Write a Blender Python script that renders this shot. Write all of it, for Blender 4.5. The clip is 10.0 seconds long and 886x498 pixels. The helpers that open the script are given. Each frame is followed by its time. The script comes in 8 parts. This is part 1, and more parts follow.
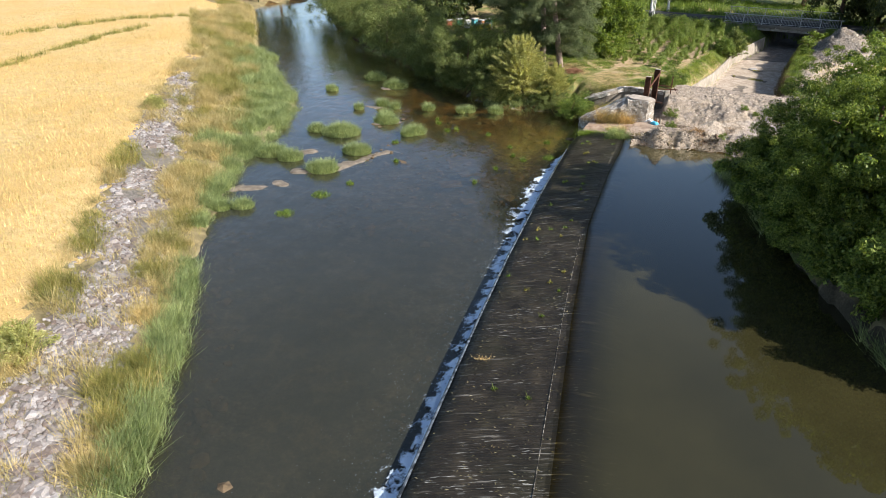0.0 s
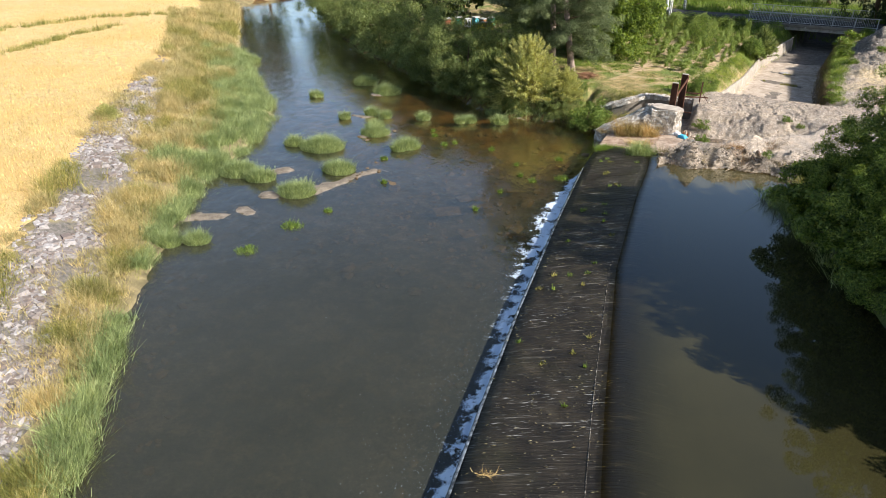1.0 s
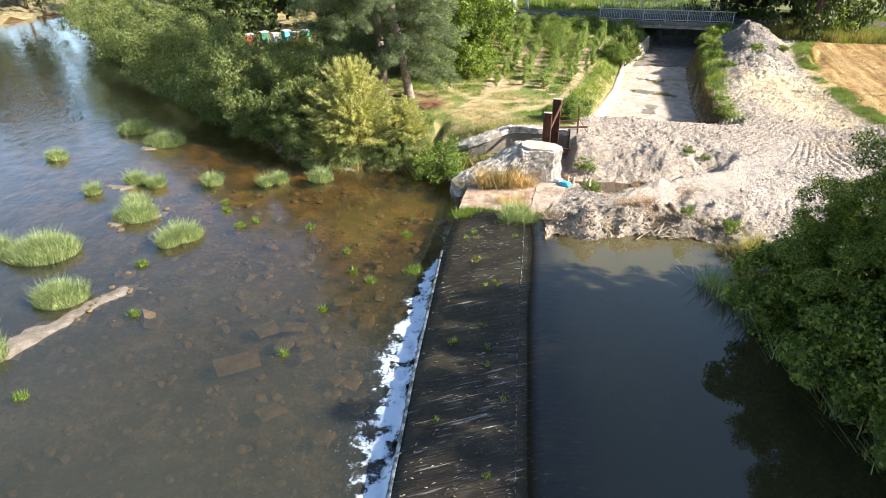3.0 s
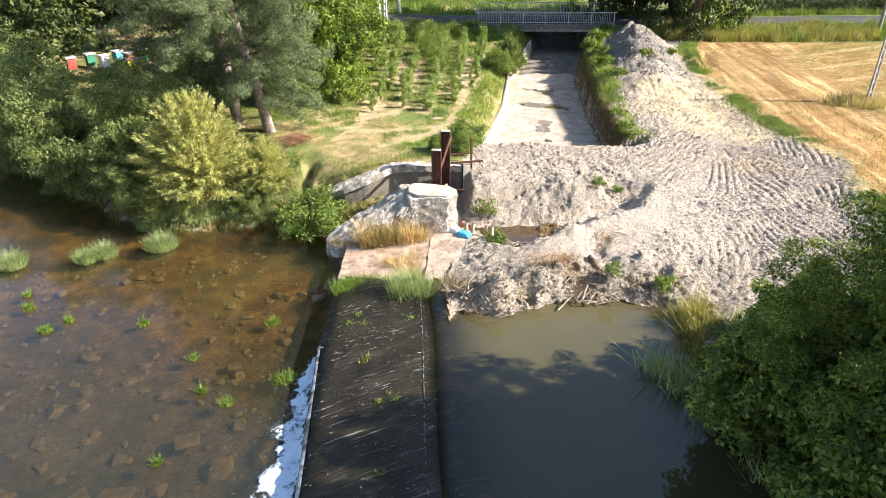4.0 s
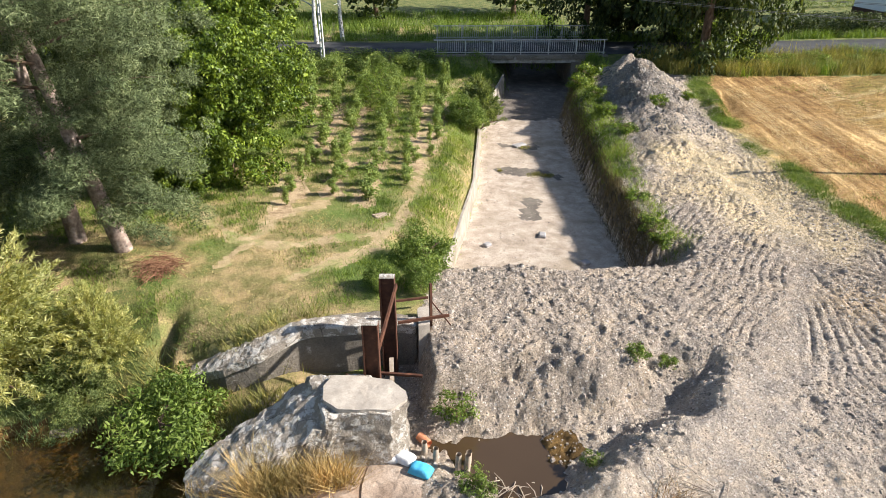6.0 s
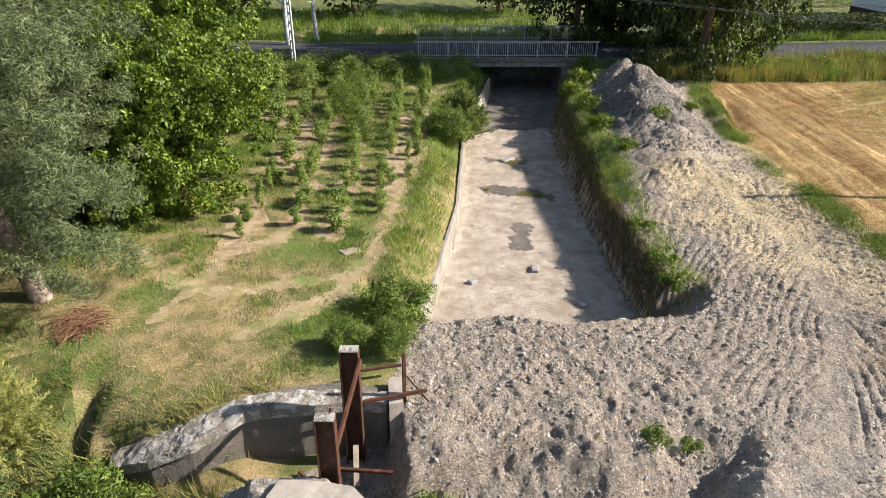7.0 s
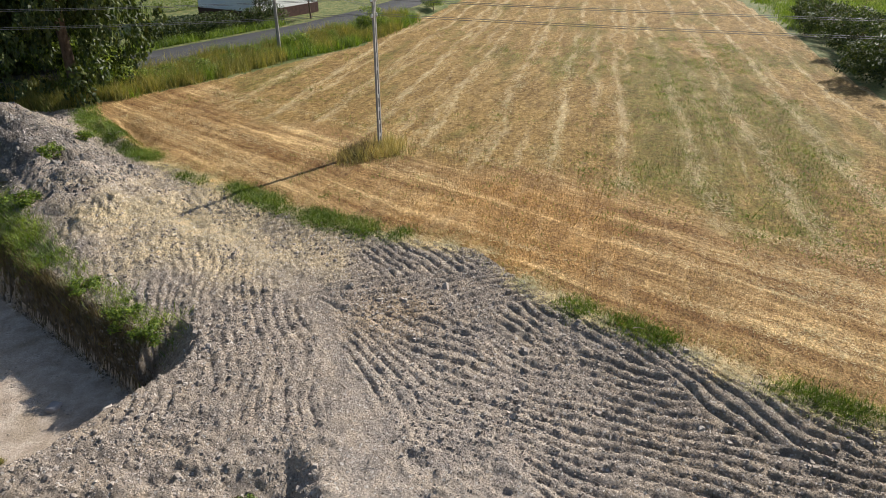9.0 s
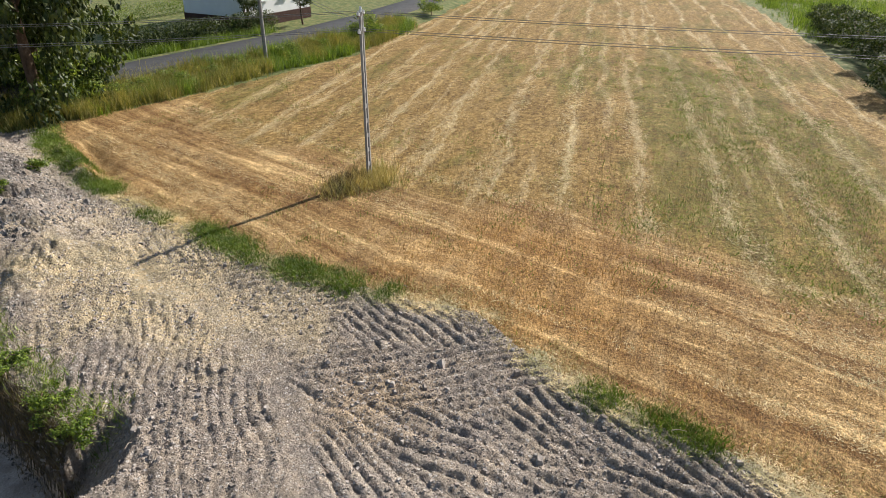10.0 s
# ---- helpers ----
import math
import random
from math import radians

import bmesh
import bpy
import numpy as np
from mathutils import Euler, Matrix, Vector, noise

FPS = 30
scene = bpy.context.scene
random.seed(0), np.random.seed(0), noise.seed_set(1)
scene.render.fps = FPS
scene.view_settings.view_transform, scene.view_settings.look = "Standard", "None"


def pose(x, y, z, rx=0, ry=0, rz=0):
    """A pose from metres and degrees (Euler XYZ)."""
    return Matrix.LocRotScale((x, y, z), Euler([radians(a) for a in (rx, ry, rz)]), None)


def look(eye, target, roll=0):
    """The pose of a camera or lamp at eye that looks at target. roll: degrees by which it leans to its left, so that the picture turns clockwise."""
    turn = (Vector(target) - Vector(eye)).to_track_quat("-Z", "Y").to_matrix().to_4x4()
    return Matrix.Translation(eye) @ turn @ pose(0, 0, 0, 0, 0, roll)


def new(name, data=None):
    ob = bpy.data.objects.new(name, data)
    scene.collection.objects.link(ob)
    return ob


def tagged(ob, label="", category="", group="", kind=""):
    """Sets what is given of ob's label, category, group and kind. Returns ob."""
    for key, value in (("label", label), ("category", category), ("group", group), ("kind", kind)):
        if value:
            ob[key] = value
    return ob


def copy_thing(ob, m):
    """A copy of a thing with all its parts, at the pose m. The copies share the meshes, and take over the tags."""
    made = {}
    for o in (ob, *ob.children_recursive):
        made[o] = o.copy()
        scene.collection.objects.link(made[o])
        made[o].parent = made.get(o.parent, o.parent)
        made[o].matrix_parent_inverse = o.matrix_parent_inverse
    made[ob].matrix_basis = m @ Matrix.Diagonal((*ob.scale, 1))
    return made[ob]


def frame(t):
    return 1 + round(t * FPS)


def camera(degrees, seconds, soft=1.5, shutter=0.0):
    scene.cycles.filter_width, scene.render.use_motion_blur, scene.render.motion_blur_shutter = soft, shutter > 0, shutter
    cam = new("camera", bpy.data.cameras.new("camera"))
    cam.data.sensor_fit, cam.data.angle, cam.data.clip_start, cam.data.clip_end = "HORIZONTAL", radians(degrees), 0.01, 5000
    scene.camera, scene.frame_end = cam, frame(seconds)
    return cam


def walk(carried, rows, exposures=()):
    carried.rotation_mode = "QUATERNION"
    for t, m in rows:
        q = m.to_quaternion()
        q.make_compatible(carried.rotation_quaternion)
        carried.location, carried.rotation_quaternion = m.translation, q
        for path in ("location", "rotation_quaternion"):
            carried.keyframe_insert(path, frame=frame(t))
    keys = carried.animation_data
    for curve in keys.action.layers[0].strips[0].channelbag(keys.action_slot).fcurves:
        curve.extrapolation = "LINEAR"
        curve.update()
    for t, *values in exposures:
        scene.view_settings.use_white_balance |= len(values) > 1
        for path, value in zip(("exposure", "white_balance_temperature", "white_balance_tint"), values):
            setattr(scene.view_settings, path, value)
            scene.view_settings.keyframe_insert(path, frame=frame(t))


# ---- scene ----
from mathutils import geometry

cam = camera(67.6, 10.0, 0.7)
PATH = [
    (0, (1.875, -4.714, 16.069), (1.742, -2.955, 15.126), 0.4),
    (0.5, (1.797, -1.382, 15.791), (1.66, 0.376, 14.847), 0.4),
    (1, (1.646, 2.017, 14.867), (1.511, 3.775, 13.924), 0.4),
    (1.5, (1.632, 5.529, 13.876), (1.552, 7.29, 12.931), 0.3),
    (2, (1.93, 9.022, 13.374), (2.097, 10.782, 12.439), 0.1),
    (2.2, (2.132, 10.349, 13.401), (2.308, 12.108, 12.465), 0.1),
    (3.3, (3.802, 17.878, 13.458), (4.241, 19.586, 12.515), -0.3),
    (3.5, (4.085, 19.122, 13.365), (4.653, 20.792, 12.422), -0.2),
    (4, (5.076, 22.149, 13.363), (5.666, 23.809, 12.417), -0.1),
    (4.5, (6.279, 25.153, 13.379), (6.885, 26.807, 12.432), -0.1),
    (5, (7.516, 28.197, 13.356), (8.195, 29.823, 12.41), 0.1),
    (5.1, (7.78, 28.791, 13.363), (8.461, 30.416, 12.417), -0.0),
    (5.5, (8.8, 31.137, 13.294), (9.482, 32.764, 12.353), 0.1),
    (5.7, (9.279, 32.267, 13.171), (9.966, 33.897, 12.238), 0.0),
    (6.8, (11.531, 36.903, 12.834), (12.217, 38.528, 11.892), 0.1),
    (7, (11.635, 37.156, 12.794), (12.361, 38.762, 11.848), 0.5),
    (7.2, (11.738, 37.388, 12.67), (12.659, 38.896, 11.733), 0.3),
    (7.3, (11.862, 37.504, 12.628), (12.918, 38.922, 11.694), 0.5),
    (7.5, (11.925, 37.494, 12.607), (13.241, 38.682, 11.681), 0.2),
    (7.7, (12.006, 37.699, 12.491), (13.543, 38.588, 11.571), -0.0),
    (7.8, (12.026, 37.664, 12.505), (13.645, 38.394, 11.585), -0.3),
    (8, (11.832, 38.002, 12.484), (13.537, 38.512, 11.571), -0.2),
    (8.5, (12.265, 38.146, 12.512), (13.973, 38.643, 11.597), -0.1),
    (9, (13.349, 38.383, 12.538), (15.056, 38.882, 11.623), -0.1),
    (9.5, (14.897, 38.806, 12.551), (16.605, 39.303, 11.638), -0.0),
    (10, (16.965, 39.328, 12.588), (18.673, 39.825, 11.673), 0.0),
]
EXPOSURES = [(0, 0.97), (1.0, 1.07), (2.0, 1.43), (3.5, 1.7), (4.3, 1.68), (5.0, 1.54), (5.7, 1.24), (7.0, 0.95), (8.0, 0.56), (9.0, 0.59), (10.0, 0.68)]
walk(cam, [(t, look(eye, target, roll)) for t, eye, target, roll in PATH], EXPOSURES)

# ---- world, sun ----
world = bpy.data.worlds.new("world")
scene.world = world
world.use_nodes = True
wn = world.node_tree.nodes
sky = wn.new("ShaderNodeTexSky")
sky.sky_type = "NISHITA"
sky.sun_disc = False
sky.sun_elevation = radians(34.5)
sky.sun_rotation = radians(117.3)
sky.air_density, sky.dust_density = 1.0, 0.8
wn["Background"].inputs["Strength"].default_value = 0.085
world.node_tree.links.new(sky.outputs[0], wn["Background"].inputs["Color"])
sun_data = bpy.data.lights.new("sun", "SUN")
sun_data.energy, sun_data.angle, sun_data.color = 5.0, radians(0.55), (1.0, 0.94, 0.86)
sun = new("sun", sun_data)
sun.matrix_world = look((73.3, -37.7, 56.6), (0, 0, 0))

# ---- numeric helpers ----


def vnoise(x, y, seed=0):
    """Smooth value noise in 0..1 on a unit lattice."""
    xi, yi = np.floor(x).astype(np.int64), np.floor(y).astype(np.int64)
    fx, fy = x - xi, y - yi
    fx, fy = fx * fx * (3 - 2 * fx), fy * fy * (3 - 2 * fy)

    def h(a, b):
        n = (a * 374761393 + b * 668265263 + seed * 1442695041) & 0x7FFFFFFF
        n = ((n ^ (n >> 13)) * 1274126177) & 0x7FFFFFFF
        return ((n ^ (n >> 16)) & 0xFFFF) / 65535.0

    a = h(xi, yi) * (1 - fx) + h(xi + 1, yi) * fx
    b = h(xi, yi + 1) * (1 - fx) + h(xi + 1, yi + 1) * fx
    return a * (1 - fy) + b * fy


def fbm(x, y, octaves=4, seed=0):
    s, a, t = 0.0, 0.5, 0.0
    for i in range(octaves):
        s = s + a * vnoise(x * 2**i, y * 2**i, seed + i)
        t += a
        a *= 0.5
    return s / t


def smooth(a, b, x):
    t = np.clip((x - a) / (b - a), 0, 1)
    return t * t * (3 - 2 * t)


def dist(x, y, line):
    """Distance to a polyline."""
    best = np.full(np.shape(x), 1e9)
    for (ax, ay), (bx, by) in zip(line[:-1], line[1:]):
        dx, dy = bx - ax, by - ay
        t = np.clip(((x - ax) * dx + (y - ay) * dy) / (dx * dx + dy * dy), 0, 1)
        best = np.minimum(best, np.hypot(x - ax - t * dx, y - ay - t * dy))
    return best


def inside(x, y, poly):
    r = np.zeros(np.shape(x), bool)
    for (ax, ay), (bx, by) in zip(poly, poly[1:] + poly[:1]):
        if ay != by:
            r ^= ((ay > y) != (by > y)) & (x < (bx - ax) * (y - ay) / (by - ay) + ax)
    return r


def signed(x, y, poly):
    """Distance to a polygon's edge, negative inside."""
    d = dist(x, y, poly + poly[:1])
    return np.where(inside(x, y, poly), -d, d)


def np_mesh(name, verts, faces, mats=(), smooth_shade=False, index=None):
    me = bpy.data.meshes.new(name)
    verts, faces = np.asarray(verts, np.float32), np.asarray(faces, np.int32)
    n, k = faces.shape
    me.vertices.add(len(verts))
    me.vertices.foreach_set("co", verts.ravel())
    me.loops.add(n * k)
    me.loops.foreach_set("vertex_index", faces.ravel())
    me.polygons.add(n)
    me.polygons.foreach_set("loop_start", np.arange(0, n * k, k, dtype=np.int32))
    for m in mats:
        me.materials.append(m)
    if index is not None:
        me.polygons.foreach_set("material_index", np.asarray(index, np.int32))
    me.update(calc_edges=True)
    me.polygons.foreach_set("use_smooth", np.full(n, smooth_shade))
    me.validate()
    return me


def bm_mesh(name, bm, material, smooth_shade=False):
    me = bpy.data.meshes.new(name)
    bmesh.ops.recalc_face_normals(bm, faces=bm.faces)
    bm.to_mesh(me)
    bm.free()
    me.materials.append(material)
    for p in me.polygons:
        p.use_smooth = smooth_shade
    return me


def put(name, me, parent=None, label="", category="", kind="", group="", m=None):
    ob = new(name, me)
    if parent is not None:
        ob.parent = parent
    if m is not None:
        ob.matrix_basis = m
    return tagged(ob, label, category, group, kind)


def part(name, bm, material, parent, label="", smooth_shade=False):
    return put(name, bm_mesh(name, bm, material, smooth_shade), parent, label)


def thing(name, label, category, x=0, y=0, z=0, rz=0, group=""):
    ob = new(name)
    ob.empty_display_size = 0.2
    ob.matrix_basis = pose(x, y, z, 0, 0, rz)
    return tagged(ob, label, category, group)


def box(x0, y0, z0, x1, y1, z1, bevel=0.0, bm=None):
    bm = bm or bmesh.new()
    vs = [bm.verts.new((x, y, z)) for z in (z0, z1) for x, y in ((x0, y0), (x1, y0), (x1, y1), (x0, y1))]
    fs = [bm.faces.new([vs[i] for i in f]) for f in ((3, 2, 1, 0), (4, 5, 6, 7), (0, 1, 5, 4), (1, 2, 6, 5), (2, 3, 7, 6), (3, 0, 4, 7))]
    if bevel:
        bmesh.ops.bevel(bm, geom=list({e for f in fs for e in f.edges}), offset=bevel, segments=1, affect="EDGES")
    return bm


def beam(a, b, w, h, bm=None):
    """A bar of section w x h from a to b."""
    bm = bm or bmesh.new()
    a, b = Vector(a), Vector(b)
    d = (b - a).normalized()
    side = d.cross(Vector((0, 0, 1)))
    side = Vector((1, 0, 0)) if side.length < 0.01 else side.normalized()
    up = side.cross(d)
    vs = [bm.verts.new(p + side * sx * w / 2 + up * sy * h / 2) for p in (a, b) for sx, sy in ((-1, -1), (1, -1), (1, 1), (-1, 1))]
    for f in ((3, 2, 1, 0), (4, 5, 6, 7), (0, 1, 5, 4), (1, 2, 6, 5), (2, 3, 7, 6), (3, 0, 4, 7)):
        bm.faces.new([vs[i] for i in f])
    return bm


def tube(points, radii, sides=7):
    """Verts and quads of a bent tapered tube."""
    points = np.asarray(points, float)
    n = len(points)
    tang = np.gradient(points, axis=0)
    tang /= np.linalg.norm(tang, axis=1)[:, None] + 1e-9
    ref = np.array([0.31, 0.95, 0.05])
    u = np.cross(tang, ref)
    u /= np.linalg.norm(u, axis=1)[:, None] + 1e-9
    v = np.cross(tang, u)
    a = np.linspace(0, 2 * np.pi, sides, endpoint=False)
    ring = np.cos(a)[None, :, None] * u[:, None] + np.sin(a)[None, :, None] * v[:, None]
    V = (points[:, None] + ring * np.asarray(radii)[:, None, None]).reshape(-1, 3)
    F = [(i * sides + j, i * sides + (j + 1) % sides, (i + 1) * sides + (j + 1) % sides, (i + 1) * sides + j) for i in range(n - 1) for j in range(sides)]
    return V, np.array(F, int)


def join(pieces):
    """Join several (verts, faces) pairs."""
    vs, fs, k = [], [], 0
    for v, f in pieces:
        vs.append(v)
        fs.append(np.asarray(f) + k)
        k += len(v)
    return np.concatenate(vs), np.concatenate(fs)


# ---- materials ----
def rgb(c):
    return (*c, 1.0)


class Nodes:
    """A short way to write node materials."""

    def __init__(self, name):
        self.mat = bpy.data.materials.new(name)
        self.mat.use_nodes = True
        self.t = self.mat.node_tree
        self.bsdf = self.t.nodes["Principled BSDF"]
        self.out = self.t.nodes["Material Output"]
        self.pos = self.add("ShaderNodeTexCoord").outputs["Object"]

    def add(self, kind):
        return self.t.nodes.new(kind)

    def link(self, a, b):
        self.t.links.new(a, b)

    def noise(self, scale, detail=5, rough=0.6, stretch=None, distort=0.0):
        n = self.add("ShaderNodeTexNoise")
        n.inputs["Scale"].default_value, n.inputs["Detail"].default_value = scale, detail
        n.inputs["Roughness"].default_value, n.inputs["Distortion"].default_value = rough, distort
        src = self.pos
        if stretch:
            mp = self.add("ShaderNodeMapping")
            mp.inputs["Rotation"].default_value = (0, 0, radians(stretch[0]))
            mp.inputs["Scale"].default_value = stretch[1]
            self.link(src, mp.inputs["Vector"])
            src = mp.outputs[0]
        self.link(src, n.inputs["Vector"])
        return n.outputs["Fac"]

    def ramp(self, fac, stops, mode="LINEAR"):
        r = self.add("ShaderNodeValToRGB")
        r.color_ramp.interpolation = mode
        el = r.color_ramp.elements
        while len(el) < len(stops):
            el.new(0.5)
        for e, (p, c) in zip(el, stops):
            e.position, e.color = p, rgb(c) if len(c) == 3 else c
        self.link(fac, r.inputs[0])
        return r.outputs[0]

    def mix(self, fac, a, b, blend="MIX"):
        n = self.add("ShaderNodeMix")
        n.data_type, n.blend_type = "RGBA", blend
        for sock, v in ((n.inputs[0], fac), (n.inputs[6], a), (n.inputs[7], b)):
            if isinstance(v, bpy.types.NodeSocket):
                self.link(v, sock)
            else:
                sock.default_value = v if isinstance(v, (int, float)) else rgb(v)
        return n.outputs[2]

    def math(self, op, a, b=0.5):
        n = self.add("ShaderNodeMath")
        n.operation = op
        for sock, v in zip(n.inputs, (a, b)):
            if isinstance(v, bpy.types.NodeSocket):
                self.link(v, sock)
            else:
                sock.default_value = v
        return n.outputs[0]

    def bump(self, height, strength=0.5, distance=0.05, normal=None):
        b = self.add("ShaderNodeBump")
        b.inputs["Strength"].default_value, b.inputs["Distance"].default_value = strength, distance
        self.link(height, b.inputs["Height"])
        if normal is not None:
            self.link(normal, b.inputs["Normal"])
        return b.outputs[0]

    def done(self, color, rough=0.9, normal=None, metal=0.0, spec=0.3):
        b = self.bsdf
        for key, v in (("Base Color", color), ("Roughness", rough), ("Metallic", metal), ("Specular IOR Level", spec)):
            if isinstance(v, bpy.types.NodeSocket):
                self.link(v, b.inputs[key])
            else:
                b.inputs[key].default_value = rgb(v) if isinstance(v, tuple) else v
        if normal is not None:
            self.link(normal, b.inputs["Normal"])
        return self.mat


def surface(name, stops, scale, rough=0.9, bump=0.4, bscale=30.0, bdist=0.04, patch=None, spec=0.25, fine=None, metal=0.0):
    """Noise-coloured surface. patch: (scale, colour, from, to) for large spots; fine: (scale, dark, light) grain."""
    n = Nodes(name)
    c = n.ramp(n.noise(scale), stops)
    if patch:
        m = n.ramp(n.noise(patch[0], 4), [(patch[2], (0, 0, 0)), (patch[3], (1, 1, 1))])
        c = n.mix(m, c, patch[1])
    if fine:
        g = n.ramp(n.noise(fine[0], 3), [(0.3, (fine[1],) * 3), (0.7, (fine[2],) * 3)])
        c = n.mix(1.0, c, g, "MULTIPLY")
    return n.done(c, rough, n.bump(n.noise(bscale, 6, 0.7), bump, bdist), metal, spec)


def foliage(name, dark, mid, light, trans=0.35, rough=0.55, spots=0.8):
    """Leaves whose colour varies leaf by leaf and in larger patches."""
    n = Nodes(name)
    geo = n.add("ShaderNodeNewGeometry")
    c = n.ramp(geo.outputs["Random Per Island"], [(0.0, dark), (0.5, mid), (1.0, light)])
    p = n.ramp(n.noise(spots, 3), [(0.35, (0.65, 0.7, 0.6)), (0.65, (1.15, 1.1, 1.0))])
    c = n.mix(1.0, c, p, "MULTIPLY")
    c = n.mix(1.0, c, n.ramp(n.noise(4.5, 3), [(0.36, (0.68, 0.7, 0.66)), (0.62, (1.2, 1.18, 1.15))]), "MULTIPLY")
    n.done(c, rough, None, 0.0, 0.35)
    tr = n.add("ShaderNodeBsdfTranslucent")
    warm = n.mix(1.0, c, (1.25, 1.2, 0.6), "MULTIPLY")
    n.link(warm, tr.inputs["Color"])
    ms = n.add("ShaderNodeMixShader")
    ms.inputs[0].default_value = trans
    n.link(n.bsdf.outputs[0], ms.inputs[1])
    n.link(tr.outputs[0], ms.inputs[2])
    n.link(ms.outputs[0], n.out.inputs["Surface"])
    return n.mat


def water(name, body, density, ripple, rscale, stretch, rough=0.04, deep=0.0, silt=None):
    """Turbid water: a see-through tinted body with a mirror skin."""
    n = Nodes(name)
    h = n.noise(rscale, 4, 0.55, stretch, 0.4)
    fine = n.noise(rscale * 4.0, 3, 0.5, stretch, 0.2)
    if deep:
        far = n.add("ShaderNodeSeparateXYZ")
        n.link(n.pos, far.inputs[0])
        fast = n.math("DIVIDE", n.math("SUBTRACT", n.math("SUBTRACT", far.outputs[1], n.math("MULTIPLY", far.outputs[0], 0.6)), 46.0), 22.0)
        fast = n.math("ADD", n.math("MULTIPLY", n.ramp(fast, [(0.0, (0, 0, 0)), (1.0, (1, 1, 1))]), 0.5), n.ramp(n.noise(0.09, 3), [(0.35, (0.35,) * 3), (0.65, (1.2,) * 3)]))
        h, fine = n.math("MULTIPLY", h, fast), n.math("MULTIPLY", fine, fast)
    nor = n.bump(fine, ripple * 0.5, 0.02, n.bump(h, ripple, 0.05))
    dif = n.add("ShaderNodeBsdfDiffuse")
    murk = n.mix(n.ramp(n.noise(0.12, 4), [(0.35, (0, 0, 0)), (0.65, (1, 1, 1))]), body[0], body[1])
    if silt:
        ys = n.add("ShaderNodeSeparateXYZ")
        n.link(n.pos, ys.inputs[0])
        v = n.math("DIVIDE", n.math("SUBTRACT", n.math("ADD", ys.outputs[1], n.math("MULTIPLY", n.noise(0.25, 4), 8.0)), 32.0), 10.0)
        murk = n.mix(n.ramp(v, [(0.0, (0, 0, 0)), (1.0, (1, 1, 1))]), murk, silt)
    n.link(murk, dif.inputs["Color"])
    clear = n.add("ShaderNodeBsdfTransparent")
    clear.inputs["Color"].default_value = rgb(body[2])
    inner = n.add("ShaderNodeMixShader")
    inner.inputs[0].default_value = density
    if deep:
        sep = n.add("ShaderNodeSeparateXYZ")
        n.link(n.pos, sep.inputs[0])
        v = n.math("ADD", n.math("ADD", sep.outputs[1], n.math("MULTIPLY", sep.outputs[0], 0.5)), n.math("MULTIPLY", n.noise(0.2, 4), 8.0))
        v = n.math("DIVIDE", n.math("SUBTRACT", v, 28.0), 24.0)
        n.link(n.ramp(v, [(0.0, (deep,) * 3), (1.0, (density,) * 3)]), inner.inputs[0])
    if silt:
        shoal = n.add("ShaderNodeAttribute")
        shoal.attribute_name = "shoal"
        n.link(n.math("SUBTRACT", density, n.math("MULTIPLY", shoal.outputs["Fac"], 0.93)), inner.inputs[0])
    n.link(clear.outputs[0], inner.inputs[1])
    n.link(dif.outputs[0], inner.inputs[2])
    gl = n.add("ShaderNodeBsdfGlossy")
    gl.inputs["Roughness"].default_value = rough
    n.link(nor, gl.inputs["Normal"])
    lw = n.add("ShaderNodeLayerWeight")
    lw.inputs["Blend"].default_value = 0.5
    n.link(nor, lw.inputs["Normal"])
    skin = n.math("ADD", n.math("MULTIPLY", n.math("POWER", lw.outputs["Facing"], 5.0), 0.95), 0.025)
    if silt:
        skin = n.math("MULTIPLY", skin, n.ramp(shoal.outputs["Fac"], [(0.88, (1, 1, 1)), (1.0, (0, 0, 0))]))
    ms = n.add("ShaderNodeMixShader")
    n.link(n.math("MINIMUM", n.math("MULTIPLY", skin, 2.35), 1.0), ms.inputs[0])
    n.link(inner.outputs[0], ms.inputs[1])
    n.link(gl.outputs[0], ms.inputs[2])
    n.link(ms.outputs[0], n.out.inputs["Surface"])
    return n.mat


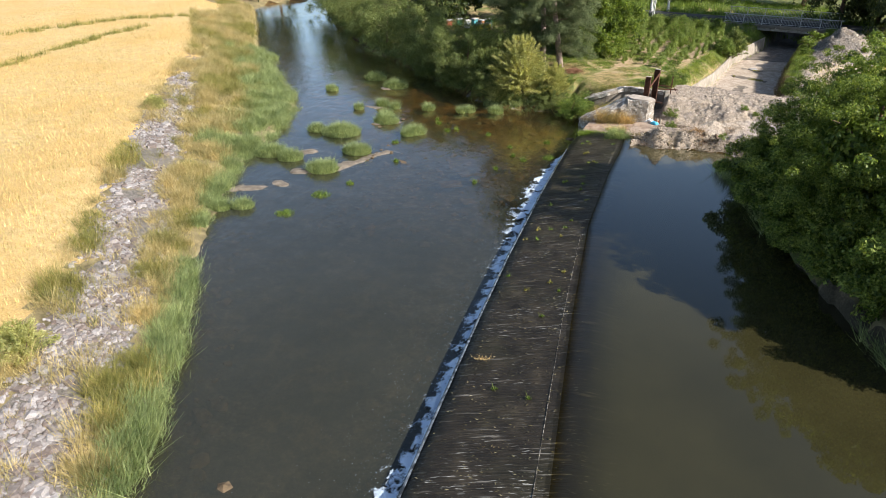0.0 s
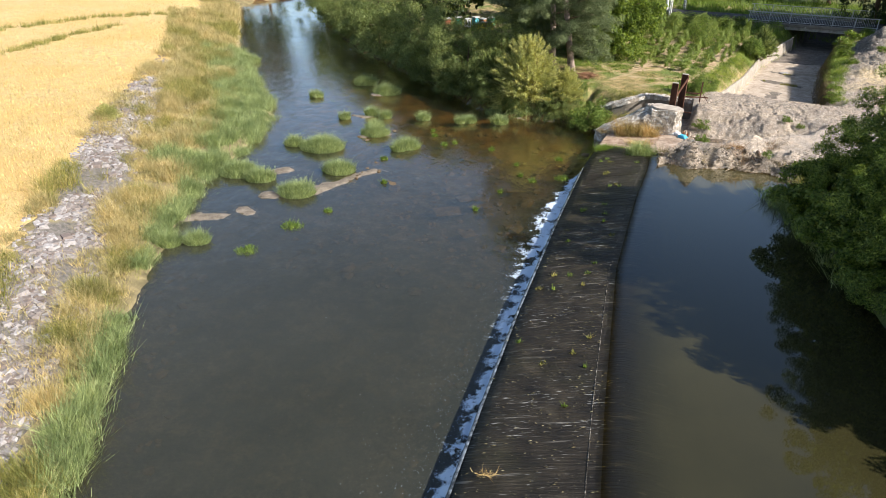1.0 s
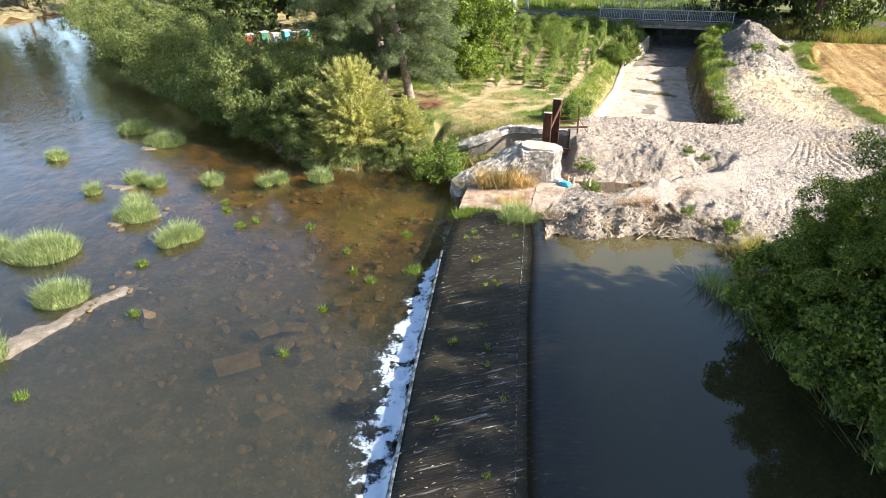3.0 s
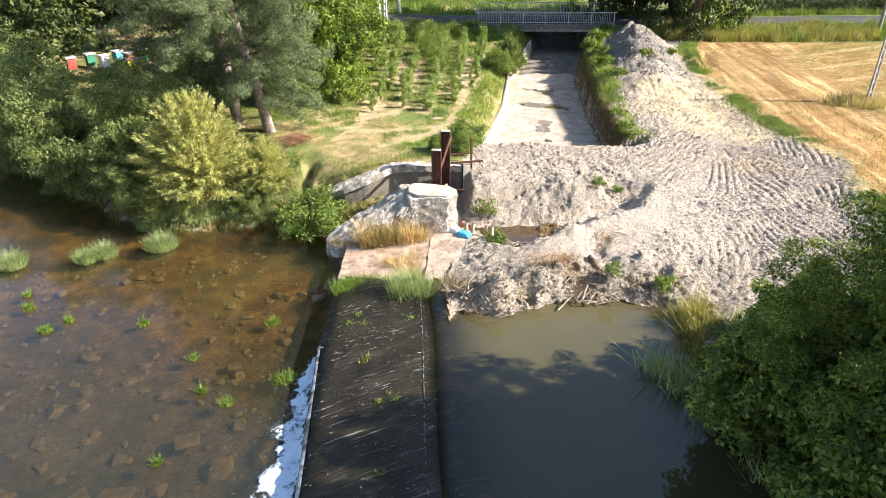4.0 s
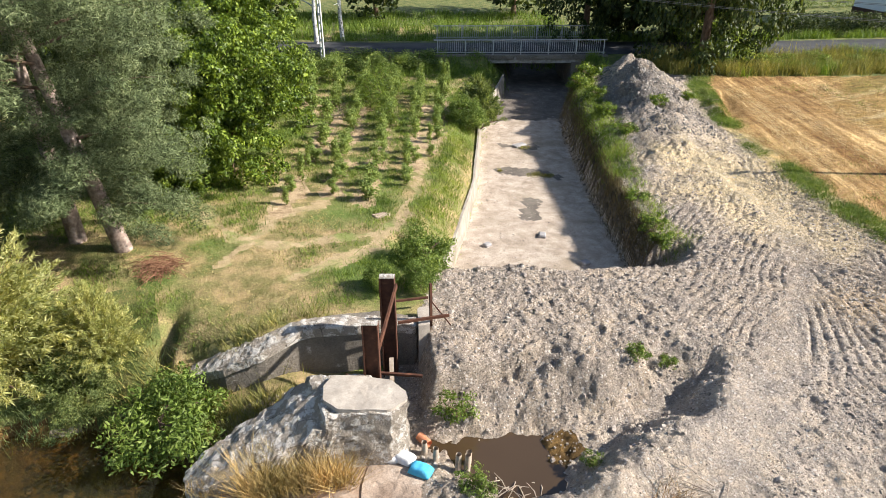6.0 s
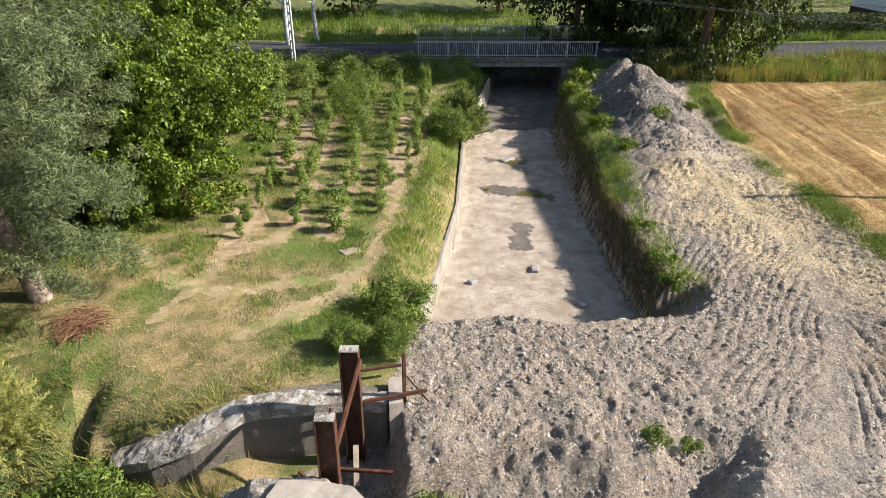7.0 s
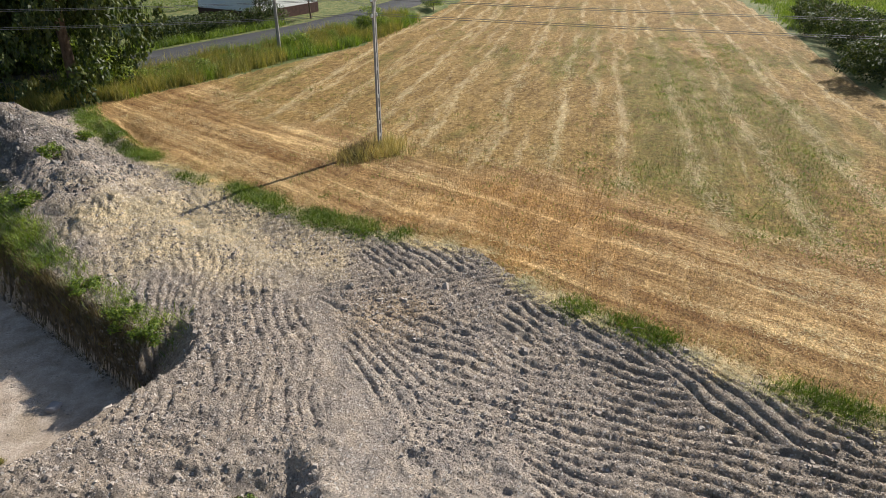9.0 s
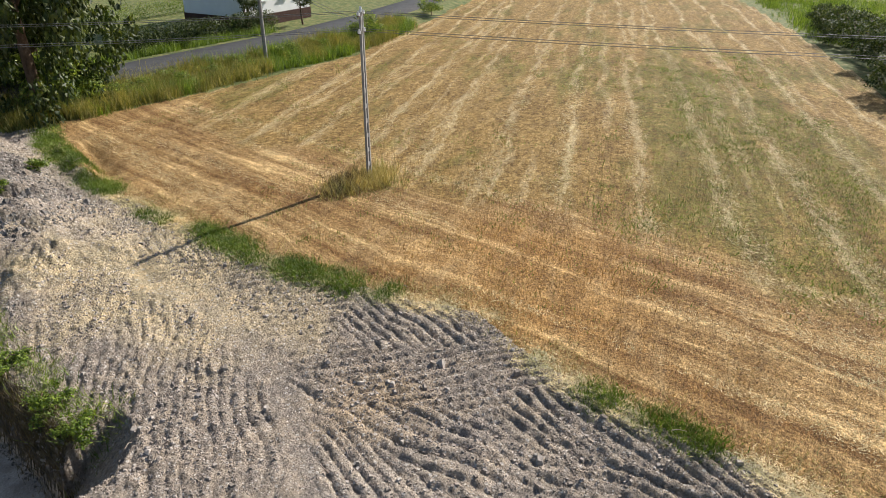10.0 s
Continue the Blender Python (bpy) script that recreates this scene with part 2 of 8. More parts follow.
def stubble_mat():
    n = Nodes("stubble")
    sep = n.add("ShaderNodeSeparateXYZ")
    n.link(n.pos, sep.inputs[0])
    big = n.noise(0.05, 3)
    v = n.math("SUBTRACT", sep.outputs[1], n.math("MULTIPLY", sep.outputs[0], 0.045))
    wob = n.math("MULTIPLY", n.noise(0.25, 3), 1.6)
    comb = n.add("ShaderNodeCombineXYZ")
    n.link(n.math("MULTIPLY", sep.outputs[0], 0.035), comb.inputs[0])
    n.link(n.math("ADD", v, wob), comb.inputs[1])
    band = n.add("ShaderNodeTexNoise")
    band.inputs["Scale"].default_value, band.inputs["Detail"].default_value = 0.85, 6
    n.link(comb.outputs[0], band.inputs["Vector"])
    wave = n.add("ShaderNodeTexWave")
    wave.bands_direction = "Y"
    wave.inputs["Scale"].default_value, wave.inputs["Distortion"].default_value = 1.15, 1.2
    wave.inputs["Detail"].default_value = 3
    n.link(comb.outputs[0], wave.inputs["Vector"])
    c = n.ramp(n.noise(3.0, 7, 0.75), [(0.34, (0.11, 0.066, 0.022)), (0.5, (0.255, 0.162, 0.055)), (0.66, (0.42, 0.29, 0.115))])
    c = n.mix(n.math("MULTIPLY", wave.outputs["Fac"], 0.16), c, (0.25, 0.16, 0.055))
    gx, gy = n.math("DIVIDE", n.math("SUBTRACT", sep.outputs[0], 52.0), 19.0), n.math("DIVIDE", n.math("SUBTRACT", n.math("SUBTRACT", sep.outputs[1], 34.2), n.math("MULTIPLY", n.math("SUBTRACT", sep.outputs[0], 52.0), 0.07)), 5.4)
    weedy = n.math("MULTIPLY", n.math("SUBTRACT", 0.75, n.math("ADD", n.math("MULTIPLY", gx, gx), n.math("MULTIPLY", gy, gy))), 0.13)
    green = n.math("MULTIPLY", n.ramp(n.math("ADD", n.noise(0.22, 9, 0.72, (4, (0.45, 1.6, 1))), n.math("MAXIMUM", weedy, -0.08)), [(0.43, (0, 0, 0)), (0.53, (1, 1, 1))]), n.ramp(n.noise(3.5, 6, 0.75), [(0.36, (0, 0, 0)), (0.52, (1, 1, 1))]))
    c = n.mix(n.math("MULTIPLY", green, 0.72), c, (0.115, 0.112, 0.02))
    bare = n.math("SUBTRACT", 1.0, n.math("MULTIPLY", green, 0.45))
    sway = n.math("MULTIPLY", n.math("SUBTRACT", n.noise(0.12, 4, 0.6), 0.5), 2.2)
    u = n.math("ADD", n.math("SUBTRACT", n.math("SUBTRACT", sep.outputs[1], n.math("MULTIPLY", sep.outputs[0], 0.07)), 35.5 - 313.0), sway)
    gap = n.math("ABSOLUTE", n.math("SUBTRACT", n.math("FRACT", n.math("ADD", n.math("DIVIDE", u, 3.13), 0.5)), 0.5))
    lying = n.math("ADD", n.math("SUBTRACT", 0.5, n.math("MULTIPLY", gap, 1.9)), n.math("MULTIPLY", n.math("SUBTRACT", n.noise(0.8, 7, 0.75, (4, (0.35, 1.6, 1))), 0.5), 1.3))
    straw = n.math("MULTIPLY", n.ramp(lying, [(0.34, (0, 0, 0)), (0.56, (1, 1, 1))]), n.ramp(n.noise(4.0, 5, 0.75), [(0.35, (0.15, 0.15, 0.15)), (0.6, (1, 1, 1))]))
    thin = n.ramp(band.outputs["Fac"], [(0.57, (0, 0, 0)), (0.62, (0.7, 0.7, 0.7))])
    straw = n.math("MAXIMUM", straw, n.math("MULTIPLY", thin, n.ramp(n.noise(5.0, 5, 0.75), [(0.4, (0.0,) * 3), (0.6, (1, 1, 1))])))
    c = n.mix(n.math("MULTIPLY", n.math("MULTIPLY", straw, 0.85), bare), c, (0.58, 0.475, 0.28))
    d = n.math("SUBTRACT", n.math("SUBTRACT", sep.outputs[0], n.math("MULTIPLY", sep.outputs[1], 0.45)), 12.4)
    turn = n.add("ShaderNodeCombineXYZ")
    n.link(n.math("MULTIPLY", n.math("ADD", sep.outputs[1], n.math("MULTIPLY", sep.outputs[0], 0.45)), 0.07), turn.inputs[0])
    n.link(n.math("ADD", d, n.math("MULTIPLY", n.noise(0.2, 3), 1.5)), turn.inputs[1])
    swath = n.add("ShaderNodeTexNoise")
    swath.inputs["Scale"].default_value, swath.inputs["Detail"].default_value, swath.inputs["Roughness"].default_value = 1.1, 7, 0.7
    n.link(turn.outputs[0], swath.inputs["Vector"])
    head = n.ramp(n.math("ADD", n.math("DIVIDE", d, 17.0), n.math("SUBTRACT", n.noise(0.12, 3), 0.5)), [(0.4, (1, 1, 1)), (0.52, (0, 0, 0))])
    lines = n.ramp(swath.outputs["Fac"], [(0.4, (0.55, 0.45, 0.36)), (0.5, (0.9, 0.85, 0.8)), (0.56, (1.1, 1.1, 1.1)), (0.61, (1.75, 1.85, 2.0))])
    c = n.mix(head, c, n.mix(1.0, (0.325, 0.212, 0.092), lines, "MULTIPLY"))
    px, py = n.math("DIVIDE", n.math("SUBTRACT", sep.outputs[0], 34.6), 5.5), n.math("DIVIDE", n.math("SUBTRACT", sep.outputs[1], 41.6), 5.0)
    ripe = n.math("ADD", n.math("SUBTRACT", 1.0, n.math("ADD", n.math("MULTIPLY", px, px), n.math("MULTIPLY", py, py))), n.math("MULTIPLY", n.math("SUBTRACT", n.noise(0.5, 6, 0.7), 0.5), 2.4))
    c = n.mix(n.math("MULTIPLY", n.ramp(ripe, [(0.2, (0, 0, 0)), (0.8, (1, 1, 1))]), 0.42), c, (0.4, 0.225, 0.075))
    speck = n.ramp(n.noise(7.0, 6, 0.8), [(0.36, (0.55, 0.5, 0.45)), (0.5, (0.95,) * 3), (0.64, (1.45, 1.45, 1.4))])
    c = n.mix(1.0, c, speck, "MULTIPLY")
    pale = n.math("MULTIPLY", n.ramp(n.noise(0.7, 7, 0.75, (6, (0.45, 1.6, 1))), [(0.5, (0, 0, 0)), (0.62, (1, 1, 1))]), 0.12)
    c = n.mix(n.math("MULTIPLY", pale, bare), c, (0.66, 0.52, 0.3))
    c = n.mix(1.0, c, n.ramp(n.noise(0.9, 6, 0.7, (6, (0.5, 1.5, 1))), [(0.32, (0.68, 0.64, 0.6)), (0.66, (1.18,) * 3)]), "MULTIPLY")
    g = n.ramp(n.noise(18.0, 4, 0.7), [(0.34, (0.4,) * 3), (0.66, (1.5,) * 3)])
    c = n.mix(1.0, c, g, "MULTIPLY")
    return n.done(c, 0.9, n.bump(n.noise(14.0, 6, 0.75), 0.8, 0.08), 0.0, 0.15)


M_WHEAT = surface("wheat_ground", [(0.3, (0.48, 0.34, 0.15)), (0.55, (0.62, 0.46, 0.22)), (0.75, (0.7, 0.55, 0.3))], 2.2, bump=0.9, bscale=9, bdist=0.15, fine=(14, 0.75, 1.15), patch=(0.12, (0.58, 0.39, 0.15), 0.4, 0.65))
M_STUBBLE = stubble_mat()


def earth_mat():
    """Grey dug earth with sandy patches on the trodden lane and beside the field."""
    n = Nodes("grey_earth")
    c = n.ramp(n.noise(5.0, 6, 0.65), [(0.3, (0.275, 0.228, 0.183)), (0.5, (0.4, 0.338, 0.277)), (0.7, (0.52, 0.443, 0.367))])
    sep = n.add("ShaderNodeSeparateXYZ")
    n.link(n.pos, sep.inputs[0])
    blot = n.noise(0.35, 5, 0.65)
    for x, y, r, col, k in ((33.2, 52.6, 6.0, (0.64, 0.515, 0.32), 0.95), (30.8, 49.3, 3.0, (0.58, 0.47, 0.31), 0.7), (28.0, 44.2, 1.6, (0.5, 0.37, 0.23), 0.6), (19.0, 41.3, 4.0, (0.56, 0.48, 0.4), 0.7), (38.5, 62.5, 3.5, (0.55, 0.45, 0.29), 0.7), (23.5, 41.5, 4.5, (0.55, 0.475, 0.405), 0.6), (34.6, 63.5, 4.6, (0.17, 0.153, 0.138), 0.9)):
        dx, dy = n.math("SUBTRACT", sep.outputs[0], x), n.math("SUBTRACT", sep.outputs[1], y)
        d = n.math("SQRT", n.math("ADD", n.math("MULTIPLY", dx, dx), n.math("MULTIPLY", dy, dy)))
        v = n.math("ADD", n.math("DIVIDE", d, r * 2), n.math("SUBTRACT", blot, 0.5))
        c = n.mix(n.math("MULTIPLY", n.ramp(v, [(0.2, (1, 1, 1)), (0.55, (0, 0, 0))]), k), c, col)
    c = n.mix(1.0, c, n.ramp(n.noise(16, 6, 0.75), [(0.32, (0.6,) * 3), (0.5, (1.0,) * 3), (0.68, (1.32,) * 3)]), "MULTIPLY")
    c = n.mix(1.0, c, n.ramp(n.noise(1.3, 8, 0.75), [(0.38, (0.78, 0.78, 0.8)), (0.5, (1.02, 1.0, 0.98)), (0.62, (1.2, 1.14, 1.05))]), "MULTIPLY")
    for scale, share, col in ((8.0, 0.8, (0.62, 0.56, 0.5)), (15.0, 0.72, (0.66, 0.6, 0.54)), (12.0, 0.9, (0.2, 0.165, 0.135))):
        vor = n.add("ShaderNodeTexVoronoi")
        vor.inputs["Scale"].default_value = scale
        n.link(n.pos, vor.inputs["Vector"])
        pick = n.add("ShaderNodeSeparateColor")
        n.link(vor.outputs["Color"], pick.inputs[0])
        near = n.ramp(n.math("ADD", vor.outputs["Distance"], n.math("MULTIPLY", n.math("SUBTRACT", n.noise(30, 3), 0.5), 0.4)), [(0.26, (1, 1, 1)), (0.34, (0, 0, 0))])
        c = n.mix(n.math("MULTIPLY", near, n.math("GREATER_THAN", pick.outputs[0], share)), c, col)
    crumbs = []
    for scale in (9.0, 21.0):
        vor = n.add("ShaderNodeTexVoronoi")
        vor.inputs["Scale"].default_value = scale
        wob = n.add("ShaderNodeVectorMath")
        wob.operation = "ADD"
        n.link(n.pos, wob.inputs[0])
        shift = n.add("ShaderNodeTexNoise")
        shift.inputs["Scale"].default_value = 4.0
        half = n.add("ShaderNodeVectorMath")
        half.operation = "SCALE"
        half.inputs["Scale"].default_value = 0.25
        n.link(shift.outputs["Color"], half.inputs[0])
        n.link(half.outputs[0], wob.inputs[1])
        n.link(wob.outputs[0], vor.inputs["Vector"])
        crumbs.append(n.math("SUBTRACT", 1.0, vor.outputs["Distance"]))
    where = n.ramp(n.noise(0.9, 5, 0.7), [(0.45, (0.0,) * 3), (0.66, (1,) * 3)])
    nor = n.bump(n.math("MULTIPLY", crumbs[0], where), 0.8, 0.08, n.bump(n.noise(5, 10, 0.8), 1.0, 0.24))
    nor = n.bump(crumbs[1], 0.6, 0.035, nor)
    return n.done(c, 0.95, nor, 0.0, 0.15)


M_EARTH = earth_mat()
M_DARKSILT = surface("dark_silt", [(0.3, (0.1, 0.085, 0.07)), (0.55, (0.17, 0.145, 0.12)), (0.75, (0.26, 0.22, 0.185))], 1.4, bump=0.6, bscale=18, bdist=0.05, fine=(24, 0.7, 1.2))
M_GRASSLAND = surface("grass_ground", [(0.3, (0.05, 0.075, 0.02)), (0.5, (0.12, 0.14, 0.04)), (0.7, (0.24, 0.2, 0.08))], 1.6, bump=0.8, bscale=18, bdist=0.08, fine=(20, 0.65, 1.25))
M_GARDEN = surface("garden_ground", [(0.3, (0.09, 0.115, 0.025)), (0.44, (0.22, 0.19, 0.075)), (0.62, (0.43, 0.31, 0.16))], 1.3, bump=0.9, bscale=18, bdist=0.08, fine=(22, 0.55, 1.3), patch=(0.3, (0.13, 0.18, 0.04), 0.46, 0.62))
M_PATH = surface("trodden_path", [(0.3, (0.27, 0.21, 0.11)), (0.55, (0.4, 0.3, 0.17)), (0.75, (0.5, 0.39, 0.24))], 2.5, bump=0.7, bscale=18, bdist=0.05, fine=(22, 0.7, 1.2), patch=(0.9, (0.2, 0.22, 0.07), 0.5, 0.64))
M_MULCH = surface("mulched_soil", [(0.3, (0.22, 0.15, 0.085)), (0.5, (0.4, 0.29, 0.175)), (0.7, (0.54, 0.41, 0.26))], 3.0, bump=0.9, bscale=20, bdist=0.06, fine=(22, 0.6, 1.3))
M_SAND = surface("wet_sandbar", [(0.3, (0.1, 0.08, 0.058)), (0.55, (0.21, 0.175, 0.135)), (0.75, (0.34, 0.29, 0.235))], 2.5, rough=0.6, bump=0.5, bscale=14, bdist=0.03, fine=(20, 0.7, 1.2))
M_GRAVEL = surface("gravel", [(0.3, (0.11, 0.1, 0.085)), (0.55, (0.2, 0.18, 0.16)), (0.75, (0.3, 0.27, 0.23))], 5, bump=0.9, bscale=16, bdist=0.08, fine=(24, 0.6, 1.3), patch=(0.5, (0.3, 0.25, 0.13), 0.55, 0.68))
M_CUT = surface("cut_bank_soil", [(0.3, (0.055, 0.045, 0.033)), (0.5, (0.13, 0.105, 0.075)), (0.72, (0.26, 0.21, 0.155))], 3.0, bump=1.0, bscale=9, bdist=0.16, fine=(16, 0.6, 1.3))
M_BANK = surface("bank_soil", [(0.3, (0.1, 0.085, 0.045)), (0.55, (0.24, 0.195, 0.1)), (0.75, (0.38, 0.31, 0.17))], 1.4, bump=0.8, bscale=14, bdist=0.08, fine=(18, 0.7, 1.2))


def bed_mat():
    """Mud and algae, with orange silt in the shallows by the right bank."""
    n = Nodes("river_bed")
    sep = n.add("ShaderNodeSeparateXYZ")
    n.link(n.pos, sep.inputs[0])
    v = n.math("ADD", sep.outputs[1], n.math("MULTIPLY", sep.outputs[0], 0.5))
    v = n.math("ADD", v, n.math("MULTIPLY", n.noise(0.22, 5, 0.65), 18.0))
    v = n.math("DIVIDE", n.math("SUBTRACT", v, 44.0), 18.0)
    silt = n.ramp(v, [(0.1, (0, 0, 0)), (0.55, (1, 1, 1))])
    mud = n.ramp(n.noise(0.9, 6, 0.68), [(0.3, (0.035, 0.03, 0.02)), (0.5, (0.08, 0.066, 0.044)), (0.7, (0.17, 0.135, 0.09))])
    sand = n.ramp(n.noise(1.1, 6, 0.65), [(0.3, (0.04, 0.026, 0.01)), (0.5, (0.115, 0.067, 0.022)), (0.7, (0.24, 0.145, 0.05))])
    c = n.mix(silt, mud, sand)
    algae = n.ramp(n.noise(0.5, 5, 0.7), [(0.5, (0, 0, 0)), (0.64, (1, 1, 1))])
    c = n.mix(n.math("MULTIPLY", algae, 0.65), c, (0.038, 0.038, 0.02))
    c = n.mix(1.0, c, n.ramp(n.noise(9.0, 4), [(0.3, (0.6,) * 3), (0.7, (1.3,) * 3)]), "MULTIPLY")
    return n.done(c, 0.9, n.bump(n.noise(6, 6, 0.7), 0.8, 0.12), 0.0, 0.2)


M_BED = bed_mat()
M_CHANNEL = surface("pale_channel_floor", [(0.3, (0.29, 0.23, 0.175)), (0.5, (0.42, 0.345, 0.275)), (0.72, (0.54, 0.46, 0.38))], 2.2, bump=0.8, bscale=16, bdist=0.05, fine=(24, 0.68, 1.2), patch=(0.5, (0.31, 0.25, 0.185), 0.54, 0.68))
M_CONCRETE = surface("old_concrete", [(0.3, (0.15, 0.135, 0.12)), (0.5, (0.32, 0.295, 0.26)), (0.72, (0.5, 0.47, 0.43))], 1.5, bump=0.7, bscale=9, bdist=0.06, fine=(25, 0.75, 1.15))
M_SLAB = surface("brown_slab", [(0.3, (0.17, 0.11, 0.075)), (0.5, (0.32, 0.225, 0.16)), (0.72, (0.48, 0.39, 0.315))], 2.4, bump=0.5, bscale=14, bdist=0.03, fine=(24, 0.75, 1.15))
M_RUST = surface("rusty_steel", [(0.3, (0.05, 0.022, 0.014)), (0.6, (0.1, 0.042, 0.025)), (0.8, (0.19, 0.09, 0.05))], 5.0, rough=0.75, bump=0.4, bscale=40, bdist=0.01)
M_ASPHALT = surface("asphalt", [(0.3, (0.036, 0.036, 0.038)), (0.7, (0.068, 0.067, 0.068))], 1.0, bump=0.3, bscale=60, bdist=0.01, fine=(60, 0.8, 1.15))
M_BARK = surface("bark", [(0.3, (0.08, 0.05, 0.035)), (0.6, (0.2, 0.13, 0.09)), (0.8, (0.34, 0.24, 0.18))], 6.0, bump=0.8, bscale=14, bdist=0.04)
M_STONE = surface("grey_stone", [(0.3, (0.2, 0.19, 0.19)), (0.6, (0.34, 0.325, 0.32)), (0.8, (0.46, 0.44, 0.43))], 2.0, bump=0.5, bscale=20, bdist=0.02)
M_WHITE = surface("white_plaster", [(0.3, (0.74, 0.74, 0.74)), (0.7, (0.82, 0.82, 0.81))], 0.6, bump=0.15, bscale=40, bdist=0.01)
M_RIVER = water("river_water", ((0.03, 0.032, 0.023), (0.042, 0.043, 0.031), (0.9, 0.8, 0.56)), 0.25, 0.7, 1.7, (12, (1, 0.5, 1)), 0.04, 0.72)
M_PUDDLE = water("puddle_water", ((0.045, 0.028, 0.014), (0.06, 0.038, 0.02), (0.5, 0.4, 0.28)), 0.93, 0.05, 0.8, (0, (1, 1, 1)), 0.02)
M_POND = water("pond_water", ((0.024, 0.022, 0.009), (0.038, 0.034, 0.014), (0.5, 0.45, 0.28)), 0.93, 0.05, 0.8, (0, (1, 1, 1)), 0.02, 0.0, (0.085, 0.074, 0.036))


# ---- plan of the place ----
LEFT_SHORE = [(-3, -60), (-5.5, -15), (-8.2, 4), (-8.8, 8.6), (-9.1, 11.1), (-10.5, 16.5), (-12.4, 22.4), (-13.5, 27.1), (-14.3, 31.4), (-15.0, 36), (-14.6, 42), (-15.0, 49.8), (-20.5, 61.4), (-25.6, 72.1), (-32.3, 90.8), (-37.0, 103.6), (-35.6, 107.5), (-30.5, 112), (-36, 165)]
RIGHT_SHORE = [(9.2, 46.6), (8.6, 48.6), (6.4, 50.6), (3.2, 51.2), (0.2, 53.4), (-2.7, 58.8), (-7.4, 65.4), (-13.4, 75.0), (-19.6, 87.7), (-25.2, 105.1), (-25.8, 112), (-30, 165)]
LIP = [(-13.5, -60), (-5.6, -16), (-1.4, 4), (-0.4, 8.8), (0.5, 13.0), (1.6, 18.1), (2.9, 23.8), (5.0, 32.1), (7.1, 39.8), (8.6, 43.9)]
CREST = [(-9.0, -60), (-0.8, -16), (3.6, 4), (4.4, 8.6), (5.1, 13.0), (5.9, 17.9), (7.5, 26.4), (9.5, 33.6), (11.1, 38.6), (11.9, 41.6)]
RIVER = LEFT_SHORE + RIGHT_SHORE[::-1] + LIP[::-1]
POND = CREST[:-1] + [(11.8, 39.2), (12.9, 38.3), (15.3, 38.5), (17.1, 37.9), (18.4, 36.8), (18.0, 35.6), (17.0, 33), (16.2, 28), (16.0, 22), (16.3, 19.3), (16.6, 16.0), (17.5, 8), (19, -20), (22, -60)]
WHEAT_EDGE = [(-11, -60), (-13.5, -10), (-15.5, 8), (-16.3, 14.8), (-17.0, 19.5), (-19.2, 26), (-21.3, 32.4), (-24.0, 42.3), (-27.9, 60.3), (-30.8, 70.8), (-35.6, 85), (-40.5, 98)]
WHEAT = WHEAT_EDGE + [(-60, 106), (-400, 140), (-400, -60)]
FIELD_EDGE = [(43.2, 68.4), (40.2, 65.2), (36.9, 59.4), (34.6, 53.5), (32.8, 48.4), (32.4, 45.3), (32.1, 42.7), (30.9, 41.5), (29.6, 39.5), (28.2, 36.2), (27.4, 34.5), (26.5, 31.6), (25.5, 28), (24.5, 20), (24, -60)]
FIELD = FIELD_EDGE + [(48, -60), (49.5, 22), (58.7, 24.4), (79.8, 25.4), (108, 28.0), (300, 40), (300, 56), (110, 59.5), (91, 59.9), (64.7, 60.3), (51.7, 64.2)]
CHANNEL = [(17.9, 52.7), (19.0, 54.2), (22.4, 59.5), (26.9, 68.2), (29.0, 71.1), (32.6, 76.2), (36.4, 82.2), (37.6, 83.8), (41.6, 82.2), (41.0, 80.4), (38.6, 76.3), (33.2, 69.2), (31.5, 66.0), (27.75, 57.9), (25.85, 53.2), (24.7, 50.3), (21.8, 51.0), (20.2, 52.1)]
EARTH = [(12.2, 41.4), (13.9, 44.9), (14.6, 47.6), (15.4, 48.6), (17.4, 51.8), (20.2, 52.1), (21.8, 51.0), (24.6, 50.0), (26.6, 54), (28.6, 57.9), (30.5, 63.6), (33.0, 68.6), (36, 72.6), (40.5, 71.2), (43.2, 68.4)] + FIELD_EDGE[1:13] + [(21.0, 31.0), (18.8, 35.6), (18.4, 36.8), (17.1, 37.9), (15.3, 38.5), (12.9, 38.3), (11.8, 39.2)]
ROAD_NEAR = [(0, 150), (3, 105), (8, 89.5), (21, 82.2), (29.1, 78.7), (39.6, 74.5), (51.5, 69.7), (59.1, 67.4), (69.3, 64.3), (80.2, 62.6), (110, 60.4), (300, 57)]
PIT = [(14.7, 45.6), (17.4, 45.4), (19.4, 44.9), (21.4, 44.9), (22.2, 44.3), (21.0, 43.2), (19.0, 43.1), (17.0, 42.5), (15.4, 42.7), (14.7, 44.2)]
RIDGE = [(31.6, 57.0), (33.0, 59.8), (34.6, 62.8), (36.6, 66.4), (38.2, 69.6)]
ORCHARD = (21.0, 61.4, 26.4, 72.4, 15, 0.95), (18.6, 58.4, 25.0, 72.6, 19, 0.95), (16.6, 57.2, 23.6, 73.4, 22, 1.0), (15.4, 58.4, 21.8, 74.0, 20, 1.0), (15.8, 62.6, 20.2, 74.2, 15, 1.05), (13.2, 57.4, 15.2, 61.6, 5, 0.8), (16.6, 68.0, 18.6, 75.0, 9, 1.2)
